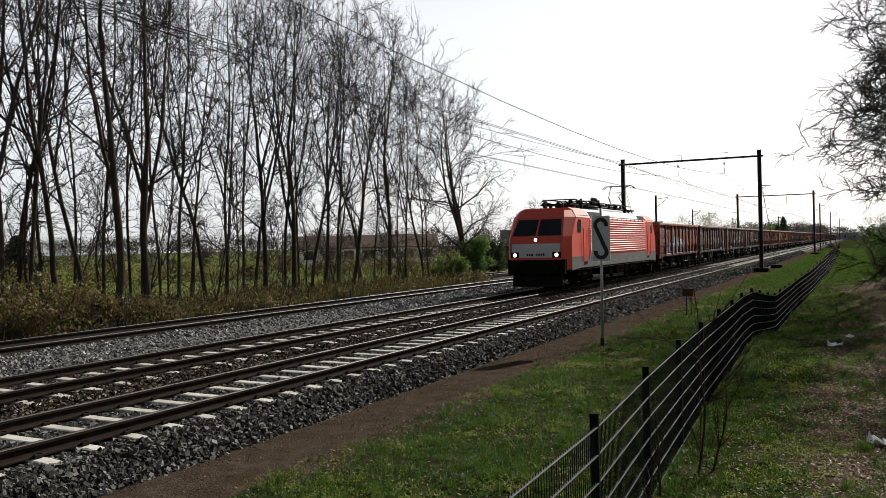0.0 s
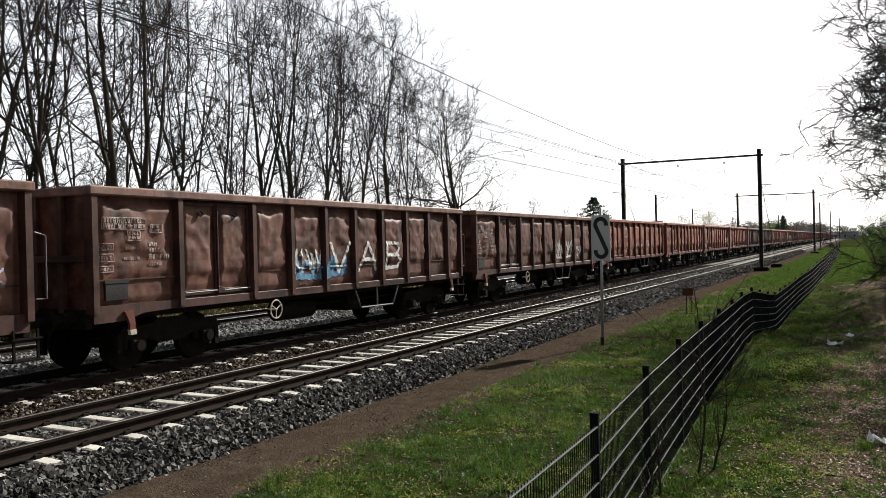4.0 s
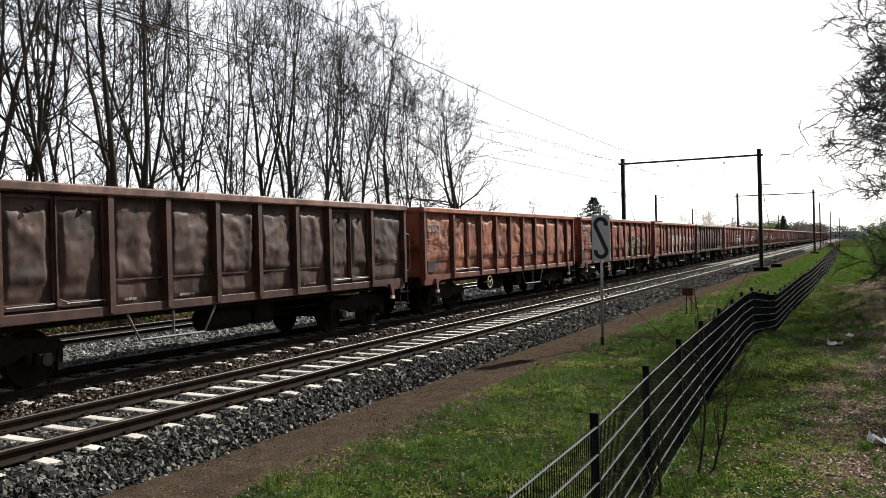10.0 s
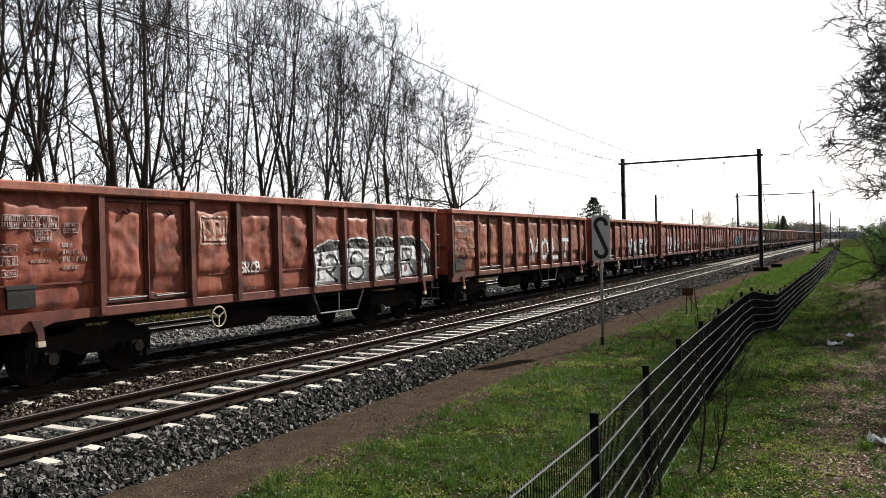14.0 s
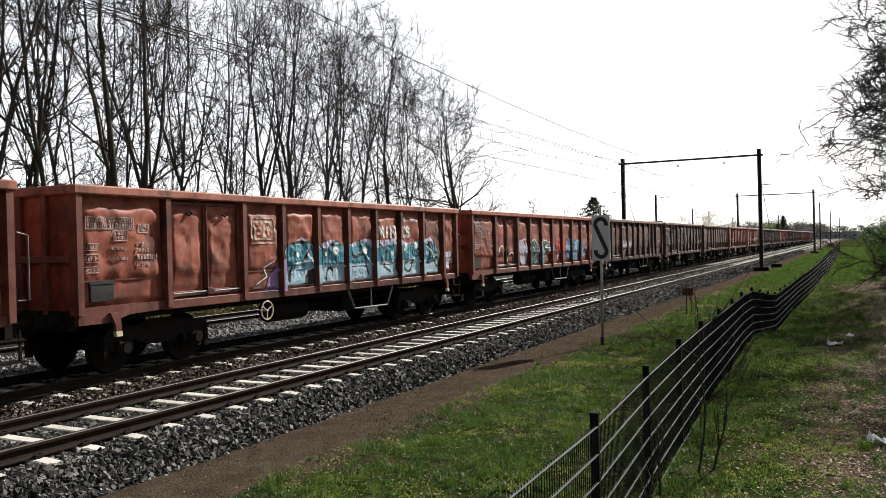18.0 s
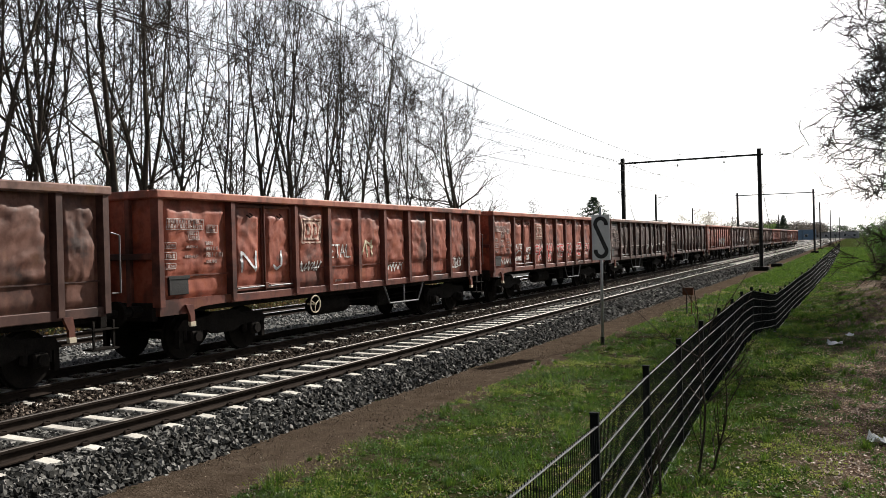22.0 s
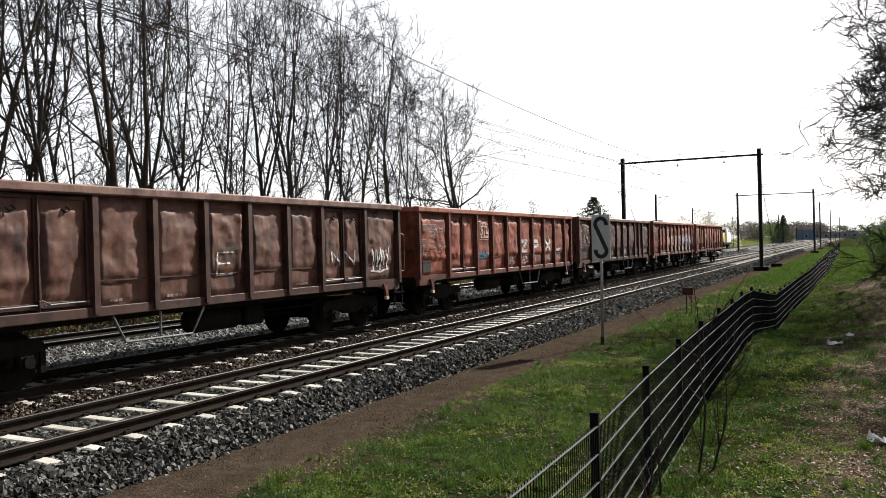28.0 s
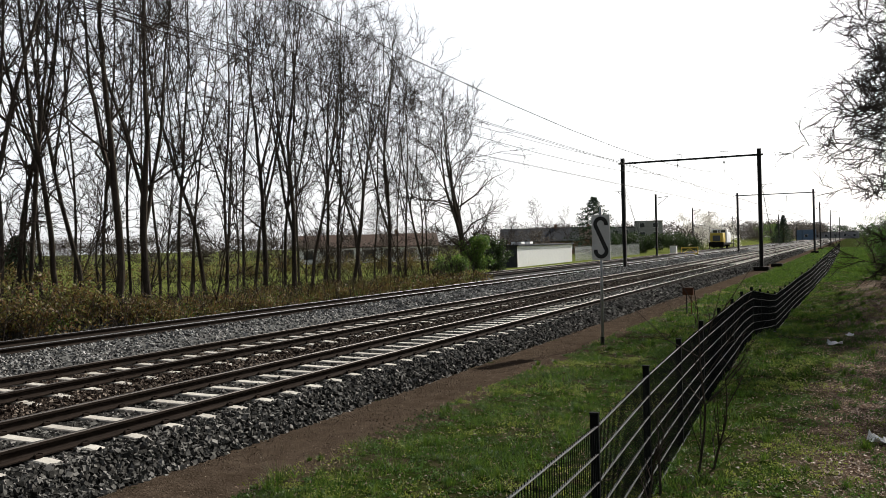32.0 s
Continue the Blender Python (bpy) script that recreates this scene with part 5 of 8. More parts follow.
    for y in (0.85, 13.85):
        b = Build().prism([(y - 0.13, 1.12), (y + 0.06, 1.12), (y + 0.1, 0.92), (y + 0.1, 0.76), (y - 0.02, 0.76), (y - 0.02, 0.9)], 0, 1.3, 1.36)
        hook = part("rope_hook", b, FRAME["red"], w, "rusty towing bracket")
        part("hook_tip", Build().prism([(y - 0.03, 0.79), (y + 0.11, 0.79), (y + 0.12, 0.7), (y - 0.01, 0.7)], 0, 1.296, 1.366), MAT["cream"], hook, "worn cream-painted hook tip")
    st = Build()
    ya = 4.6 if len(doors) > 1 and not plain else 8.3
    yt = 6.9 if len(doors) > 1 else 5.6
    for pts in ([(1.28, ya, 1.05), (1.3, ya + 0.25, 0.58), (1.3, ya + 1.9, 0.56), (1.28, ya + 2.25, 1.05)], [(1.28, ya + 1.1, 1.05), (1.28, ya + 1.1, 0.58)]):
        st.tube(pts, 0.025, 6)
    part("step_rail", st, MAT["plate"], w, "grey bent-tube step rail")
    part("air_tank", Build().tube([(0.75, yt, 0.72), (0.75, yt + 0.1, 0.72), (0.75, yt + 1.4, 0.72), (0.75, yt + 1.5, 0.72)], [0.1, 0.24, 0.24, 0.1], 14), MAT["black_gear"], w)
    part("brake_gear", Build().box(-0.5, 0.9, 8.6, 9.2, 0.5, 0.95, c=0.04).tube([(0.7, 3.4, 0.75), (0.7, 11.4, 0.75)], 0.025, 5).tube([(0.3, 3.4, 0.6), (0.3, 11.4, 0.6)], 0.025, 5), MAT["black_gear"], w)
    hr = Build().tube([(1.3, BODY + 0.02, 1.45), (1.32, BODY + 0.2, 1.45), (1.32, BODY + 0.2, 2.45), (1.3, BODY + 0.02, 2.5)], 0.016, 6)
    part("handrail", hr, MAT["plate"], w, "bent steel shunter's handrail")
    hr2 = Build().tube([(-0.7, -0.02, 1.3), (-0.72, -0.12, 1.4), (-0.8, -0.12, 2.3), (-0.85, -0.02, 2.35)], 0.014, 6)
    part("handrail", hr2, MAT["plate"], w)
    stp = Build().box(1.1, 1.36, BODY - 0.45, BODY + 0.1, 0.5, 0.53).box(1.3, 1.33, BODY - 0.42, BODY - 0.38, 0.53, 1.0).box(1.3, 1.33, BODY, BODY + 0.04, 0.53, 1.0)
    stp.box(1.1, 1.36, BODY - 0.45, BODY + 0.1, 0.84, 0.86)
    part("shunter_step", stp, MAT["black_gear"], w)
    part("card_holder", Build().box(SHEET + 0.02, SHEET + 0.085, 0.36, 0.86, 1.32, 1.66, c=0.008).box(SHEET + 0.085, SHEET + 0.095, 0.34, 0.88, 1.62, 1.68), MAT["dark_steel"], w, "dark plate for way-bills")
    tagged(part("lettering", drape(stencil(TABLES, NUMBER_ROWS, 0.0, seed), bays, doors, seed), MAT["stencil"], w, "worn white stencilled markings"), kind="stuff")
    sm = Build()
    rnd = random.Random(seed + 5)
    for i in range(2, len(bays) - 2):
        if i in doors or i in plain or rnd.random() < 0.35:
            continue
        y = bays[i] + 0.35
        if i == 4:
            for q in range(5):
                for c in range(4):
                    sm.box(0, 0.004, y + 0.095 * c, y + 0.095 * (c + 1), 1.43 + q * 0.055, 1.43 + q * 0.055 + (0.012 if q in (0, 4) else 0.03))
            for q in (y - 0.012, y + 0.38):
                sm.box(0, 0.004, q, q + 0.012, 1.43, 1.662)
        for c in range(rnd.choice((3, 4, 5))):
            sm.box(0, 0.004, y + 0.1 * c, y + 0.1 * c + 0.085, 1.3, 1.35)
    tagged(part("marking", drape(sm, bays, doors, seed), MAT["stencil"], w), kind="stuff")
    if len(doors) == 1 and seed in (3, 4):
        wheel = [(1.32, 5.0 + 0.2 * math.cos(2 * math.pi * k / 16), 0.82 + 0.2 * math.sin(2 * math.pi * k / 16)) for k in range(17)]
        hw = Build().tube(wheel, 0.016, 6)
        for k in range(3):
            a = 2 * math.pi * k / 3 + 0.5
            hw.tube([(1.32, 5.0, 0.82), (1.32, 5.0 + 0.19 * math.cos(a), 0.82 + 0.19 * math.sin(a))], 0.012, 5)
        hw.tube([(1.1, 5.0, 0.82), (1.34, 5.0, 0.82)], 0.025, 6)
        part("brake_wheel", hw, MAT["cream"], w, "cream-painted brake handwheel")
    return w


# colour, rim, template, badge bay
CONSIST = ["red1", "brown0", "brown2", "brown3", "orange1", "orange2", "orange3", "orange1", "brown0", "dark0", "orange2", "red3",
           "red1", "dark0", "red2", "orange1", "red3", "red1", "red2", "red3", "red1", "brown4", "dark3", "brown1",
           "red2", "red1", "dark0", "dark0", "red1", "dark2", "olive0", "brown0", "red1", "mauve4", "red2", "orange3"]
TONE_WORDS = {"red": "worn red-brown", "orange": "faded orange-red", "brown": "rusty brown", "dark": "dark sooty brown", "mauve": "dull mauve-brown", "olive": "yellowed brown"}
BADGED = (1, 5, 7, 8, 13, 15, 18, 19, 20, 25, 26, 29, 33, 35)

TEMPLATES = [wagon_template(DOUBLE, (1, 7), 1), wagon_template(SINGLE, (1,), 2), wagon_template(SINGLE, (1,), 3), wagon_template(SINGLE, (1,), 4), wagon_template(DOUBLE, (1, 7), 5, (7,))]
WAGONS = []


def repaint(w, tone):
    kind = "red" if tone in ("red", "orange") else "brown"
    for o in w.children_recursive:
        base = o.name.split(".")[0]
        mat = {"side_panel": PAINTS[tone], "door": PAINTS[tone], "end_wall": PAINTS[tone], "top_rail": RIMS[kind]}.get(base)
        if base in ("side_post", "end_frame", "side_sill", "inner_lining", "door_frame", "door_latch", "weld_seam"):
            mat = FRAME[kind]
        if mat:
            o.material_slots[0].link = "OBJECT"
            o.material_slots[0].material = mat


taken = set()
for k, code in enumerate(CONSIST, 1):
    tone, t = code[:-1], int(code[-1])
    if t in taken:
        w = copy_thing(TEMPLATES[t], pose(CENTRE_B, 0, 0))
    else:
        taken.add(t)
        w = TEMPLATES[t]
    WAGONS.append((w, tone, t))
for k, (w, tone, t) in enumerate(WAGONS, 1):
    repaint(w, tone)
    w["label"] = f"{TONE_WORDS[tone]} open goods wagon with dented sides"


# ---------- locomotive ----------
MAT["loco_red"] = surface("loco_red_paint", [(0.3, (0.6, 0.07, 0.042)), (0.7, (0.69, 0.115, 0.075))], 1.5, rough=0.52, bump=0.04, spec=0.3)
MAT["loco_grey"] = surface("loco_grey_paint", [(0.3, (0.1, 0.1, 0.097)), (0.7, (0.17, 0.168, 0.162))], 2, rough=0.5, bump=0.05)
MAT["loco_roof"] = surface("loco_pale_roof", [(0.3, (0.42, 0.43, 0.44)), (0.7, (0.58, 0.59, 0.6))], 2, rough=0.6, bump=0.08)
MAT["loco_glass"] = surface("tinted_windscreen", [(0.3, (0.01, 0.013, 0.018)), (0.7, (0.016, 0.02, 0.026))], 1, rough=0.08, bump=0.0, spec=0.25)
MAT["loco_panel"] = surface("pale_front_panel", [(0.3, (0.5, 0.51, 0.53)), (0.7, (0.6, 0.61, 0.63))], 3, rough=0.4, bump=0.03)
MAT["loco_grille"] = surface("roof_grille_grey", [(0.3, (0.025, 0.026, 0.026)), (0.7, (0.06, 0.062, 0.06))], 6, rough=0.82, bump=0.2)
MAT["headlight"] = glow("headlight_glow", (1.0, 0.95, 0.82), 3.0)
LOCO = 19.58
CAB = ((0.95, 0.66, 1.2, 1.2), (1.52, 0.62, 1.22, 1.2), (2.12, 0.66, 1.24, 1.22), (2.42, 0.74, 1.24, 1.3), (3.3, 1.36, 1.12, 1.9), (3.62, 1.72, 1.0, 2.1))


def end_surface(b, lo, hi, mi):
    """A strip of the cab's nose and its two cheeks between two levels."""
    (z0, f0, w0, c0), (z1, f1, w1, c1) = CAB[lo], CAB[hi]
    x1 = 1.5 if hi < 5 else 1.28
    vs = [(-1.5, c0, z0), (-w0, f0, z0), (w0, f0, z0), (1.5, c0, z0), (-x1, c1, z1), (-w1, f1, z1), (w1, f1, z1), (x1, c1, z1)]
    b.add(vs, [(0, 1, 5, 4), (1, 2, 6, 5), (2, 3, 7, 6)], mi)


def pantograph(b, y, up, s=1):
    h = 4.05
    b.box(-0.75, 0.75, y - 0.5, y + 0.5, 3.92, 4.0, c=0.01)
    for x in (-0.6, 0.6):
        b.tube([(x, y - 0.45, 3.85), (x, y - 0.45, 4.02)], 0.05, 6).tube([(x, y + 0.45, 3.85), (x, y + 0.45, 4.02)], 0.05, 6)
    if up:
        for x in (-0.3, 0.3):
            b.tube([(x * 1.3, y, 4.02), (x, y + s * 1.35, 4.75)], 0.03, 6).tube([(x, y + s * 1.35, 4.75), (x * 1.6, y + s * 0.1, 5.45)], 0.02, 6)
        yh, zh = y + s * 0.1, 5.47
    else:
        for x in (-0.3, 0.3):
            b.tube([(x * 1.3, y, 4.02), (x, y + s * 1.5, 4.1)], 0.03, 6).tube([(x, y + s * 1.5, 4.12), (x * 1.6, y - s * 0.2, 4.2)], 0.02, 6)
        yh, zh = y - s * 0.2, 4.22
    for d in (-0.18, 0.18):
        b.tube([(-0.98, yh + d, zh - 0.18), (-0.78, yh + d, zh), (0.78, yh + d, zh), (0.98, yh + d, zh - 0.18)], 0.02, 6)
    b.box(-0.5, -0.46, yh - 0.18, yh + 0.18, zh - 0.05, zh - 0.02).box(0.46, 0.5, yh - 0.18, yh + 0.18, zh - 0.05, zh - 0.02)


def locomotive():
    lo = tagged(new("electric_locomotive"), "red and grey electric locomotive with lit headlights hauling the goods train", "locomotive")
    back = Matrix.Translation((0, LOCO, 0)) @ Matrix.Rotation(math.pi, 4, "Z")
    y0, y1 = 1.2, LOCO - 1.2
    for end in range(2):
        m = Matrix() if end == 0 else back
        def put(name, b, mats, label="", parent=lo, smooth=False):
            b.v = [tuple(m @ Vector(q)) for q in b.v]
            return part(name, b, mats, parent, label, smooth)
        b = Build()
        for i in range(5):
            end_surface(b, i, i + 1, 0)
        b.add([(-1.28, 2.1, 3.62), (1.28, 2.1, 3.62), (1.0, 1.72, 3.62), (-1.0, 1.72, 3.62)], [(0, 1, 2, 3)], 0)
        weld(put("cab_front", b, [MAT["loco_red"]], "red sloping cab front"))
        g = Build()
        (z0, f0, w0, _), (z1, f1, w1, _) = CAB[3], CAB[4]
        def on(u, v, d=0.008):
            z = z0 + (z1 - z0) * v
            return (u * (w0 + (w1 - w0) * v), f0 + (f1 - f0) * v - d, z + d * 0.6)
        for a, c in ((-0.93, -0.04), (0.04, 0.93)):
            g.add([on(a, 0.06), on(c, 0.06), on(c * 0.97, 0.9), on(a * 0.97, 0.9), on(a, 0.06, -0.02), on(c, 0.06, -0.02), on(c * 0.97, 0.9, -0.02), on(a * 0.97, 0.9, -0.02)],
                  [(0, 1, 2, 3), (0, 4, 5, 1), (1, 5, 6, 2), (2, 6, 7, 3), (3, 7, 4, 0)])
        put("windscreen", g, MAT["loco_glass"], "dark split windscreen")
        wp = Build()
        for x in (-0.45, 0.5):
            wp.tube([on(x, 0.02, 0.03), on(x * 0.3 + 0.1, 0.45, 0.03)], 0.012, 5)
        put("wipers", wp, MAT["black_gear"])
        pn = Build()
        pn.add([(-1.1, 0.605, 1.5), (1.1, 0.605, 1.5), (1.14, 0.645, 2.12), (-1.14, 0.645, 2.12), (-1.1, 0.63, 1.5), (1.1, 0.63, 1.5), (1.14, 0.67, 2.12), (-1.14, 0.67, 2.12)],
               [(0, 1, 2, 3), (0, 4, 5, 1), (1, 5, 6, 2), (2, 6, 7, 3), (3, 7, 4, 0)])
        front = put("front_panel", pn, MAT["loco_panel"], "pale grey front panel")
        bars = Build()
        for k in range(8):
            if k != 3:
                bars.box(-0.42 + k * 0.11, -0.35 + k * 0.11, 0.596, 0.604, 1.58, 1.68)
        put("number_bars", bars, MAT["black_gear"], "dark bars in place of the running number", front)
        for x in (-0.98, 0.98):
            bx = put("headlight", Build().box(x - 0.2, x + 0.2, 0.585, 0.62, 1.5, 1.75, c=0.01), MAT["black_gear"], "dark headlight housing")
            put("lens", Build().tube([(x, 0.57, 1.62), (x, 0.6, 1.62)], 0.085, 16), MAT["headlight"] if end == 0 else MAT["loco_panel"], "round white lamp", bx)
        tl = put("headlight", Build().box(-0.12, 0.12, 0.66, 0.72, 2.2, 2.38, c=0.01), MAT["black_gear"])
        put("lens", Build().tube([(0, 0.645, 2.29), (0, 0.67, 2.29)], 0.075, 16), MAT["headlight"] if end == 0 else MAT["loco_panel"], "round white lamp", tl)
        put("buffer_beam", Build().box(-1.35, 1.35, 0.62, 0.95, 0.75, 1.42, c=0.03).prism([(0.66, 0.2), (0.8, 0.75), (1.0, 0.75), (0.9, 0.2)], 0, -1.15, 1.15), MAT["black_gear"], "black buffer beam and snow plough")
        for s in (-1, 1):
            pane = [(2.1, 2.58), (2.56, 2.58), (2.62, 2.64), (2.62, 3.12), (2.56, 3.18), (2.2, 3.18), (2.05, 3.0), (2.05, 2.63)]
            put("cab_window", Build().prism(pane, 0, min(s * 1.5, s * 1.512), max(s * 1.5, s * 1.512)), MAT["loco_glass"], "dark side window")
        # the red paint runs up over the cab's roof
        hood = Build()
        over = [(-1.512, 3.29), (-1.288, 3.628), (-1.052, 3.752), (1.052, 3.752), (1.288, 3.628), (1.512, 3.29)]
        hood.add([(x, (1.88 if abs(x) > 1.4 else 2.08 if abs(x) > 1.1 else 2.18), z) for x, z in over] + [(x, 3.95, z) for x, z in over], [(i, i + 1, i + 7, i + 6) for i in range(5)] + [tuple(range(6))])
        put("cab_roof", hood, MAT["loco_red"], "red roof of the cab")
        for s in (-1, 1):
            for yy in (2.82, 3.66):
                put("grab_rail", Build().tube([(s * 1.52, yy, 1.3), (s * 1.56, yy, 1.34), (s * 1.56, yy, 2.75), (s * 1.52, yy, 2.8)], 0.02, 6), MAT["loco_red"], "red grab rail")
            put("cab_door", Build().box(min(s * 1.5, s * 1.508), max(s * 1.5, s * 1.508), 2.9, 3.58, 1.25, 3.1, c=0.003), MAT["loco_red"])
            put("step", Build().box(s * 1.42 - 0.06, s * 1.42 + 0.06, 2.95, 3.5, 0.68, 0.71).box(s * 1.4 - 0.02, s * 1.4 + 0.02, 2.94, 2.97, 0.71, 1.1).box(s * 1.4 - 0.02, s * 1.4 + 0.02, 3.48, 3.51, 0.71, 1.1), MAT["black_gear"], "small black cab step")
            put("door_recess", Build().box(min(s * 1.5, s * 1.506), max(s * 1.5, s * 1.506), 3.0, 3.55, 1.1, 1.26), MAT["black_gear"])
    sides = Build()
    for s in (-1, 1):
        sides.add([(s * 1.5, 1.2, 1.5), (s * 1.5, 1.22, 2.12), (s * 1.5, 1.3, 2.42), (s * 1.5, 1.9, 3.3), (s * 1.5, LOCO - 1.9, 3.3), (s * 1.5, LOCO - 1.3, 2.42), (s * 1.5, LOCO - 1.22, 2.12), (s * 1.5, LOCO - 1.2, 1.5)], [(0, 1, 2, 3, 4, 5, 6, 7)])
    body = part("body_side", sides, MAT["loco_red"], lo, "bright red body side")
    sk = Build()
    for s in (-1, 1):
        sk.add([(s * 1.502, 1.2, 1.5), (s * 1.502, 1.2, 0.9), (s * 1.502, 2.6, 0.98), (s * 1.502, LOCO - 2.6, 0.98), (s * 1.502, LOCO - 1.2, 0.9), (s * 1.502, LOCO - 1.2, 1.5)], [(0, 1, 2, 3, 4, 5)])
        sk.add([(s * 1.502, 1.2, 0.9), (s * 1.3, 1.2, 0.9), (s * 1.3, LOCO - 1.2, 0.9), (s * 1.502, LOCO - 1.2, 0.9)], [(0, 1, 2, 3)])
    part("skirt", sk, MAT["loco_grey"], lo, "dusty grey lower body band")
    part("inner_body", Build().box(-1.46, 1.46, 2.0, LOCO - 2.0, 1.0, 3.4), MAT["loco_grey"], lo)
    for s in (-1, 1):
        for k in range(14):
            z = 1.6 + k * 0.118
            y2, y3 = 4.05, LOCO - 4.05
            part("louvre", Build().add([(s * 1.5, y2, z + 0.085), (s * 1.545, y2, z + 0.05), (s * 1.545, y2, z + 0.03), (s * 1.5, y2, z), (s * 1.5, y3, z + 0.085), (s * 1.545, y3, z + 0.05), (s * 1.545, y3, z + 0.03), (s * 1.5, y3, z)],
                                       [(0, 1, 5, 4), (1, 2, 6, 5), (2, 3, 7, 6), (0, 3, 2, 1), (4, 5, 6, 7)]), MAT["loco_red"], lo)
    rf = Build()
    prof = [(-1.5, 3.3), (-1.28, 3.62), (-1.05, 3.74), (1.05, 3.74), (1.28, 3.62), (1.5, 3.3)]
    ring0 = [(x, (1.9 if abs(x) > 1.4 else 2.1 if abs(x) > 1.1 else 2.2), z) for x, z in prof]
    ring1 = [(x, LOCO - y, z) for x, y, z in ring0]
    rf.add(ring0 + ring1, [(i, i + 1, i + 7, i + 6) for i in range(5)] + [tuple(range(6)), tuple(range(6, 12))[::-1]])
    roof = part("roof", rf, MAT["loco_roof"], lo, "pale grey roof with dark grilles")
    for s in (-1, 1):
        for ya, yb in ((4.25, 5.25), (5.32, 6.4), (14.2, 15.0), (15.06, 15.9)):
            k = 0.012
            part("roof_grille", Build().add([(s * (1.47 + k), ya, 3.36), (s * (1.47 + k), yb, 3.36), (s * (1.3 + k), yb, 3.6), (s * (1.3 + k), ya, 3.6), (s * 1.46, ya, 3.35), (s * 1.46, yb, 3.35), (s * 1.28, yb, 3.6), (s * 1.28, ya, 3.6)],
                                            [(0, 1, 2, 3), (0, 4, 5, 1), (1, 5, 6, 2), (2, 6, 7, 3), (3, 7, 4, 0)]), MAT["loco_grille"], roof)
    for i in range(13):
        y = 4.2 + i * 0.98
        sh = Build()
        for s in (-1, 1):
            sh.box(min(s * 1.3, s * 1.53), max(s * 1.3, s * 1.53), y - 0.012, y + 0.012, 3.26, 3.33)
        part("roof_clip", sh, MAT["black_gear"], roof)
    part("roof_box", Build().box(-0.95, 0.95, 7.5, 12.6, 3.74, 3.86, c=0.03), MAT["loco_roof"], lo)
    for y, up, s in ((4.0, False, -1), (6.9, False, 1), (12.4, False, -1), (15.6, True, -1)):
        b = Build()
        pantograph(b, y, up, s)
        part("pantograph", b, MAT["black_gear"], lo, "raised current collector" if up else "folded current collector")
    ins = Build()
    for k in range(16):
        y = 3.2 + k * 0.85
        for x in (-0.4, 0.45):
            ins.tube([(x, y, 3.74), (x, y, 3.82), (x, y, 3.9), (x, y, 4.0)], [0.05, 0.08, 0.06, 0.04], 7)
    ins.tube([(-0.4, 3.2, 4.02), (-0.4, 16, 4.02)], 0.02, 5).tube([(0.45, 3.2, 4.02), (0.45, 16, 4.02)], 0.02, 5)
    part("roof_line", ins, MAT["dark_steel"], lo, "roof insulators and cables")
    for k, y in enumerate((8.3, 9.6, 10.6, 11.4)):
        part("equipment_box", Build().box(-1.2, 1.25 + 0.05 * (k % 2), y, y + 0.8, 0.45, 1.0, c=0.04), MAT["black_gear"], lo)
    # roof gear: ribbed insulators, breakers and cable boxes
    rib = Build()
    for q in range(5):
        rib.tube([(0, 0, q * 0.09), (0, 0, q * 0.09 + 0.05)], 0.11, 10).tube([(0, 0, q * 0.09 + 0.05), (0, 0, q * 0.09 + 0.09)], 0.06, 8)
    ri = part("insulator", rib, MAT["black_gear"], lo, "dark ribbed roof insulator")
    first = True
    for q in range(22):
        m = pose((-0.55, 0.5, 0.1)[q % 3], 3.6 + q * 0.58 + 0.2 * (q % 2), 3.74)
        if first:
            ri.matrix_basis, first = m, False
        else:
            share(ri, lo, m)["label"] = ri["label"]
    for q, (y, w, h) in enumerate(((4.9, 0.5, 0.3), (6.6, 0.8, 0.42), (8.9, 0.4, 0.34), (9.8, 0.9, 0.46), (11.6, 0.5, 0.3), (13.2, 0.7, 0.36), (14.8, 0.4, 0.28))):
        part("roof_gear", Build().box(-0.5, 0.45, y, y + w, 3.72, 3.74 + h, c=0.04).tube([(0.2, y + w / 2, 3.74 + h), (0.2, y + w / 2, 3.95 + h)], 0.07, 8), MAT["black_gear"], lo, "black switchgear on the roof")
    part("roof_cable", Build().tube([(0.5, 3.4, 4.2), (0.5, 8.0, 4.24), (0.5, 12.0, 4.2), (0.5, 16.0, 4.22)], 0.025, 5).tube([(-0.55, 3.4, 4.2), (-0.55, 9.0, 4.25), (-0.55, 16.0, 4.2)], 0.025, 5), MAT["black_gear"], lo, "high-voltage roof line")
    part("underframe", Build().box(-1.25, 1.25, 1.0, LOCO - 1.0, 0.85, 1.1), MAT["black_gear"], lo)
    for y in (4.6, LOCO - 4.6):
        add_bogie(lo, y)
    add_buffers(lo, 0.0, False)
    add_buffers(lo, LOCO, True)
    for i in range(12):
        part("side_label", Build().box(1.506, 1.51, 9.3 + i * 0.17, 9.3 + i * 0.17 + (0.1 if i in (2, 3, 4, 6, 7, 8, 10) else 0.07), 1.42, 1.58 if i in (2, 3, 4, 6, 7, 8, 10) else 1.52), MAT["stencil"], lo)
    for i in range(7):
        part("side_label", Build().box(1.506, 1.51, 5.2 + i * 1.6, 5.5 + i * 1.6 + 0.1 * (i % 3), 1.16, 1.2), MAT["stencil"], lo)
    return lo


ENGINE = locomotive()


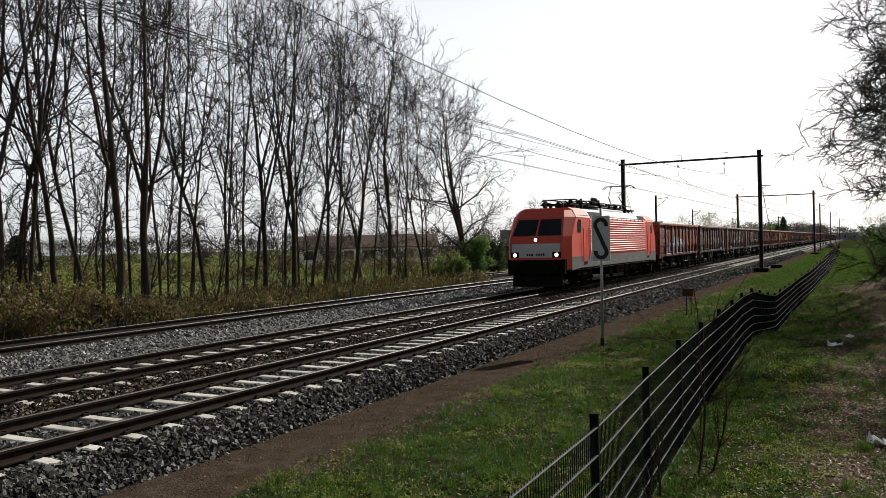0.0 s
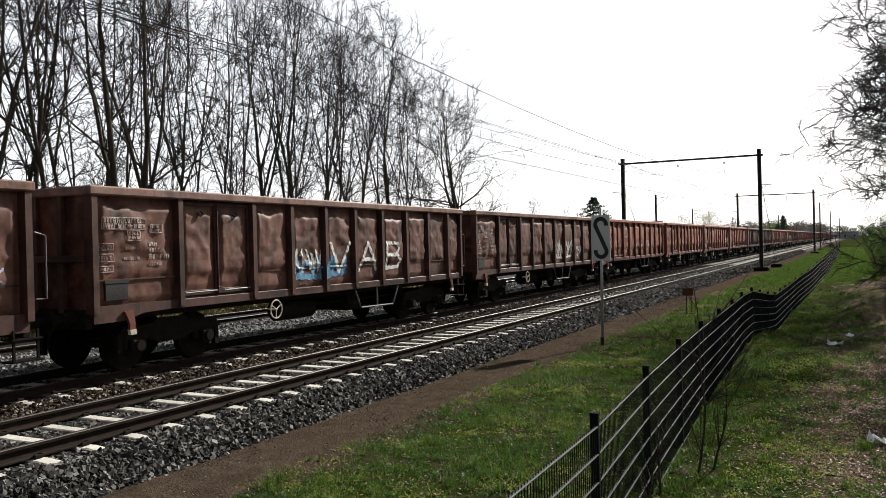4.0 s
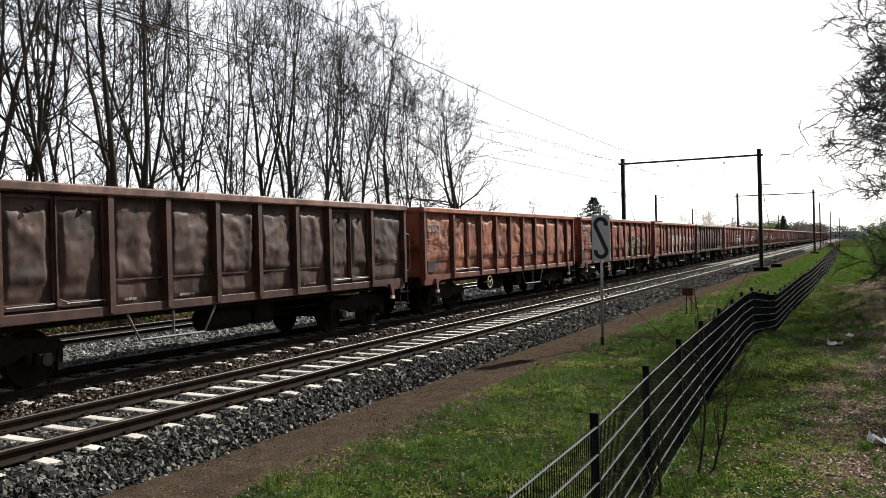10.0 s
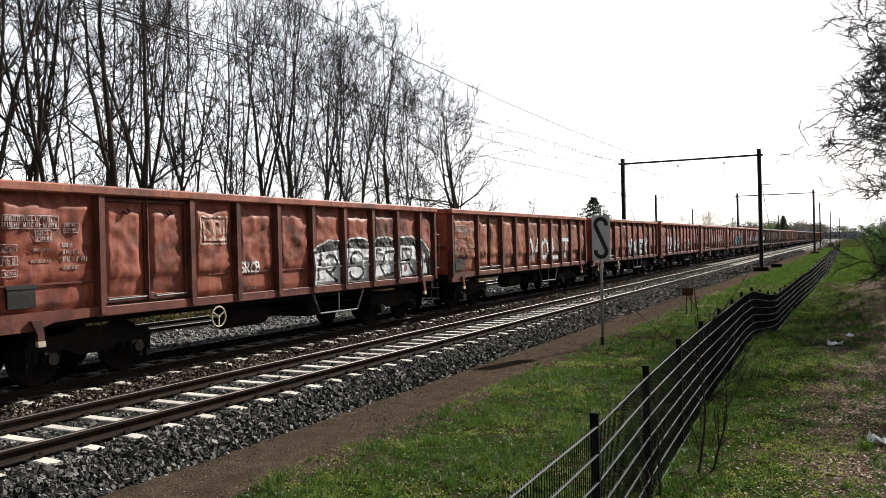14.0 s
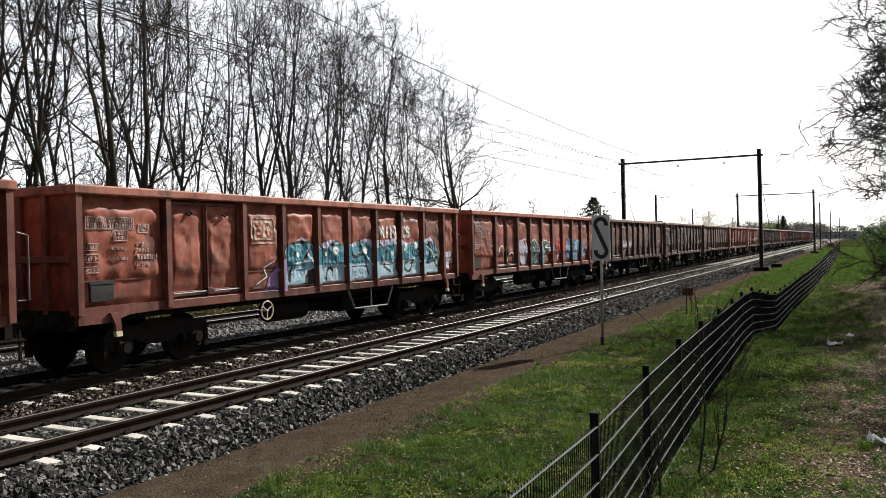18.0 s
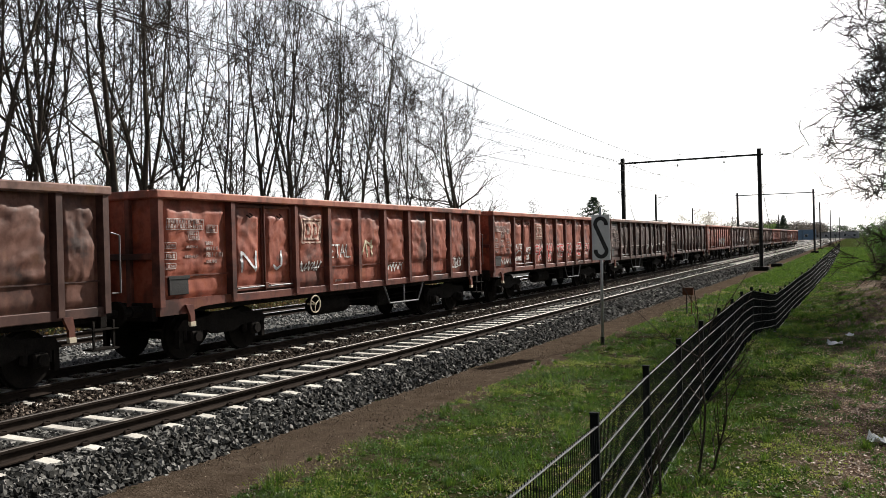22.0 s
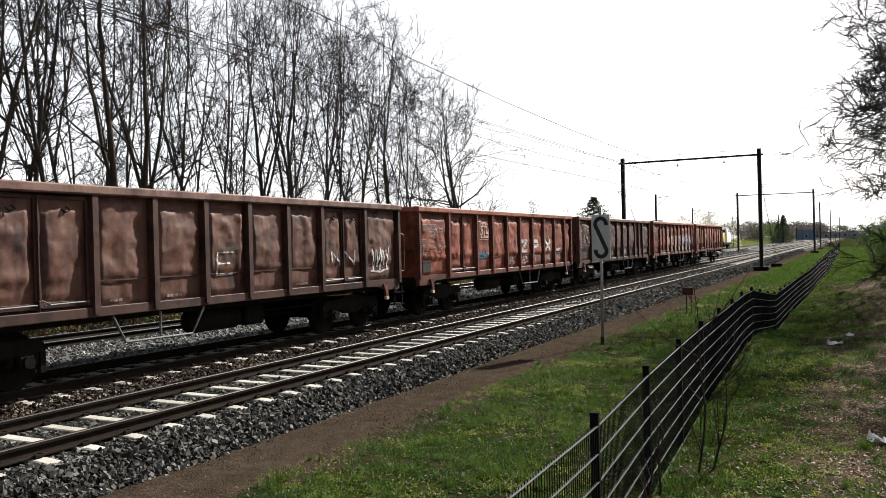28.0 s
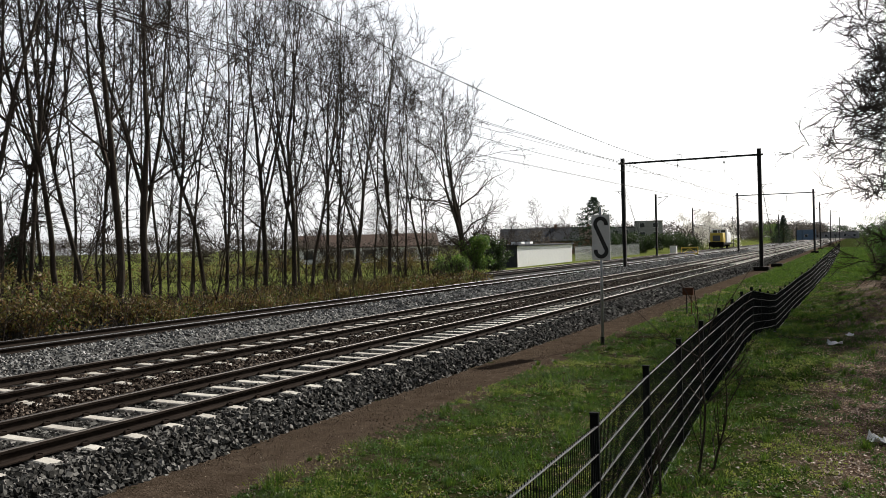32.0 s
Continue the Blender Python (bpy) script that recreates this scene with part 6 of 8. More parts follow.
# ---------- behind the line ----------
MAT["rust_box"] = surface("rusty_sheet", [(0.3, (0.05, 0.025, 0.016)), (0.7, (0.13, 0.06, 0.035))], 9, rough=0.8, bump=0.3)
MAT["white_clad"] = surface("white_cladding", [(0.3, (0.74, 0.75, 0.75)), (0.7, (0.84, 0.84, 0.84))], 3, rough=0.6, bump=0.1)
MAT["dark_roof"] = surface("dark_roof_tiles", [(0.3, (0.035, 0.038, 0.045)), (0.7, (0.075, 0.078, 0.085))], 3, rough=0.8, bump=0.3)
MAT["brown_roof"] = surface("brown_roof_tiles", [(0.3, (0.07, 0.05, 0.042)), (0.7, (0.13, 0.095, 0.08))], 3, rough=0.85, bump=0.3)
MAT["brick"] = surface("brown_brick", [(0.3, (0.15, 0.085, 0.06)), (0.7, (0.27, 0.17, 0.125))], 5, rough=0.9, bump=0.3)
MAT["grey_wall"] = surface("grey_render", [(0.3, (0.24, 0.24, 0.25)), (0.7, (0.34, 0.34, 0.35))], 2, rough=0.8, bump=0.1)
MAT["blue_clad"] = surface("blue_cladding", [(0.3, (0.09, 0.15, 0.24)), (0.7, (0.14, 0.21, 0.31))], 2, rough=0.6, bump=0.1)
MAT["window"] = surface("window_glass", [(0.3, (0.03, 0.035, 0.04)), (0.7, (0.06, 0.065, 0.07))], 1, rough=0.1, bump=0.0, spec=0.5)
MAT["far_twig"] = leafy("far_twigs", [(0.2, (0.045, 0.037, 0.032)), (0.8, (0.1, 0.085, 0.07))])


def house(label, x, y, w, d, eave, ridge, turn, wall, roof, windows, category="house"):
    """Walls, a gabled or flat roof, and windows with frames on the side that faces the line."""
    h = tagged(new("house" if category == "house" else "building"), label, category)
    h.matrix_basis = pose(x, y, -0.6, 0, 0, turn)
    part("wall", Build().box(-w / 2, w / 2, -d / 2, d / 2, 0, eave), wall, h)
    o = 0.3
    if ridge > eave + 0.3:
        r = Build().prism([(-d / 2 - o, eave - 0.1), (0, ridge), (d / 2 + o, eave - 0.1), (d / 2 + o, eave + 0.08), (0, ridge + 0.2), (-d / 2 - o, eave + 0.08)], 0, -w / 2 - o, w / 2 + o)
        r.prism([(-d / 2 + 0.02, eave), (d / 2 - 0.02, eave), (0, ridge)], 0, -w / 2 + 0.02, w / 2 - 0.02)
        rf = part("roof", r, roof, h)
        part("chimney", Build().box(w * 0.2, w * 0.2 + 0.6, -0.3, 0.3, ridge - 0.4, ridge + 0.9, c=0.03), MAT["brick"], rf)
    else:
        part("roof", Build().box(-w / 2 - 0.15, w / 2 + 0.15, -d / 2 - 0.15, d / 2 + 0.15, eave, eave + 0.3, c=0.03), roof, h)
    cols, rows_n = windows
    for r_ in range(rows_n):
        for c_ in range(cols):
            cx = -w / 2 + w * (c_ + 0.5) / cols
            z = eave * (r_ + 0.35) / rows_n
            ww, hh = min(1.5, w / cols * 0.55), min(1.4, eave / rows_n * 0.5)
            wn_ = part("window", Build().box(cx - ww / 2 - 0.08, cx + ww / 2 + 0.08, -d / 2 - 0.05, -d / 2 - 0.004, z - 0.08, z + hh + 0.08), MAT["white_clad"], h)
            part("pane", Build().box(cx - ww / 2, cx + ww / 2, -d / 2 - 0.07, -d / 2 - 0.055, z, z + hh), MAT["window"], wn_)
    return h


def at_column(px, y):
    a = math.atan((px / 784.0 - 1) * math.tan(radians(55.823) / 2)) - radians(26.2965)
    return y * math.tan(a)


def white_shed():
    s = tagged(new("storage_shed"), "long low white corrugated shed with a dark flat roof", "shed")
    s.matrix_basis = pose(-31.6, 81.2, -0.5, 0, 0, 2.6)
    part("wall", Build().box(-5, 0, 0, 22, 0, 2.3), MAT["white_clad"], s)
    b = Build()
    for k in range(88):
        b.box(0.0, 0.015, 0.1 + k * 0.25, 0.2 + k * 0.25, 0.12, 2.0)
    tagged(part("corrugation", b, MAT["white_clad"], s), kind="stuff")
    part("roof", Build().box(-5.2, 0.25, -0.2, 22.2, 2.3, 2.48, c=0.03), MAT["dark_roof"], s, "dark flat roof edge")
    part("end_cladding", Build().box(-5.05, 0.06, -0.06, -0.004, 0, 2.3), MAT["dark_roof"], s)
    for y in (4.0, 7.0):
        part("roof_light", Build().box(-2.0, -0.8, y, y + 1.2, 2.48, 2.75, c=0.04), MAT["white_clad"], s)


white_shed()


def palisade():
    f = tagged(new("palisade_fence"), "grey steel palisade fence beyond the side track", "fence")
    f.matrix_basis = pose(-32.6, 104.5, -0.5, 0, 0, 2.0)
    rail = Build().box(-0.03, 0.03, 0, 42, 0.4, 0.46)
    r0 = part("rail", rail, MAT["galvanised"], f)
    share(r0, f, pose(0, 0, 1.2))
    pale = Build().prism([(-0.03, 0.0), (0.03, 0.0), (0.03, 1.9), (0.0, 2.0), (-0.03, 1.9)], 0, 0.035, 0.055)
    p0 = part("pale", pale, MAT["galvanised"], f)
    for k in range(1, 168):
        share(p0, f, pose(0, k * 0.25, 0))


palisade()
house("dark-roofed bungalow behind the white shed", at_column(955, 170), 170, 16, 9, 2.9, 5.6, 20, MAT["brick"], MAT["dark_roof"], (4, 1))
house("brown-roofed house behind the hedge", at_column(1020, 190), 190, 13, 9, 3.2, 6.0, 20, MAT["brick"], MAT["brown_roof"], (3, 1))
house("two-storey grey office building with a flat roof", at_column(1108, 262), 262, 16, 12, 6.6, 6.6, 15, MAT["grey_wall"], MAT["dark_roof"], (5, 2), "office")
house("taller grey stair tower beside the office building", at_column(1148, 260), 260, 8, 10, 8.2, 8.2, 15, MAT["grey_wall"], MAT["grey_wall"], (2, 3), "office")
house("brick house with a brown roof seen through the grove", -72, 118, 22, 10, 2.7, 4.6, 32, MAT["white_clad"], MAT["brown_roof"], (7, 1))
house("distant blue industrial hall with a pale sign", at_column(1427, 500), 500, 10, 14, 5.6, 5.6, 3, MAT["blue_clad"], MAT["blue_clad"], (1, 1), "hall")
house("distant low grey hall", at_column(1470, 620), 620, 34, 14, 4.5, 4.5, 3, MAT["grey_wall"], MAT["dark_roof"], (6, 1), "hall")


def conifer(x, y, h, w, seed):
    rng = np.random.default_rng(seed)
    t = tagged(new("conifer"), "dark green conifer standing behind the line", "tree")
    t.location = (x, y, -0.55)
    part("trunk", Build().tube([(0, 0, -0.2), (0, 0, h * 0.97)], [0.22, 0.03], 7), MAT["bark"], t)
    cs, rs = [], []
    b = Build()
    n = int(h * 9)
    for k in range(n):
        u = 0.06 + 0.92 * k / n
        r = w * (1 - u) ** 0.8 * rng.uniform(0.6, 1.1)
        a = k * 2.4
        e = (r * math.cos(a), r * math.sin(a), u * h - 0.12 * r)
        b.tube([(0, 0, u * h), e], [0.03, 0.01], 3, caps=False)
        for q in (0.45, 0.75, 1.0):
            cs.append((e[0] * q, e[1] * q, u * h - 0.12 * r * q))
            rs.append(0.3 + 0.12 * r)
    part("limbs", b, MAT["bark"], t)
    v, tr = leaf_cloud(rng, cs, rs, 34, 0.13, 0.6)
    tri_mesh("needles", v, tr, MAT["needle"], parent=t)


conifer(at_column(1052, 150), 150, 11.0, 7.6, 1)
conifer(at_column(1387, 290), 290, 9.6, 3.6, 2)
conifer(at_column(1376, 300), 300, 7.0, 3.0, 3)
conifer(at_column(28, 52), 52, 4.6, 2.4, 4)

for i, (px, y, h, w, mat) in enumerate(((1245, 192, 8.0, 7.0, "blossom"), (1268, 200, 7.4, 5.0, "blossom"), (1365, 300, 6.5, 6.0, "fresh"), (1215, 205, 5.5, 5.0, "far_twig"))):
    shrub("blossoming_tree" if mat == "blossom" else "tree", "small tree in white spring blossom behind the yard" if mat == "blossom" else "small tree in thin early leaf behind the yard", at_column(px, y), y, h, w, MAT[mat], 200 + i, 2600, 0.16)


def hedge_row(label, pts, h, w, mat, seed, n, size):
    rng = np.random.default_rng(seed)
    cs, rs = [], []
    for (x0, y0), (x1, y1) in zip(pts, pts[1:]):
        m = max(int(math.hypot(x1 - x0, y1 - y0) / (w * 0.5)), 2)
        for k in range(m):
            u = k / m
            for q in range(3):
                hh = h * rng.uniform(0.2, 0.95)
                cs.append((x0 + (x1 - x0) * u + rng.normal(0, w * 0.25), y0 + (y1 - y0) * u + rng.normal(0, w * 0.25), -0.5 + hh))
                rs.append(w * rng.uniform(0.35, 0.65))
    v, t = leaf_cloud(rng, cs, rs, n, size, 0.8)
    return tagged(tri_mesh("hedge", v, t, mat), label, "hedge", kind="stuff")


hedge_row("dark green hedge along the yard fence", [(at_column(1085, 150), 150), (at_column(1150, 160), 160), (at_column(1240, 175), 175)], 3.6, 2.4, MAT["hedge"], 1, 260, 0.14)
hedge_row("brown leafless hedgerow behind the meadow", [(-120, 40), (-85, 75), (-55, 95), (-38, 112)], 4.2, 3.0, MAT["far_twig"], 2, 260, 0.1)
hedge_row("mixed green scrub at the meadow's edge", [(-60, 25), (-48, 60), (-39, 78)], 1.6, 2.0, MAT["bramble"], 3, 160, 0.08)
hedge_row("distant bare woodland on the horizon", [(-420, 260), (-260, 330), (-150, 350), (-90, 380), (-50, 450), (-20, 640)], 10.0, 9.0, MAT["far_twig"], 4, 300, 0.3)
hedge_row("distant dark woodland beyond the line", [(-40, 760), (0, 720), (40, 640), (70, 420)], 9.0, 9.0, MAT["hedge"], 5, 90, 0.55)
hedge_row("green scrub along the bank by the footpath", [(3.0, 48), (3.6, 80), (5.0, 130), (8, 220)], 1.7, 1.8, MAT["clover"], 6, 70, 0.08)
hedge_row("bare scrub along the bank by the footpath", [(3.4, 30), (4.2, 80), (6.5, 130), (10, 260)], 4.5, 3.0, MAT["far_twig"], 7, 70, 0.09)


def yard_locomotive():
    """A yellow and pale shunting engine on the siding."""
    e = tagged(new("diesel_locomotive"), "yellow and pale grey shunting locomotive standing in the yard", "locomotive")
    e.matrix_basis = pose(-24.2, 168, 0, 0, 0, 1.0)
    part("bonnet", Build().box(-1.2, 1.2, 0.4, 4.6, 1.1, 3.1, c=0.12), MAT["yellow"], e, "yellow engine bonnet")
    cab = part("cab", Build().box(-1.45, 1.45, 4.6, 7.4, 1.1, 3.9, c=0.15), MAT["white_clad"], e, "pale grey driver's cab")
    part("rear_bonnet", Build().box(-1.2, 1.2, 7.4, 13.4, 1.1, 3.2, c=0.12), MAT["white_clad"], e)
    for x in (-0.75, 0.75):
        part("cab_window", Build().box(x - 0.4, x + 0.4, 4.57, 4.598, 3.15, 3.65), MAT["window"], cab)
    part("grille", Build().box(-0.7, 0.7, 0.37, 0.398, 1.5, 2.6), MAT["plate"], e)
    part("underframe", Build().box(-1.4, 1.4, 0.0, 14.0, 0.75, 1.1, c=0.04), MAT["black_gear"], e)
    part("buffer_beam", Build().box(-1.4, 1.4, -0.15, 0.0, 0.5, 1.35), MAT["black_gear"], e)
    part("exhaust", Build().tube([(0.3, 2.0, 3.1), (0.3, 2.0, 3.6)], 0.12, 10), MAT["black_gear"], e)
    part("handrail", Build().tube([(1.35, 0.1, 1.1), (1.35, 0.1, 2.0), (1.35, 4.5, 2.0)], 0.025, 5), MAT["yellow"], e)
    for y in (2.5, 11.3):
        add_bogie(e, y)


yard_locomotive()
railway_track(-24.2, "yard siding on which a shunting engine stands")
ballast_bed("ballast_bed_4", "grey gravel of the yard siding", [(-27.0, -0.55), (-26.0, -0.17), (-22.6, -0.17), (-21.4, -0.55)], MAT["ballast_pale"], 118, 700)


def barrier():
    b = tagged(new("barrier"), "yellow braced stop barrier at the end of the siding", "barrier")
    b.matrix_basis = pose(-24.0, 131, -0.45, 0, 0, 3)
    for x in (0.0, 2.4):
        part("post", Build().box(x - 0.07, x + 0.07, -0.07, 0.07, 0, 1.35, c=0.015), MAT["yellow"], b)
    for z in (0.15, 1.1):
        part("rail", Build().box(0.07, 2.33, -0.05, 0.05, z, z + 0.18, c=0.015), MAT["yellow"], b)
    part("brace", Build().tube([(0.1, 0, 0.3), (1.2, 0, 1.1)], 0.05, 6).tube([(2.3, 0, 0.3), (1.2, 0, 1.1)], 0.05, 6), MAT["yellow"], b)


barrier()
c_box = tagged(new("relay_cabinet"), "pale grey lineside relay cabinet by the barrier", "cabinet")
c_box.matrix_basis = pose(-25.4, 132, -0.45)
part("body", Build().box(-0.5, 0.5, -0.35, 0.35, 0.1, 1.5, c=0.02), MAT["white_clad"], c_box)
part("plinth", Build().box(-0.45, 0.45, -0.3, 0.3, -0.1, 0.1), MAT["grey_wall"], c_box)
part("lid", Build().box(-0.55, 0.55, -0.4, 0.4, 1.5, 1.56, c=0.01), MAT["grey_wall"], c_box)


def mast(x, y, h, label="single dark steel overhead line mast"):
    m = tagged(new("catenary_mast"), label, "mast", "single masts of the overhead line")
    m.location = (x, y, 0)
    part("pole", lattice_free_post(Build(), 0, 0, -0.4, h, 0.1, 0.13), MAT["dark_steel"], m)
    part("foundation", Build().box(-0.45, 0.45, -0.45, 0.45, -0.9, -0.3, c=0.05), MAT["black_gear"], m)
    part("bracket_arm", Build().tube([(0, 0, h - 0.5), (1.6, 0, h - 0.35)], 0.035, 5).tube([(0, 0, h - 1.6), (1.6, 0, h - 0.4)], 0.03, 5), MAT["dark_steel"], m)


for x, y, h in ((-23.6, 111.5, 8.1), (at_column(1227, 175), 175, 8.3), (at_column(1256, 200), 200, 8.4), (at_column(1298, 245), 245, 8.0), (at_column(1379, 250), 250, 8.2), (-6.0, 172, 8.4), (-5.7, 232, 8.4), (-5.2, 330, 8.4),
                (at_column(1410, 380), 380, 8.2), (at_column(1420, 440), 440, 8.2)):
    mast(x, y, h)


def stay(x, y, dx):
    """A mast stay: a dark anchor block and two wires."""
    s = tagged(new("stay_anchor"), "dark anchor block with two stay wires", "anchor")
    s.location = (x, y, 0)
    part("block", Build().box(-0.45, 0.45, -0.45, 0.45, -0.7, -0.2, c=0.06), MAT["black_gear"], s)
    part("stay_wire", Build().tube([(-0.1, 0, -0.2), (dx, -8.5, 6.8)], 0.014, 4), MAT["dark_steel"], s)
    part("stay_wire", Build().tube([(0.1, 0, -0.2), (dx, -8.4, 6.2)], 0.014, 4), MAT["dark_steel"], s)


stay(-6.2, 77.8, -0.35)
stay(-17.1, 77.5, -0.1)


def sapling(x, y, h, seed, n=9, label="thin leafless sapling growing beside the mesh fence"):
    rnd = random.Random(seed)
    t = tagged(new("sapling"), label, "sapling")
    t.location = (x, y, ground_z(x, y))
    b = Build()
    p = Vector((0, 0, -0.05))
    pts = [p.copy()]
    d = Vector((0.02, 0, 1))
    for k in range(8):
        d = (d + Vector((rnd.gauss(0, 0.1), rnd.gauss(0, 0.1), 0.08))).normalized()
        p = p + d * h / 8
        pts.append(p.copy())
    b.tube(pts, [0.016 * (1 - 0.75 * k / 8) for k in range(9)], 6)
    part("stem", b, MAT["bark"], t)
    tw = Build()
    for k in range(n):
        q = pts[rnd.randint(1, 7)]
        e = Vector((rnd.uniform(-1, 1), rnd.uniform(-1, 1), rnd.uniform(0.4, 1.2))).normalized()
        ln = h * rnd.uniform(0.2, 0.5)
        m1 = q + e * ln * 0.5 + Vector((0, 0, 0.03))
        tw.tube([q, m1, q + e * ln + Vector((0, 0, ln * 0.25))], [0.007, 0.005, 0.003], 4, caps=False)
        for j in range(3):
            e2 = (e + Vector((rnd.gauss(0, 0.6), rnd.gauss(0, 0.6), rnd.gauss(0.2, 0.4)))).normalized()
            tw.tube([m1, m1 + e2 * ln * 0.35], [0.004, 0.002], 3, caps=False)
    tagged(part("twig_spray", tw, MAT["twig"], t), kind="stuff")


sapling(-1.62, 9.5, 2.15, 1, 12)
sapling(-1.5, 9.75, 1.3, 2, 8)
sapling(-1.85, 8.6, 0.9, 3, 8)
sapling(-1.75, 7.6, 0.7, 4, 8)
mk = tagged(new("cable_marker"), "small rusty box on two thin posts in the verge", "marker")
mk.location = (-5.35, 30.15, ground_z(-5.35, 30.15))
part("box", Build().box(-0.17, 0.2, -0.05, 0.05, 0.66, 0.92, c=0.01), MAT["rust_box"], mk, "rusty sheet-metal box")
part("post", Build().box(-0.06, -0.02, -0.02, 0.02, -0.2, 0.66), MAT["dark_steel"], mk)
part("post", Build().box(0.1, 0.13, -0.015, 0.015, -0.2, 0.66), MAT["rust_box"], mk)
sapling(-3.2, 21.0, 0.9, 6, 5, "thin leafless sapling on the grassy verge")
sapling(-4.4, 26.0, 0.9, 7, 5, "thin leafless sapling on the grassy verge")


def scrap(x, y, seed, s=0.12):
    """A crumpled pale scrap of plastic."""
    rnd = random.Random(seed)
    b = Build()
    for j in range(5):
        for i in range(5):
            b.v.append(((i - 2) * s * 0.5 + rnd.gauss(0, s * 0.1), (j - 2) * s * 0.4 + rnd.gauss(0, s * 0.1), 0.02 + abs(rnd.gauss(0, s * 0.35))))
    for j in range(4):
        for i in range(4):
            b.f.append((j * 5 + i, j * 5 + i + 1, j * 5 + i + 6, j * 5 + i + 5))
            b.m.append(0)
    o = tagged(link("plastic_scrap", b, MAT["white_clad"]), "crumpled white plastic scrap lying on the ground", "litter")
    o.location = (x, y, ground_z(x, y))


scrap(-0.5, 21.6, 1, 0.16)
scrap(0.22, 11.7, 2, 0.12)
scrap(-0.2, 24.0, 3, 0.1)

# unseen woods added to close the place and block horizon light: on the bank behind the camera, and the grove's far end
hedge_row("unseen tall ivy-grown wood added on the bank to dim the sky light", [(13.0, -70), (12.5, -20), (12.5, 15), (14.0, 60), (18.0, 140)], 13.0, 5.0, MAT["hedge"], 8, 150, 0.3)
hedge_row("wooded end of the grove along the line", [(-27, -70), (-27, -30), (-28, 2)], 12.0, 5.0, MAT["far_twig"], 9, 110, 0.25)


# ---------- spray paint on the wagons ----------
LETTERS = {
    "A": [[(0, 0), (0.5, 1), (1, 0)], [(0.22, 0.38), (0.78, 0.38)]], "B": [[(0, 0), (0, 1), (0.7, 0.95), (0.8, 0.75), (0.6, 0.53), (0.05, 0.5)], [(0.6, 0.53), (0.95, 0.3), (0.75, 0.04), (0, 0)]],
    "D": [[(0, 0), (0, 1), (0.6, 0.92), (0.95, 0.5), (0.6, 0.06), (0, 0)]], "E": [[(0.9, 1), (0.05, 1), (0, 0.5), (0.05, 0), (0.9, 0)], [(0, 0.5), (0.7, 0.5)]],
    "F": [[(0.9, 1), (0, 1), (0, 0)], [(0, 0.52), (0.7, 0.52)]], "H": [[(0, 0), (0, 1)], [(1, 0), (1, 1)], [(0, 0.5), (1, 0.5)]], "I": [[(0.5, 0), (0.5, 1)]],
    "K": [[(0, 0), (0, 1)], [(0.9, 1), (0.05, 0.48), (0.95, 0)]], "L": [[(0.05, 1), (0, 0), (0.9, 0)]], "N": [[(0, 0), (0, 1), (0.95, 0), (0.95, 1)]],
    "O": [[(0.5, 1), (0.08, 0.75), (0.08, 0.25), (0.5, 0), (0.92, 0.25), (0.92, 0.75), (0.5, 1)]], "P": [[(0, 0), (0, 1), (0.75, 0.95), (0.85, 0.7), (0.7, 0.48), (0, 0.45)]],
    "R": [[(0, 0), (0, 1), (0.75, 0.93), (0.8, 0.68), (0.6, 0.5), (0, 0.48)], [(0.4, 0.48), (0.95, 0)]], "S": [[(0.9, 0.85), (0.5, 1), (0.1, 0.8), (0.3, 0.55), (0.8, 0.42), (0.9, 0.18), (0.5, 0), (0.05, 0.15)]],
    "T": [[(0, 1), (1, 1)], [(0.5, 1), (0.5, 0)]], "V": [[(0, 1), (0.5, 0), (1, 1)]], "W": [[(0, 1), (0.25, 0), (0.5, 0.7), (0.75, 0), (1, 1)]], "X": [[(0, 0), (1, 1)], [(0, 1), (1, 0)]],
    "Z": [[(0, 1), (0.95, 1), (0, 0), (0.95, 0)]], "|": [[(0.15, 0), (0.15, 0.95)], [(0.85, 0.05), (0.85, 1)]],
    "M": [[(0, 0), (0.08, 1), (0.5, 0.35), (0.92, 1), (1, 0)]], "2": [[(0.05, 0.8), (0.5, 1), (0.9, 0.75), (0.05, 0), (0.95, 0)]],
    "0": [[(0.5, 1), (0.1, 0.6), (0.2, 0.1), (0.6, 0), (0.9, 0.4), (0.8, 0.9), (0.5, 1)]], "5": [[(0.9, 1), (0.2, 1), (0.1, 0.55), (0.7, 0.55), (0.9, 0.25), (0.5, 0), (0.05, 0.1)]], "?": [[(0.05, 0.8), (0.5, 1), (0.9, 0.75), (0.5, 0.45), (0.5, 0.25)], [(0.5, 0.08), (0.5, 0)]],
    "C": [[(0.9, 0.85), (0.4, 1), (0.05, 0.5), (0.4, 0), (0.9, 0.15)]], "J": [[(0.7, 1), (0.7, 0.2), (0.4, 0), (0.05, 0.2)]], "U": [[(0, 1), (0.1, 0.2), (0.5, 0), (0.9, 0.2), (1, 1)]],
}


def seg_distance(px, pz, a, b):
    ax, az = a
    dx, dz = b[0] - ax, b[1] - az
    t = np.clip(((px - ax) * dx + (pz - az) * dz) / (dx * dx + dz * dz + 1e-9), 0, 1)
    return np.hypot(px - ax - t * dx, pz - az - t * dz)


def word(text, u0, u1, z0, z1, fill=0.8):
    """The strokes of a word whose letters share the stretch from u0 to u1 evenly."""
    out = []
    w = (u1 - u0) / len(text)
    for i, ch in enumerate(text):
        for stroke in LETTERS.get(ch, []):
            out.append([(u0 + w * (i + (1 - fill) / 2 + fill * a), z0 + (z1 - z0) * b) for a, b in stroke])
    return out


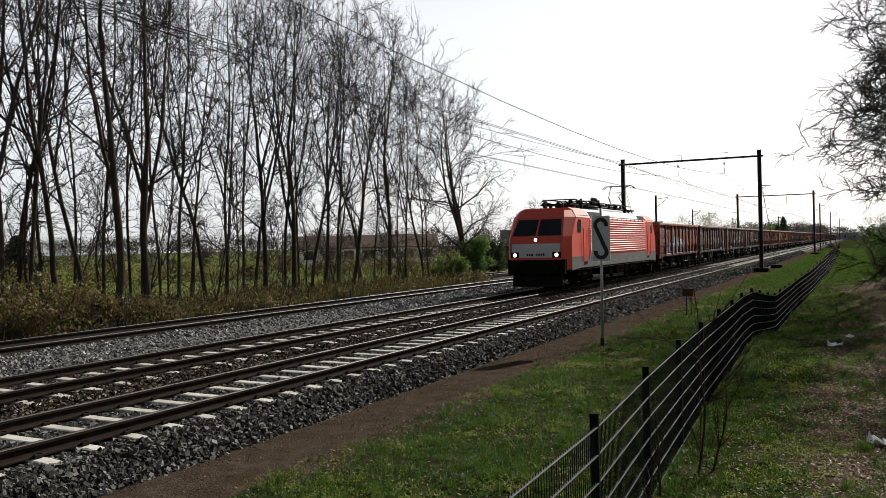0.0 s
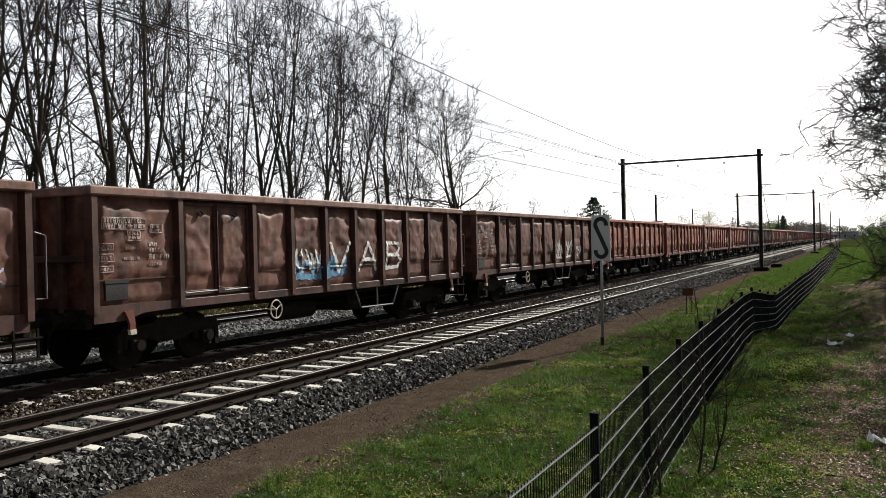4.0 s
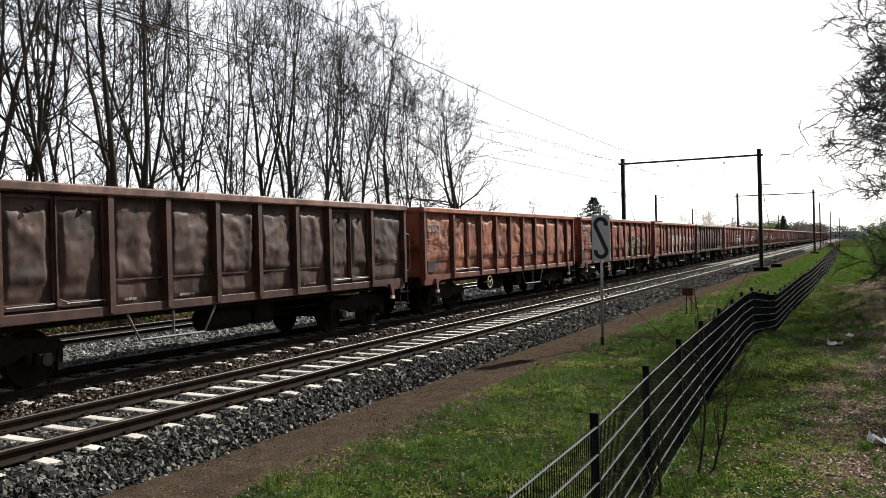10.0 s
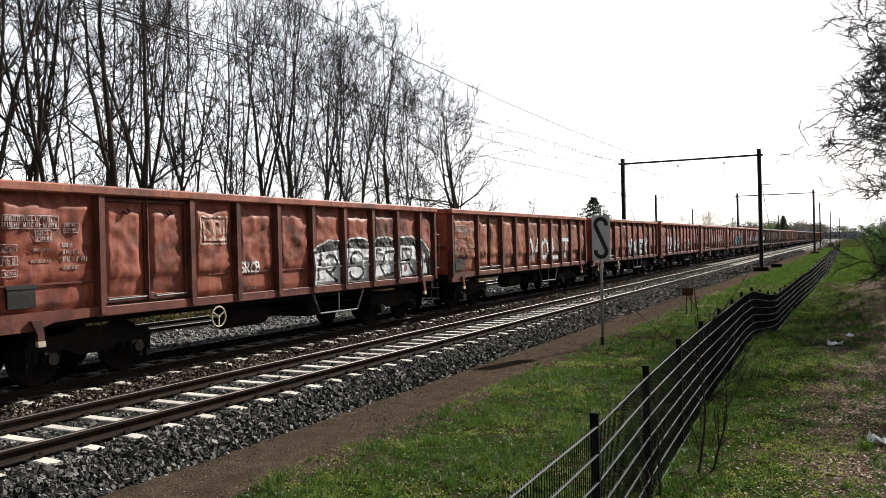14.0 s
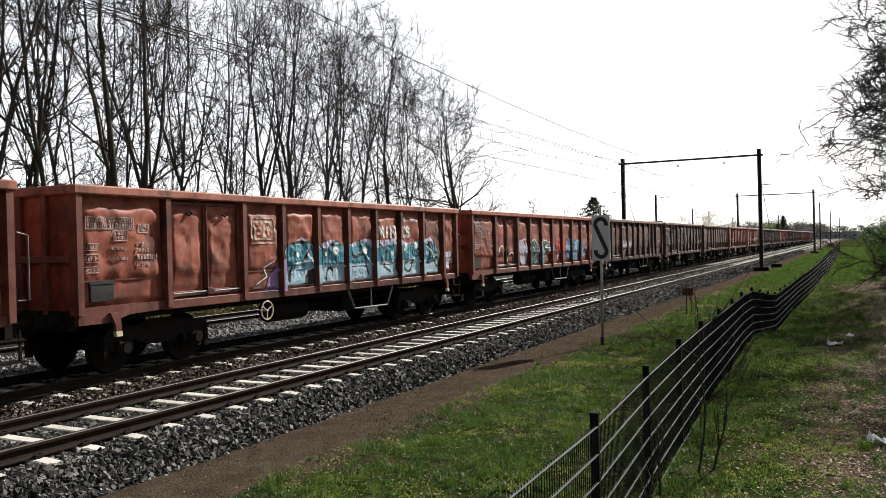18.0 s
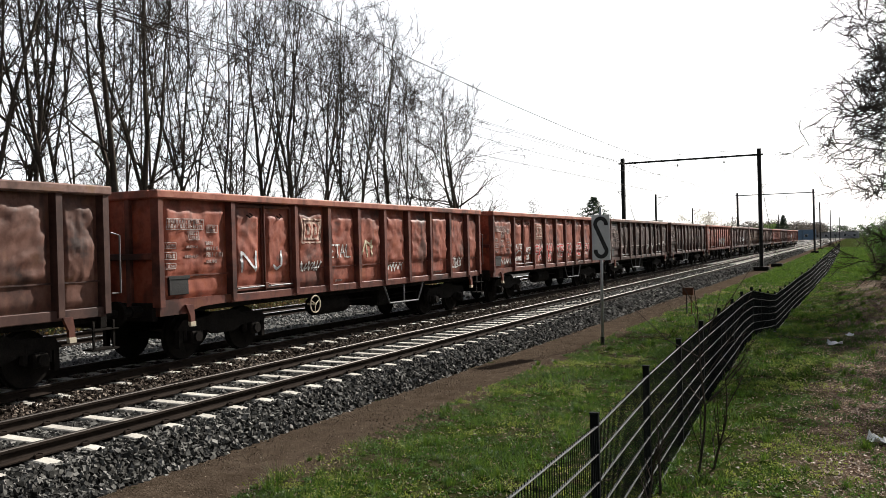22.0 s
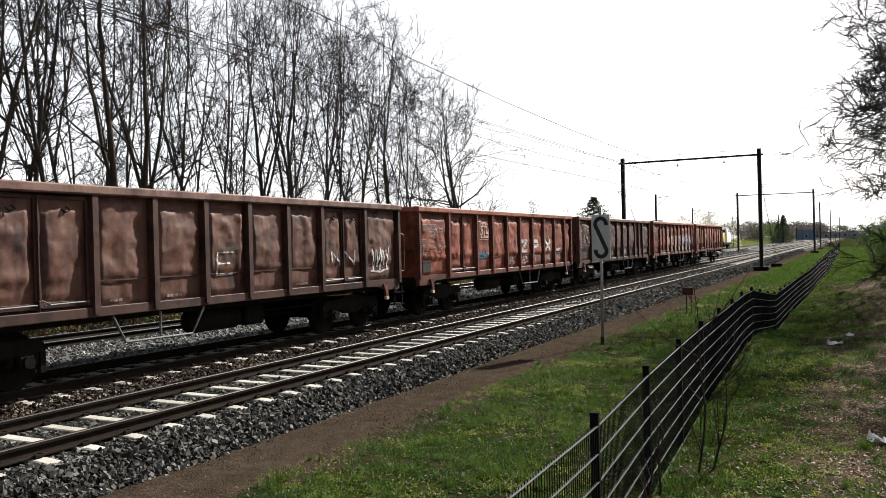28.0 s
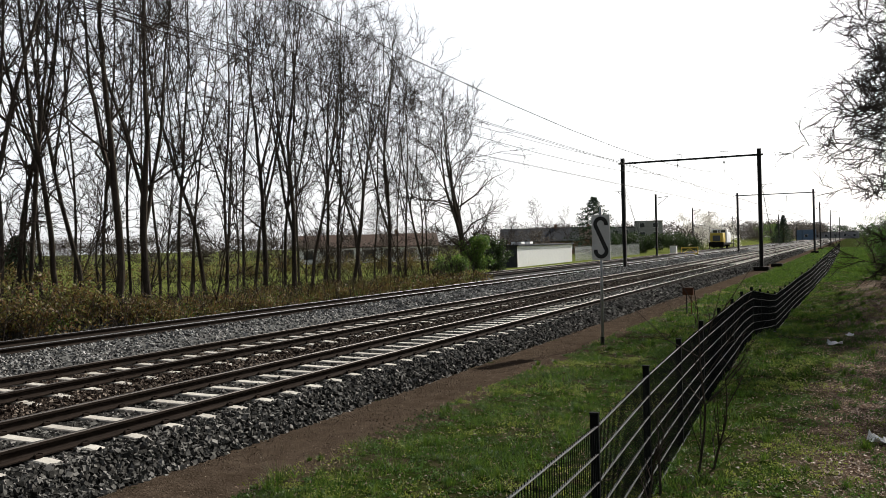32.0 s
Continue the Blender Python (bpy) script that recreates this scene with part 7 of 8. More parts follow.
def per_bay(text, first, z0, z1, a=0.18, b=0.8):
    """One letter a bay."""
    return [s for i, ch in enumerate(text) for s in word(ch, first + i + a, first + i + b, z0, z1, 1.0)]


def ring(u, z, ru, rz, a0=0, a1=360, n=14):
    return [(u + ru * math.cos(radians(a0 + (a1 - a0) * i / n)), z + rz * math.sin(radians(a0 + (a1 - a0) * i / n))) for i in range(n + 1)]


def scrawl(u0, u1, z0, z1, seed, loops=5):
    """A quick handwritten tag."""
    rnd = random.Random(seed)
    pts, out = [], []
    for i in range(loops * 4):
        t = i / (loops * 4 - 1)
        pts.append((u0 + (u1 - u0) * (t + 0.05 * rnd.uniform(-1, 1)), z0 + (z1 - z0) * min(1, max(0, 0.45 + 0.45 * math.sin(i * 1.75 + rnd.uniform(-0.5, 0.5))))))
        if rnd.random() < 0.14 and len(pts) > 3:
            out.append(pts)
            pts = []
    out.append(pts)
    if rnd.random() < 0.6:
        out.append([(u0, z0), ((u0 + u1) / 2, z0 - 0.04), (u1, z0 + 0.03)])
    return [q for q in out if len(q) > 1]


def block(u0, u1, z0, z1):
    return [[(u0, z0), (u1, z0), (u1, z1), (u0, z1)]]


def mural(k, label, *layers, cell=0.015, name="graffiti"):
    """Paint on the side of wagon k. A layer: material, half width of its lines in metres (0: filled areas), strokes in bays and heights."""
    w, tone, t = WAGONS[k - 1]
    bays, doors = (DOUBLE, (1, 7)) if t in (0, 4) else (SINGLE, (1,))
    plain = (7,) if t == 4 else ()
    broad = any(q[1] == 0 or q[1] >= 0.06 for q in layers)
    strokes = []
    for n, (m, r, lines) in enumerate(layers):
        for line in lines:
            pts = []
            for u, z in line:
                i = min(max(int(math.floor(u)), 0), len(bays) - 2)
                pts.append((bays[i] + (u - i) * (bays[i + 1] - bays[i]), z))
            strokes.append((n, r, pts, min(p[0] for p in pts) - r, max(p[0] for p in pts) + r))
    v, f, mi = [], [], []

    def lay(y0, y1, z0, z1, out, bar=None):
        """Small squares of paint on one sheet, out(y, z) from the wagon's middle."""
        nx, nz = max(int((y1 - y0) / cell), 1), int((z1 - z0) / cell)
        gx, gz = np.meshgrid(y0 + (np.arange(nx) + 0.5) * (y1 - y0) / nx, z0 + (np.arange(nz) + 0.5) * (z1 - z0) / nz)
        kind = np.full(gx.shape, -1)
        for n, r, pts, lo, hi in strokes:
            if hi < y0 or lo > y1:
                continue
            if r:
                wob = r * (1 + 0.18 * np.sin(gx * 23 + k) * np.sin(gz * 19 + k))
                for p, q in zip(pts, pts[1:]):
                    kind[seg_distance(gx, gz, p, q) < wob] = n
            else:
                inside = np.zeros(gx.shape, bool)
                for (ax, az), (bx, bz) in zip(pts, pts[1:] + pts[:1]):
                    if az != bz:
                        inside ^= ((az > gz) != (bz > gz)) & (gx + 0.02 * np.sin(gz * 9 + k) < (bx - ax) * (gz - az) / (bz - az) + ax)
                kind[inside] = n
        if bar is not None:
            kind[bar(gx)] = -1
        hs = {}
        for j, i in zip(*np.nonzero(kind >= 0)):
            ring_ = []
            for a, b in ((0, 0), (1, 0), (1, 1), (0, 1)):
                key = (i + a, j + b)
                if key not in hs:
                    y, z = y0 + (y1 - y0) * key[0] / nx, z0 + (z1 - z0) * key[1] / nz
                    hs[key] = len(v)
                    v.append((out(y, z), y, z))
                ring_.append(hs[key])
            f.append(tuple(ring_))
            mi.append(int(kind[j, i]))

    for bay in range(len(bays) - 1):
        y0, y1 = bays[bay] + 0.07, bays[bay + 1] - 0.07
        if bay in plain:
            continue
        wd, seed = y1 - y0, (t + 1) * 31 + bay * 2
        if bay in doors:
            half = wd / 2

            def out(y, z):
                side_n = 0 if y - y0 < half else 1
                leaf = half - 0.06
                u_ = min(max((y - y0 - half * side_n - 0.03) / leaf, 0), 1)
                return SHEET + 0.01 + panel_height(seed + side_n, leaf, 1.72, 1.36, 0.05, u_, min(max((z - 1.36) / 1.72, 0), 1))

            def bar(gx):
                yy = np.mod(gx - y0, half)
                return (yy < 0.075) | (yy > half - 0.075)

            lay(y0, y1, 1.4, 3.02, out, bar)
        else:
            def out(y, z):
                x = panel_height(seed, wd, 1.92, 1.22, 0.075, (y - y0) / wd, (z - 1.22) / 1.92)
                return SHEET + 0.01 + (max(x, 0.05) if 1.65 < z < 1.705 else x)

            lay(y0, y1, 1.24, 3.08, out)
        if broad and 0 < bay:
            lay(bays[bay] - 0.056, bays[bay] + 0.056, 1.14, 3.1, lambda y, z: 1.376)
    me = bpy.data.meshes.new(name)
    me.from_pydata(v, [], f)
    me.polygons.foreach_set("material_index", mi)
    for q in layers:
        me.materials.append(MAT[q[0]])
    o = new(name, me)
    o.parent = w
    o["label"], o["kind"] = label, "stuff"


TAG = "thin white sprayed tags"
S, W, B, BL = "silver", "white_mark", "black_spray", "blue_spray"
haido = ([[(2.17, 1.38), (2.17, 2.2)], [(2.72, 1.38), (2.72, 2.2)], [(2.17, 1.75), (2.72, 1.75)]], [[(3.14, 2.15), (3.36, 2.2), (3.44, 2.0), (3.44, 1.4), (3.15, 1.38), (3.13, 1.66), (3.4, 1.75)], [(3.74, 1.38), (3.76, 1.9)], [(3.8, 2.2), (3.83, 2.2)],
         [(4.12, 1.38), (4.12, 2.1), (4.32, 2.1), (4.4, 1.75), (4.3, 1.42), (4.12, 1.38)], ring(4.75, 1.76, 0.13, 0.34)])
mural(1, "large silver letters outlined in black on violet", ("violet_spray", 0, block(1.35, 2.05, 1.22, 1.95) + block(4.85, 5.62, 1.22, 2.0)), (W, 0.05, [[(1.5, 1.3), (1.62, 1.6), (1.7, 1.35), (1.8, 1.5)]]),
      (B, 0.23, haido[0]), (B, 0.185, haido[1]), (S, 0.19, haido[0]), (S, 0.145, haido[1]), (W, 0.02, scrawl(5.1, 5.45, 1.55, 1.75, 3, 3)))
mural(2, "worn silver block letters, a small tag and a blue patch", ("worn_silver", 0.115, per_bay("ZEVNU", 2, 1.42, 2.12, 0.16, 0.72)), ("lavender_spray", 0.018, word("MAREK", 8.08, 8.8, 1.72, 1.94)), (BL, 0, block(0.0, 0.95, 1.26, 1.5)),
      (B, 0.02, word("I", 1.18, 1.4, 1.45, 1.75) + word("A", 1.6, 1.85, 1.5, 1.85)))
mural(3, "white tags with some blue", (BL, 0.07, scrawl(3.1, 4.7, 1.5, 2.0, 4)), (W, 0.05, per_bay("VAB", 4, 1.55, 2.25)), (W, 0.03, scrawl(3.1, 3.9, 1.6, 2.2, 5)))
mural(4, "white sprayed scrawl", (W, 0.045, scrawl(5.1, 6.9, 1.5, 2.25, 6, 8)), (W, 0.03, scrawl(7.1, 7.9, 1.5, 2.0, 7)))
mural(5, TAG, ("stencil", 0.02, scrawl(3.08, 3.75, 1.38, 1.8, 8, 5) + [[(3.05, 1.88), (3.5, 1.9)], [(3.35, 2.0), (3.38, 1.5)], [(3.6, 1.95), (3.72, 1.97)]]), (W, 0.02, word("FE", 4.05, 4.35, 1.72, 1.92)),
      (S, 0, block(5.2, 5.45, 1.75, 1.9)), (W, 0.008, scrawl(6.2, 6.7, 1.6, 2.2, 9, 4) + word("IE", 2.4, 2.7, 1.5, 1.7)))
mural(6, TAG, (W, 0.022, word("NOA", 1.06, 1.42, 1.72, 1.95) + word("NEO", 1.06, 1.42, 1.46, 1.66)), (W, 0.015, scrawl(3.2, 3.7, 1.9, 2.2, 10, 3) + scrawl(8.2, 8.8, 1.5, 1.85, 11)))
mural(7, "silver letters sprayed over dark shading, and a thin tag", (W, 0.018, word("AFDA", 0.4, 0.9, 1.4, 1.75)), ("mauve_spray", 0, block(8.0, 8.95, 1.3, 2.1) + block(9.05, 9.9, 1.3, 2.1)), (S, 0.07, word("SP", 8.1, 8.9, 1.6, 2.05) + word("RE", 9.05, 9.9, 1.6, 2.1)), (W, 0.025, word("FZ", 8.1, 8.4, 1.34, 1.5) + [[(9.1, 1.8), (9.8, 1.84)]]))
mural(8, TAG, (W, 0.02, scrawl(1.5, 1.9, 1.5, 1.7, 14, 5) + scrawl(6.2, 6.6, 1.4, 1.6, 54, 3)))
mural(11, "white line and a small tag", (W, 0.014, [[(q + 0.02, 1.715), (q + 0.8, 1.715)] for q in (4, 5, 6, 7)]), (S, 0.012, scrawl(9.1, 9.6, 1.75, 2.0, 15, 3)))
mural(12, "khaki lettering with dark outlines, a white name and a green stain", (B, 0, [[(5.1, 1.4), (5.2, 2.1), (6.6, 2.3), (7.0, 2.15), (7.9, 2.28), (8.5, 2.2), (8.6, 1.4)]]),
      ("khaki_spray", 0, [[(5.15, 1.4), (5.2, 2.0), (5.6, 2.15), (5.9, 1.8), (5.7, 1.4)], [(6.02, 1.35), (6.0, 1.95), (6.3, 2.1), (6.72, 2.2), (6.75, 1.75), (6.55, 1.35)], [(7.02, 1.38), (7.05, 1.75), (7.35, 1.8), (7.8, 1.65), (7.82, 1.4)], [(7.5, 2.2), (7.85, 2.22), (7.88, 1.85), (7.6, 1.8)], [(8.05, 1.9), (8.4, 2.05), (8.42, 1.85), (8.1, 1.75)], [(8.05, 1.42), (8.1, 1.65), (8.5, 1.75), (8.52, 1.42)]]),
      ("mauve_spray", 0, [ring(6.28, 1.9, 0.1, 0.14), [(7.05, 1.85), (7.5, 2.1), (7.45, 1.8)]]), (B, 0.028, [ring(6.3, 1.7, 0.28, 0.4, -30, 220), [(6.1, 2.1), (6.35, 2.3), (6.7, 2.28)], ring(7.68, 2.0, 0.17, 0.22), [(7.05, 1.4), (7.3, 1.6), (7.75, 1.55)], [(8.05, 2.1), (8.3, 2.3), (8.45, 2.1)], [(8.05, 1.72), (8.5, 1.82)], [(6.6, 1.45), (6.75, 1.75)]]),
      (W, 0.014, [ring(7.68, 2.0, 0.13, 0.17, 40, 250), [(6.1, 1.45), (6.16, 1.85), (6.05, 1.95)], [(7.15, 2.2), (7.6, 2.28)], [(8.1, 1.95), (8.4, 2.0)], [(6.05, 1.74), (6.7, 1.77)]] + word("SNFA", 6.1, 6.66, 2.38, 2.6)), ("green_spray", 0.035, scrawl(9.15, 9.7, 1.3, 1.75, 16, 6)), ("khaki_spray", 0.012, scrawl(9.1, 9.7, 1.8, 2.3, 66, 6)))
mural(13, "peach block letters with black lines and blue edges, turning mauve and white", ("sky_spray", 0, block(2.78, 3.1, 1.24, 2.38) + block(3.05, 4.55, 2.24, 2.42) + block(4.85, 5.75, 2.2, 2.4)),
      ("peach_spray", 0, [[(3.12, 1.24), (3.12, 2.3), (3.95, 2.3), (3.95, 1.24)], [(4.02, 1.24), (4.02, 2.28), (4.4, 2.28), (4.42, 2.46), (4.75, 2.46), (4.8, 2.1), (5.95, 2.3), (5.95, 1.6), (5.0, 1.24)], [(5.98, 1.22), (5.98, 2.36), (6.12, 2.3), (6.1, 1.24)]]), ("silver", 0, block(2.98, 3.06, 1.2, 2.3) + block(4.0, 4.1, 1.2, 1.9) + block(5.05, 5.6, 1.36, 1.66)),
      ("mauve_spray", 0, block(4.2, 4.78, 1.4, 1.84) + [[(6.12, 1.3), (6.1, 2.3), (6.5, 2.36), (6.95, 1.95), (7.0, 2.36), (7.75, 2.34), (8.0, 2.1), (8.9, 2.3), (9.0, 1.3)]]), (B, 0, [[(3.5, 1.98), (3.55, 2.05), (3.62, 1.95), (3.72, 1.92), (3.7, 1.88), (3.48, 1.88)], [(6.95, 2.3), (7.1, 1.75), (6.9, 1.4), (6.78, 1.8)], [(7.8, 2.3), (8.0, 1.8), (7.9, 1.4), (7.75, 1.6)], [(3.8, 1.24), (4.0, 1.24), (4.0, 1.42), (3.8, 1.35)]]),
      (B, 0.024, [[(3.2, 2.3), (3.98, 2.3)], [(3.2, 2.3), (3.2, 2.12), (3.12, 2.1), (3.1, 1.24)], [(3.74, 1.9), (3.74, 1.6), (3.2, 1.6), (3.16, 2.0)], [(4.4, 2.28), (4.4, 2.48), (4.78, 2.48), (4.78, 2.1)], ring(4.17, 2.13, 0.13, 0.17), [(4.35, 1.92), (4.7, 1.92), (4.75, 1.4)], [(4.12, 1.3), (4.15, 1.9)], [(5.0, 2.32), (5.12, 2.32)], ring(5.16, 2.32, 0.08, 0.1, 0, 180), [(5.25, 2.3), (5.24, 1.86)], [(4.98, 1.8), (5.35, 1.82), (5.6, 1.75)], [(5.95, 2.34), (5.7, 2.3), (5.72, 1.95), (5.55, 1.9)], [(5.45, 1.4), (5.55, 1.7), (5.7, 1.4)], [(6.12, 1.3), (6.4, 2.3), (6.72, 1.35)], [(7.1, 1.4), (7.3, 2.3), (7.6, 1.4)], [(8.2, 1.4), (8.25, 2.3)]]),
      (W, 0, [ring(5.3, 1.54, 0.13, 0.15), [(6.12, 1.34), (6.22, 1.78), (6.42, 1.36)], [(6.62, 2.3), (6.8, 2.36), (6.86, 2.1), (6.72, 2.05)], [(8.08, 1.75), (8.05, 2.3), (8.16, 2.3)], [(8.5, 2.3), (8.72, 2.25), (8.6, 1.95), (8.75, 1.55), (8.5, 1.55)], [(9.0, 1.35), (9.2, 1.45), (9.45, 1.75), (9.8, 1.6), (9.8, 1.35)], [(9.7, 2.25), (9.85, 2.2), (9.8, 1.95)]]), ("sky_spray", 0, [[(6.7, 2.1), (6.95, 2.3), (6.92, 1.8)], [(7.04, 1.5), (7.1, 2.2), (7.2, 2.2)]]), ("lavender_spray", 0, block(8.2, 8.42, 1.7, 2.3)),
      (B, 0.06, [[(9.1, 1.85), (9.3, 2.32), (9.7, 1.9), (9.3, 1.4), (9.1, 1.85)]]), ("mauve_spray", 0, [[(9.12, 1.85), (9.3, 2.28), (9.66, 1.9), (9.3, 1.45)]]), ("sky_spray", 0.018, word("TOBE", 1.25, 1.48, 1.62, 1.76)))
mural(14, "small white sprayed tag", (W, 0.02, scrawl(8.2, 8.7, 1.78, 2.05, 17, 3)))
mural(15, "silver letters with black lines on black under a white arch", (B, 0, [[(4.97, 1.24), (4.95, 2.05), (5.5, 2.3), (6.5, 2.35), (7.4, 2.38), (8.4, 2.4), (9.2, 2.25), (9.75, 1.85), (9.85, 1.3), (9.0, 1.2)]]), (S, 0, [[(5.0, 1.26), (5.0, 2.0), (5.9, 2.1), (5.95, 1.26)], [(6.05, 1.26), (6.02, 2.12), (6.9, 2.08), (6.95, 1.26)], [(7.02, 1.26), (7.02, 2.14), (7.95, 2.1), (7.97, 1.26)], [(8.02, 1.28), (8.05, 2.16), (8.75, 2.14), (8.95, 1.8), (8.96, 1.28)], [(9.05, 1.3), (9.05, 1.95), (9.3, 1.9), (9.45, 1.6), (9.6, 1.3)]]),
      (B, 0.042, [[(5.2, 1.4), (5.25, 1.95)], ring(5.55, 1.75, 0.2, 0.2, -90, 130), [(5.45, 1.6), (5.8, 1.3)], ring(6.4, 1.85, 0.22, 0.16, 0, 250), ring(6.45, 1.5, 0.24, 0.18, -180, 90), [(7.1, 1.35), (7.12, 2.05), (7.3, 2.05)], [(7.85, 2.0), (7.45, 1.98), (7.35, 1.6), (7.5, 1.35), (7.9, 1.4)], [(8.2, 1.35), (8.22, 2.05), (8.6, 2.05), (8.55, 1.75), (8.25, 1.7)], [(8.5, 1.7), (8.75, 1.35)], [(6.0, 1.7), (6.2, 1.65)]]), ("mauve_spray", 0, [ring(8.4, 1.5, 0.08, 0.1), ring(9.15, 1.95, 0.09, 0.09), ring(9.35, 1.7, 0.07, 0.09)]),
      (W, 0.022, [[(4.95, 2.08), (5.5, 2.33), (5.9, 2.3)], ring(6.45, 2.22, 0.45, 0.16, 165, 15), ring(7.45, 2.24, 0.45, 0.16, 165, 15), [(8.05, 2.38), (8.6, 2.42), (9.2, 2.27), (9.6, 2.0), (9.8, 1.65), (9.85, 1.3)], [(5.05, 1.68), (5.9, 1.7)], [(6.05, 1.69), (6.9, 1.69)], [(7.05, 1.69), (7.9, 1.69)], [(8.05, 1.69), (8.9, 1.69)]] + word("SRCB", 3.08, 3.55, 1.66, 1.88)))
mural(16, "white block letters", (B, 0.1, per_bay("VOLT", 4, 1.5, 2.25)), (S, 0.08, per_bay("VOLT", 4, 1.5, 2.25)))
mural(17, "silver lettering with black lines", (B, 0, block(4.0, 7.7, 1.25, 2.1)), (S, 0.13, per_bay("NXEK", 4, 1.45, 2.1)))
mural(18, "silver ghost figures with black lines, and white handwritten tags", (S, 0, [[(1.08, 2.3), (1.4, 2.35), (1.44, 1.6), (1.3, 1.4), (1.1, 1.5), (1.2, 2.0)], [(1.58, 2.25), (1.88, 2.3), (1.86, 1.6), (1.7, 1.45), (1.6, 1.6), (1.72, 2.0)], ring(2.36, 1.62, 0.22, 0.38), ring(2.62, 2.02, 0.18, 0.3), ring(2.74, 1.55, 0.2, 0.24), [(3.42, 2.25), (3.62, 2.36), (3.72, 2.05), (3.5, 2.0)], [(3.62, 1.95), (3.76, 1.95), (3.86, 1.48), (3.42, 1.48)]]),
      (B, 0.014, [[(2.3, 1.7), (2.5, 1.55), (2.75, 1.55)], ring(2.6, 1.75, 0.1, 0.1), ring(2.62, 2.0, 0.08, 0.05), [(2.3, 1.35), (2.45, 1.4), (2.6, 1.35)]]), (W, 0.018, scrawl(3.08, 3.5, 1.5, 1.9, 20, 5) + scrawl(5.1, 5.6, 2.0, 2.15, 21, 5) + scrawl(5.2, 5.75, 1.4, 1.8, 23, 6)), (W, 0.026, word("ASHER", 6.08, 6.75, 1.8, 2.08) + word("NOZZ", 6.1, 6.7, 1.48, 1.75)), ("worn_silver", 0.05, word("W", 7.1, 7.6, 1.5, 1.95)), ("stencil", 0.016, word("EXILE", 8.1, 8.75, 1.72, 1.84)),
      (W, 0.022, scrawl(9.2, 9.65, 1.5, 1.95, 22, 6)))
mural(19, "tall white painted bars", (W, 0.085, per_bay("|||||", 3, 1.82, 2.42, 0.15, 0.7)), ("stencil", 0.025, scrawl(5.1, 5.8, 1.4, 1.75, 71) + scrawl(6.1, 6.8, 1.4, 1.75, 72) + scrawl(7.1, 7.8, 1.45, 1.75, 73)), (S, 0.014, word("D", 1.12, 1.4, 1.5, 2.0) + word("H", 1.6, 1.85, 1.5, 2.0) + scrawl(2.1, 2.4, 1.45, 1.75, 22)), ("khaki_spray", 0.022, scrawl(3.1, 3.7, 1.4, 1.65, 23, 7) + scrawl(8.1, 8.7, 1.55, 1.8, 24, 7)))
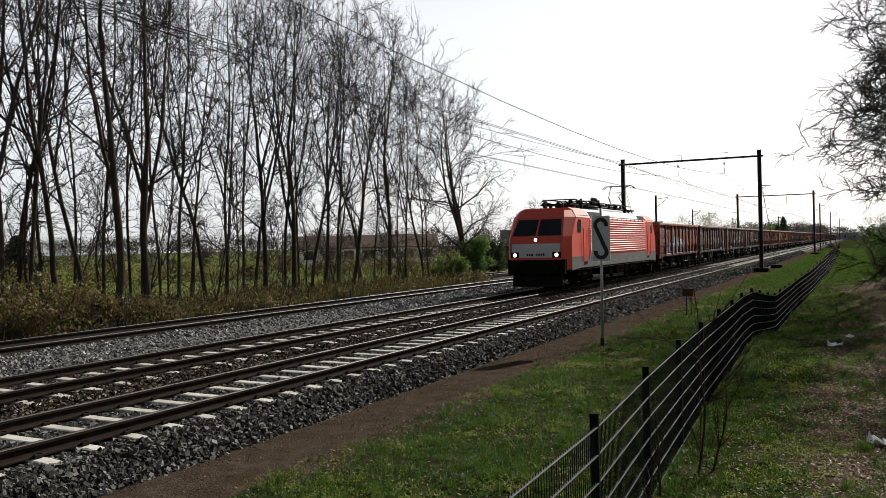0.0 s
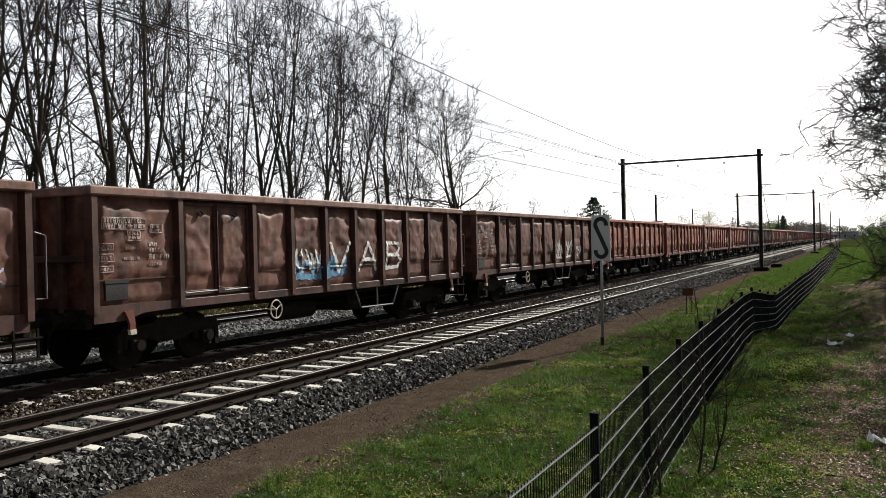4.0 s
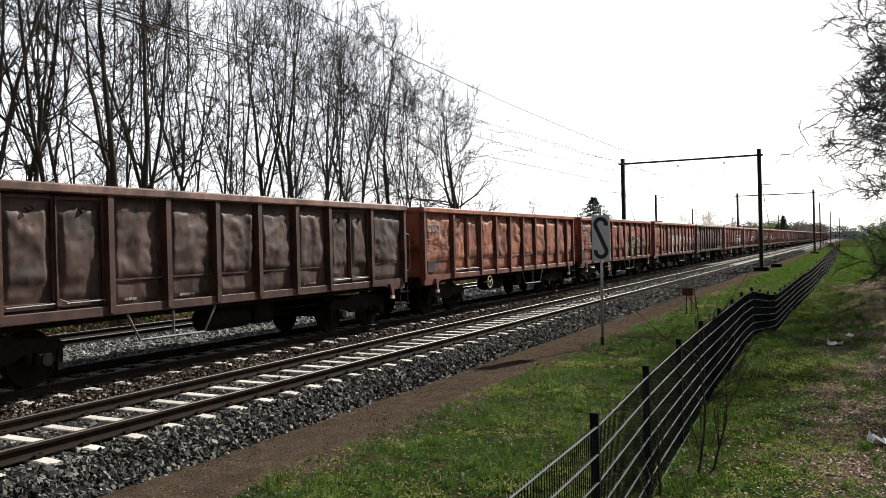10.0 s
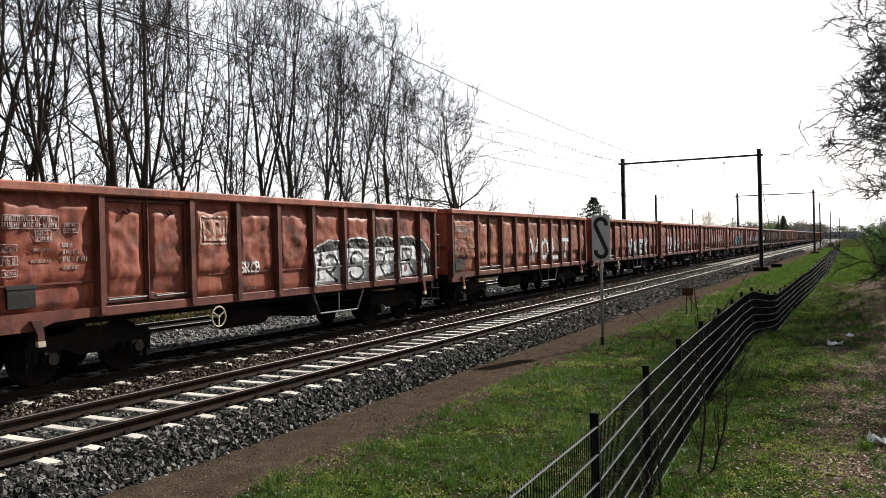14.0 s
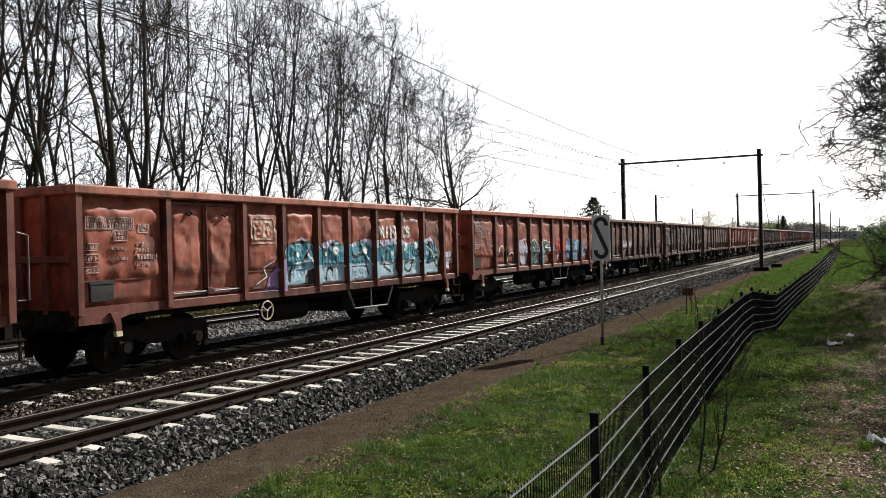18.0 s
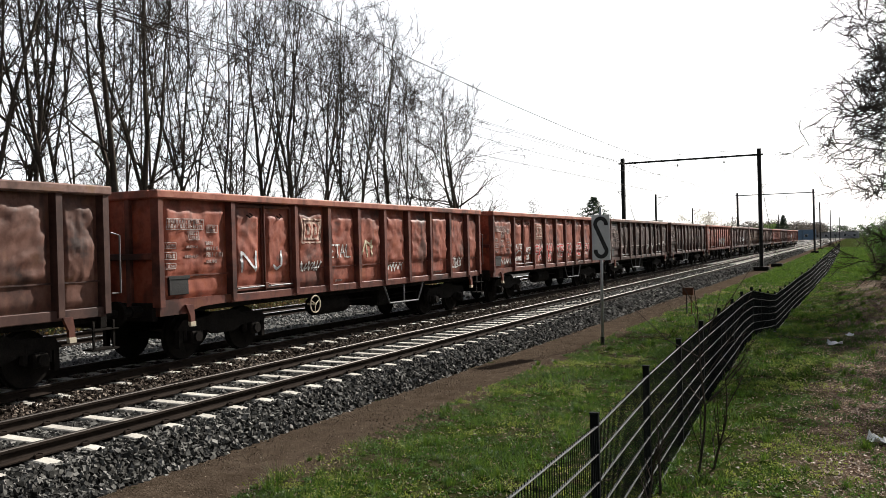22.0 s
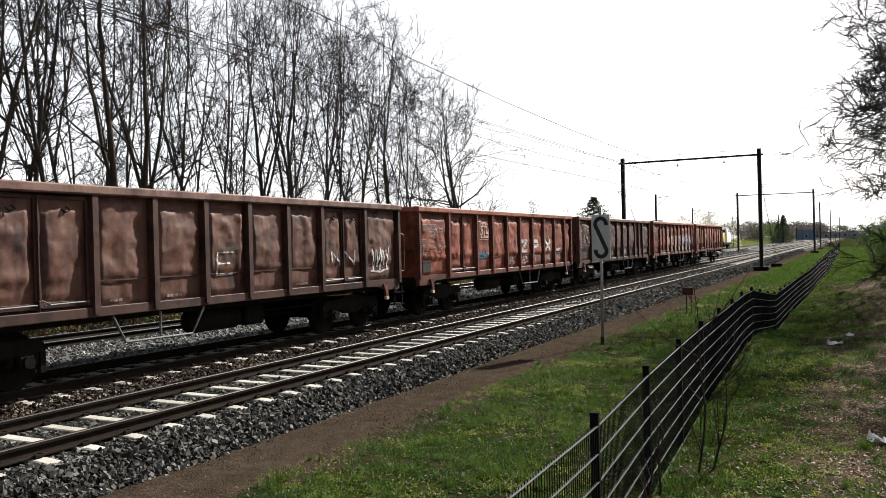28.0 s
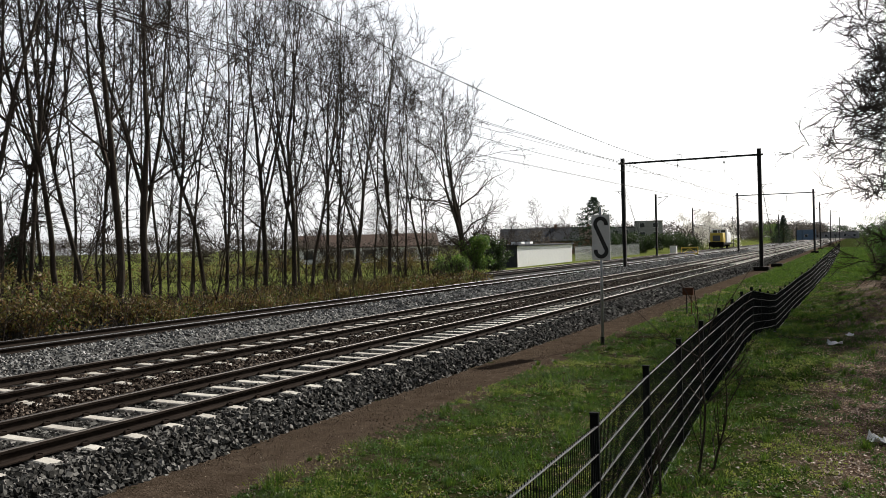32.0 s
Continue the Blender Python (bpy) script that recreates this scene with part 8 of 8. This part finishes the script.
mural(20, "teal and pale blue lettering with black swirls, white dots and a white name above", ("violet_spray", 0, [[(2.55, 1.2), (2.7, 1.6), (2.98, 1.92), (3.12, 1.9), (3.12, 1.2)]]), ("lavender_spray", 0, [[(3.0, 2.1), (3.5, 2.4), (4.0, 2.2), (4.4, 2.35), (5.0, 2.2), (5.6, 2.35), (6.2, 2.3), (6.8, 2.36), (7.4, 2.2), (8.4, 2.4), (8.6, 2.0), (3.0, 2.0)], [(9.05, 1.4), (9.05, 1.9), (9.6, 1.95), (9.5, 1.4)]]),
      ("teal_spray", 0, [[(3.02, 1.72), (3.02, 2.18), (3.7, 2.27), (4.1, 2.1), (4.6, 2.24), (5.2, 2.15), (5.5, 2.3), (6.0, 2.1), (6.6, 2.2), (7.2, 2.15), (7.8, 2.3), (8.3, 2.15), (8.6, 2.25), (8.75, 1.72)]]), ("sky_spray", 0, [[(3.02, 1.28), (3.02, 1.74), (8.75, 1.74), (8.8, 1.3)]]),
      (B, 0.036, [[(3.02, 2.2), (3.4, 2.29), (3.9, 2.28), (3.62, 1.95), (3.55, 1.84)], [(3.12, 1.7), (3.2, 1.4), (3.24, 1.7)], [(4.0, 2.2), (4.25, 2.05), (4.35, 1.86)], [(4.35, 2.2), (4.6, 2.3), (4.95, 2.15)], ring(4.4, 1.45, 0.12, 0.2, 0, 200), [(5.05, 2.05), (5.2, 1.9), (5.55, 1.95), (5.4, 2.3)], [(5.7, 2.25), (5.6, 1.8), (5.75, 1.45)], [(6.1, 2.2), (6.4, 2.05), (6.35, 1.6), (6.6, 1.45)], [(6.8, 2.3), (6.95, 1.9), (6.7, 1.7)], ring(7.35, 1.62, 0.18, 0.2, 180, 420), [(7.5, 2.2), (7.9, 2.0), (7.7, 1.8)], [(8.1, 2.1), (8.4, 2.25), (8.45, 1.8), (8.7, 1.5)], [(8.05, 1.5), (8.3, 1.7)]]),
      (B, 0, [[(3.6, 1.3), (3.7, 1.6), (3.95, 1.7), (3.95, 1.3)], [(6.78, 2.2), (6.98, 2.2), (6.98, 1.4), (6.82, 1.5)]]), (W, 0, [ring(3.4, 2.0, 0.06, 0.06), ring(3.7, 1.98, 0.04, 0.05), ring(4.55, 2.08, 0.1, 0.1), ring(4.25, 2.0, 0.05, 0.06), ring(5.65, 2.05, 0.09, 0.09), ring(6.65, 1.95, 0.07, 0.08), ring(7.2, 2.1, 0.09, 0.1), ring(7.7, 2.15, 0.08, 0.1), ring(8.2, 1.9, 0.06, 0.07)]), (W, 0.02, [ring(4.62, 1.5, 0.1, 0.24, 60, 240), [(3.3, 1.8), (3.9, 1.86)], [(7.1, 1.72), (7.6, 1.78)], [(8.15, 2.15), (8.42, 1.95), (8.6, 1.5)], [(6.2, 1.73), (6.7, 1.74)]]),
      (W, 0.042, word("MIN", 6.06, 6.8, 2.4, 2.68) + word("KS", 7.02, 7.42, 2.4, 2.68)), (W, 0.016, word("FK", 7.1, 7.3, 2.84, 2.95) + word("NRS", 7.42, 7.75, 2.84, 2.95) + word("PECS", 9.45, 9.75, 1.58, 1.72) + [[(2.35, 1.4), (2.6, 1.55), (2.5, 1.75), (2.75, 1.88)]]))
mural(21, "pale wedge, dark green disc and blue and red figures", ("lavender_spray", 0, [[(2.05, 2.2), (2.55, 2.25), (2.6, 1.7), (2.75, 1.2), (2.45, 1.15)], [(2.45, 2.15), (2.98, 1.95), (2.7, 1.25)], ring(4.0, 1.75, 0.22, 0.45), [(4.05, 1.3), (4.35, 1.3), (4.35, 1.75), (4.05, 1.75)]]), (B, 0, [ring(2.98, 1.75, 0.2, 0.42)]), ("green_spray", 0, [ring(3.38, 1.75, 0.36, 0.5), [(4.05, 2.25), (4.85, 2.1), (4.7, 2.0), (4.85, 1.9), (4.5, 1.7), (4.2, 1.85)]]),
      (BL, 0, [[(3.7, 1.25), (3.85, 1.9), (4.1, 2.0), (4.1, 1.25)], [(4.97, 1.9), (5.1, 2.15), (5.3, 2.1), (5.3, 1.75), (5.0, 1.6)], [(6.4, 1.5), (6.6, 2.3), (6.98, 2.3), (6.98, 1.3)], [(7.0, 1.3), (7.0, 2.25), (7.9, 2.2), (7.85, 1.3)], [(8.05, 1.4), (8.1, 2.1), (8.5, 2.1), (8.7, 1.5)]]),
      ("red_spray", 0.1, [[(5.2, 1.5), (5.5, 2.1), (5.85, 1.9), (5.8, 1.4)], [(6.0, 1.9), (6.2, 2.3), (6.1, 1.5)]]), ("lavender_spray", 0.07, [[(6.35, 1.7), (6.5, 2.1)], [(7.2, 1.5), (7.4, 2.1), (7.6, 1.6)], [(8.2, 1.5), (8.3, 1.9)], [(5.6, 1.5), (5.7, 1.6)]]),
      (W, 0.025, [[(2.05, 2.2), (2.7, 2.3), (2.65, 2.15)], [(2.05, 2.15), (2.3, 1.6), (2.45, 1.15), (2.65, 2.15), (2.98, 1.95), (2.7, 1.25)], ring(3.38, 1.75, 0.37, 0.52, -140, 140), [(4.05, 2.27), (4.85, 2.12), (4.3, 1.95), (4.9, 1.9), (4.5, 1.68)], [(4.05, 2.0), (4.25, 1.75), (4.2, 1.4)], [(3.3, 1.95), (3.4, 1.9), (3.35, 1.75)], [(2.1, 1.25), (2.9, 1.2)]]),
      (S, 0.028, [ring(1.3, 1.5, 0.16, 0.55, 200, -10), ring(1.75, 1.5, 0.18, 0.3, 180, 0)]))
mural(22, "white handwritten tag", (W, 0.04, scrawl(2.15, 2.95, 1.75, 2.2, 24, 5) + scrawl(3.05, 3.6, 1.75, 2.15, 25, 4) + [[(2.6, 1.6), (3.4, 1.62)]]), (W, 0.03, word("EI", 8.55, 8.7, 2.0, 2.1)))
mural(23, "hollow letters outlined in white", (W, 0.1, per_bay("ABOZ", 2, 1.55, 2.3)), ("dark_steel", 0.075, per_bay("ABOZ", 2, 1.55, 2.3)), (W, 0.015, scrawl(8.2, 8.8, 1.45, 2.1, 26) + scrawl(9.1, 9.7, 1.45, 2.1, 27)))
mural(24, TAG, ("stencil", 0.02, scrawl(3.2, 3.8, 1.35, 1.6, 28)))
mural(25, TAG, (S, 0.028, word("N", 1.12, 1.4, 1.7, 2.1) + word("J", 1.6, 1.85, 1.7, 2.1)), (W, 0.018, scrawl(2.15, 2.75, 1.62, 1.85, 29, 6) + word("ETAL", 3.05, 3.75, 1.9, 2.2) + scrawl(5.1, 5.8, 1.45, 1.7, 30) + scrawl(8.1, 8.7, 1.45, 1.8, 31)), ("beige_spray", 0.03, [[(4.1, 1.9), (4.3, 2.3), (4.35, 1.9)], [(4.5, 2.3), (4.52, 1.9)], [(4.3, 2.3), (4.55, 2.15)]]))
red26 = word("FK", 2.14, 2.8, 1.48, 1.98) + word("AN", 3.1, 3.66, 1.68, 2.02) + word("N", 3.36, 3.66, 1.4, 1.68) + word("STE", 4.06, 4.8, 1.55, 1.98) + word("TA", 5.06, 5.74, 1.52, 2.0) + word("NZ", 6.06, 6.74, 1.55, 2.02) + word("EN", 7.06, 7.7, 1.6, 1.98) + word("?", 8.15, 8.5, 1.55, 2.0)
mural(26, "red letters edged in white beside white handwritten tags", (W, 0.022, word("MITS", 1.1, 1.42, 1.92, 2.08) + [ring(1.27, 1.45, 0.16, 0.4, 180, 0)] + word("2020", 1.14, 1.4, 1.48, 1.62) + word("AUZ", 1.58, 1.88, 1.72, 1.95) + word("25", 1.66, 1.82, 1.5, 1.64) + scrawl(0.3, 1.0, 1.38, 1.6, 32, 6) + scrawl(9.1, 9.6, 1.5, 1.9, 67, 4)), (W, 0.075, red26), ("red_spray", 0.04, red26))
mural(27, "faded pale spray paint and white marks", ("stencil", 0.02, [[(q + 0.02, 1.78), (q + 0.8, 1.82)] for q in (1, 2, 3, 4)] + scrawl(2.1, 2.8, 1.35, 1.8, 33) + scrawl(3.05, 3.5, 1.4, 1.8, 34) + scrawl(1.2, 1.7, 1.35, 1.9, 35)), (W, 0.05, [[(5.5, 1.7), (5.5 + 0.15 * math.cos(q * 1.05), 1.7 + 0.13 * math.sin(q * 1.05))] for q in range(6)] + word("N", 6.25, 6.65, 1.6, 1.85)), (W, 0, block(7.12, 7.3, 1.75, 1.85) + block(7.65, 7.8, 1.8, 1.9)), (W, 0.06, word("S", 8.12, 8.36, 1.5, 1.98)))
mural(28, "small dark tag", ("dark_steel", 0.03, scrawl(1.15, 1.6, 1.5, 1.9, 36)))
mural(29, "faded pale spray paint", (BL, 0.07, scrawl(4.1, 6.9, 1.45, 2.1, 37, 9)), ("beige_spray", 0.05, scrawl(4.1, 6.9, 1.4, 2.2, 38, 9)))
mural(30, "faded silver scrawl", (S, 0.05, scrawl(4.1, 6.9, 1.4, 2.2, 39, 9)))
mural(32, "small white letters and lines", (W, 0.02, word("E", 4.2, 4.7, 1.65, 2.1) + word("NN", 7.2, 7.8, 1.7, 2.05)), (W, 0.025, scrawl(8.2, 8.7, 1.5, 2.2, 40)))
mural(33, "white block letters over grey tags", ("stencil", 0.022, scrawl(5.05, 5.8, 1.4, 1.7, 41) + scrawl(6.05, 6.8, 1.4, 1.7, 42) + scrawl(7.05, 7.8, 1.4, 1.7, 43) + scrawl(8.05, 8.8, 1.4, 1.7, 44)), (W, 0.065, per_bay("ZPXL", 5, 1.82, 2.2, 0.12, 0.6)), (BL, 0.04, scrawl(2.1, 2.7, 1.68, 1.85, 45, 6)))
mural(34, TAG, (W, 0.02, scrawl(5.1, 5.8, 1.35, 1.75, 46)))
pink = lambda q: [(q + 0.04, 1.35), (q + 0.02, 2.3), (q + 0.25, 2.25), (q + 0.4, 2.4), (q + 0.55, 2.2), (q + 0.75, 2.38), (q + 0.84, 2.05), (q + 0.72, 1.9), (q + 0.86, 1.7), (q + 0.7, 1.35)]
mural(35, "pale pink figures edged in white over beige", ("beige_spray", 0, block(3.0, 8.8, 1.3, 1.75)), ("pink_spray", 0, [pink(q) for q in (2, 3, 4, 5)]), ("lavender_spray", 0, [pink(q) for q in (6, 7, 8)]), (W, 0.028, [pink(q) for q in (2, 3, 4, 5, 6, 7, 8)] + [ring(7.4, 2.35, 0.15, 0.14)]), ("mauve_spray", 0.03, [[(q + 0.3, 2.0), (q + 0.35, 1.75), (q + 0.6, 1.95)] for q in (2, 3, 4, 5, 6, 7)] + [[(q + 0.2, 1.6), (q + 0.5, 1.7), (q + 0.75, 1.65)] for q in (2, 3, 4, 5, 6)]),
      (W, 0.018, scrawl(3.1, 3.7, 1.4, 1.6, 47) + scrawl(4.1, 4.7, 1.4, 1.6, 48) + scrawl(5.1, 5.7, 1.4, 1.6, 49) + scrawl(9.1, 9.8, 1.6, 1.95, 50, 4) + [ring(9.5, 2.0, 0.25, 0.2, 0, 180)] + scrawl(6.1, 6.7, 1.4, 1.6, 51)))
mural(36, TAG, (W, 0.028, scrawl(3.15, 3.75, 1.4, 1.8, 52, 5) + scrawl(4.3, 4.6, 1.5, 1.7, 55, 3) + word("A", 5.2, 5.4, 1.9, 2.1) + scrawl(6.2, 6.6, 1.7, 2.0, 53, 4)), ("beige_spray", 0.05, scrawl(2.1, 2.8, 2.1, 2.6, 56, 3)))


# painted badges: a cream outline round a cream field with two plain red-brown blocks
MAT["badge_block"] = PAINTS["red"]
for k in BADGED:
    c, q = 2.485, 2.55
    frame_line = [[(c - 0.28, q - 0.27), (c + 0.28, q - 0.27), (c + 0.29, q - 0.25), (c + 0.29, q + 0.25), (c + 0.28, q + 0.27), (c - 0.28, q + 0.27), (c - 0.29, q + 0.25), (c - 0.29, q - 0.25), (c - 0.28, q - 0.27)]]
    blocks = [[(c + d - 0.085, q - 0.17), (c + d + 0.04, q - 0.17), (c + d + 0.085, q - 0.1), (c + d + 0.085, q + 0.1), (c + d + 0.04, q + 0.17), (c + d - 0.085, q + 0.17)] for d in (-0.115, 0.115)]
    mural(k, "cream framed railway badge", ("badge_cream", 0.02, frame_line), ("badge_cream", 0, block(c - 0.24, c + 0.24, q - 0.21, q + 0.21)), ("badge_block", 0, blocks), ("badge_cream", 0, [[(x * 0.45 + (c + d) * 0.55, z * 0.55 + q * 0.45) for x, z in o] for d, o in zip((-0.115, 0.115), blocks)]), name="badge")


# ---------- sleepers and stones ----------
def lay_sleepers():
    mesh = sleeper_mesh()
    clip = clip_mesh()
    for t, n_parts, off in ((TRACKS[0], 150, 0.0), (TRACKS[1], 150, 0.51)):
        s0 = part("sleeper", mesh, MAT["sleeper"], t, "white concrete sleeper")
        first = True
        for i in range(n_parts):
            m = pose(0, FIRST_SLEEPER - 0.15 + off + SLEEPER * (i - 4), 0)
            if first:
                s0.matrix_basis = m
                first = False
            else:
                share(s0, t, m)
        far = Build()
        for i in range(n_parts, n_parts + 900):
            y = FIRST_SLEEPER - 0.15 + off + SLEEPER * (i - 4)
            far.box(-1.26, 1.26, y - 0.12, y + 0.12, -0.3, -0.18)
        tagged(part("sleeper_row", far, MAT["sleeper"], t), kind="stuff")
        c = Build()
        for i in range(90):
            y = FIRST_SLEEPER - 0.15 + off + SLEEPER * (i - 4)
            for x in (-GAUGE / 2, GAUGE / 2):
                n = len(c.v)
                c.v += [(q[0] + x, q[1] + y, q[2]) for q in clip.v]
                c.f += [tuple(k + n for k in f) for f in clip.f]
                c.m += [0] * len(clip.f)
        tagged(part("rail_fastening", c, MAT["rail_rust"], t, "rusty rail fastenings"), kind="stuff")


lay_sleepers()


def stones(name, label, n, area, zf, mats, seed, size=0.034, power=1.5, rows=None, ends=99.0):
    rng = np.random.default_rng(seed)
    x0, x1, y0, y1 = area
    y = y0 + (y1 - y0) * rng.random(n) ** power
    x = rng.uniform(x0, x1, n)
    if rows is not None:
        gap = np.abs((y - rows + SLEEPER / 2) % SLEEPER - SLEEPER / 2)
        keep = (gap > 0.125) | (x > ends)
        x, y = x[keep], y[keep]
        n = len(x)
    s = size * rng.uniform(0.55, 1.35, n) * np.clip(y / 24.0, 0.9, 1.5)
    z = np.interp(x, zf[0], zf[1]) + s * rng.uniform(-0.1, 0.5, n)
    cube = np.array(list(itertools.product((-1, 1), repeat=3)), float)
    tris = np.array([(0, 1, 3), (0, 3, 2), (4, 6, 7), (4, 7, 5), (0, 4, 5), (0, 5, 1), (2, 3, 7), (2, 7, 6), (0, 2, 6), (0, 6, 4), (1, 5, 7), (1, 7, 3)])
    pts = cube[None] * rng.uniform(0.6, 1.0, (n, 8, 3)) * (s[:, None] * rng.uniform(0.4, 1.2, (n, 3)))[:, None, :]
    q = rng.normal(size=(n, 4))
    q /= np.linalg.norm(q, axis=1, keepdims=True)
    a, b, c, d = q.T
    R = np.stack([1 - 2 * (c * c + d * d), 2 * (b * c - a * d), 2 * (b * d + a * c), 2 * (b * c + a * d), 1 - 2 * (b * b + d * d), 2 * (c * d - a * b), 2 * (b * d - a * c), 2 * (c * d + a * b), 1 - 2 * (b * b + c * c)], 1).reshape(-1, 3, 3)
    pts = np.einsum("nij,nkj->nki", R, pts) + np.stack([x, y, z], 1)[:, None, :]
    t = (tris[None] + np.arange(n)[:, None, None] * 8).reshape(-1, 3)
    return tagged(tri_mesh(name, pts.reshape(-1, 3), t, mats), label, "ballast", kind="stuff")


stones("ballast_stones", "angular dark grey ballast stones on the shoulder", 30000, (-8.4, -7.1, 5.0, 55.0), ([-8.45, -8.3, -7.85, -7.3, -7.1], [-0.24, -0.215, -0.2, -0.58, -0.6]), MAT["stone"], 31, 0.036, rows=FIRST_SLEEPER - 0.15, ends=-8.05)
stones("ballast_stones", "dark ballast stones between the rails", 22000, (-9.95, -8.52, 5.0, 75.0), ([-10, -8.4], [-0.218, -0.218]), MAT["stone"], 32, rows=FIRST_SLEEPER - 0.15)
stones("ballast_stones", "rust-stained ballast between the two tracks", 22000, (-12.0, -10.0, 6.0, 75.0), ([-12, -11.5, -10.5, -10], [-0.215, -0.205, -0.205, -0.215]), MAT["stone_brown"], 33)
stones("ballast_stones", "rust-stained ballast between the rails", 20000, (-13.5, -12.1, 7.0, 75.0), ([-13.5, -12], [-0.218, -0.218]), MAT["stone_brown"], 34, rows=FIRST_SLEEPER + 0.36)
stones("ballast_stones", "pale fresh ballast beside the side track", 13000, (-17.7, -14.0, 9.0, 60.0), ([-17.7, -16.2, -15.0, -14.1], [-0.16, -0.16, -0.3, -0.48]), MAT["stone_pale"], 35, 0.04)

stones("path_grit", "small loose stones and grit on the cinder path", 6000, (-7.4, -5.7, 5.0, 40.0), ([-7.4, -5.7], [-0.497, -0.497]), MAT["grit"], 38, 0.009)
stones("ballast_stones", "dark ballast stones far along the shoulder", 9000, (-8.4, -7.1, 50.0, 150.0), ([-8.45, -8.3, -7.85, -7.3, -7.1], [-0.24, -0.21, -0.18, -0.58, -0.6]), MAT["stone"], 36, 0.04, 1.2)
stones("ballast_stones", "pale ballast stones far along the side track", 9000, (-17.7, -14.0, 55.0, 150.0), ([-17.7, -16.2, -15.0, -14.1], [-0.16, -0.16, -0.3, -0.48]), MAT["stone_pale"], 37, 0.05, 1.2)


# ---------- what moves ----------
def drift(t):
    """How far the train runs off an even pace, in metres."""
    return float(np.interp(t, (0, 3, 5.5, 7.5, 8.5, 9.5, 10.5, 12, 14, 16.5, 18.5, 21, 23, 25, 28, 32), (-0.6, -0.55, 0.0, 0.05, 0.35, 0.8, 1.0, 1.0, 0.92, 0.7, 0.5, 0.46, 0.33, 0.1, -0.15, -0.33)))


def motions():
    times = [0, 3, 5.5, 7.5, 8.5, 9.5, 10.5, 12, 14, 16.5, 18.5, 21, 23, 25, 28, 32]
    walk(ENGINE, [(t, pose(CENTRE_B, 35.2 - SPEED * t + drift(t), 0)) for t in times])
    spin_rows = []
    for i in range(int(32 * FPS) + 1):
        t = i / FPS
        spin_rows.append((t, math.degrees(19.22 * t / 0.46)))
    models = {}
    for thing in [ENGINE] + [w for w, _, _ in WAGONS]:
        for o in thing.children_recursive:
            if o.name.split(".")[0] != "wheelset":
                continue
            y = o.location.y
            if y in models:
                o.rotation_mode = "QUATERNION"
                o.animation_data_create()
                o.animation_data.action = models[y].animation_data.action
                o.animation_data.action_slot = models[y].animation_data.action_slot
            else:
                walk(o, [(t, pose(0, y, 0.46, a, 0, 0)) for t, a in spin_rows])
                models[y] = o
    for k, (w, _, _) in enumerate(WAGONS, 1):
        y0 = 39.79 + 15.76 * k
        walk(w, [(t, pose(CENTRE_B, y0 - 19.22 * t + drift(t), 0)) for t in times])


motions()
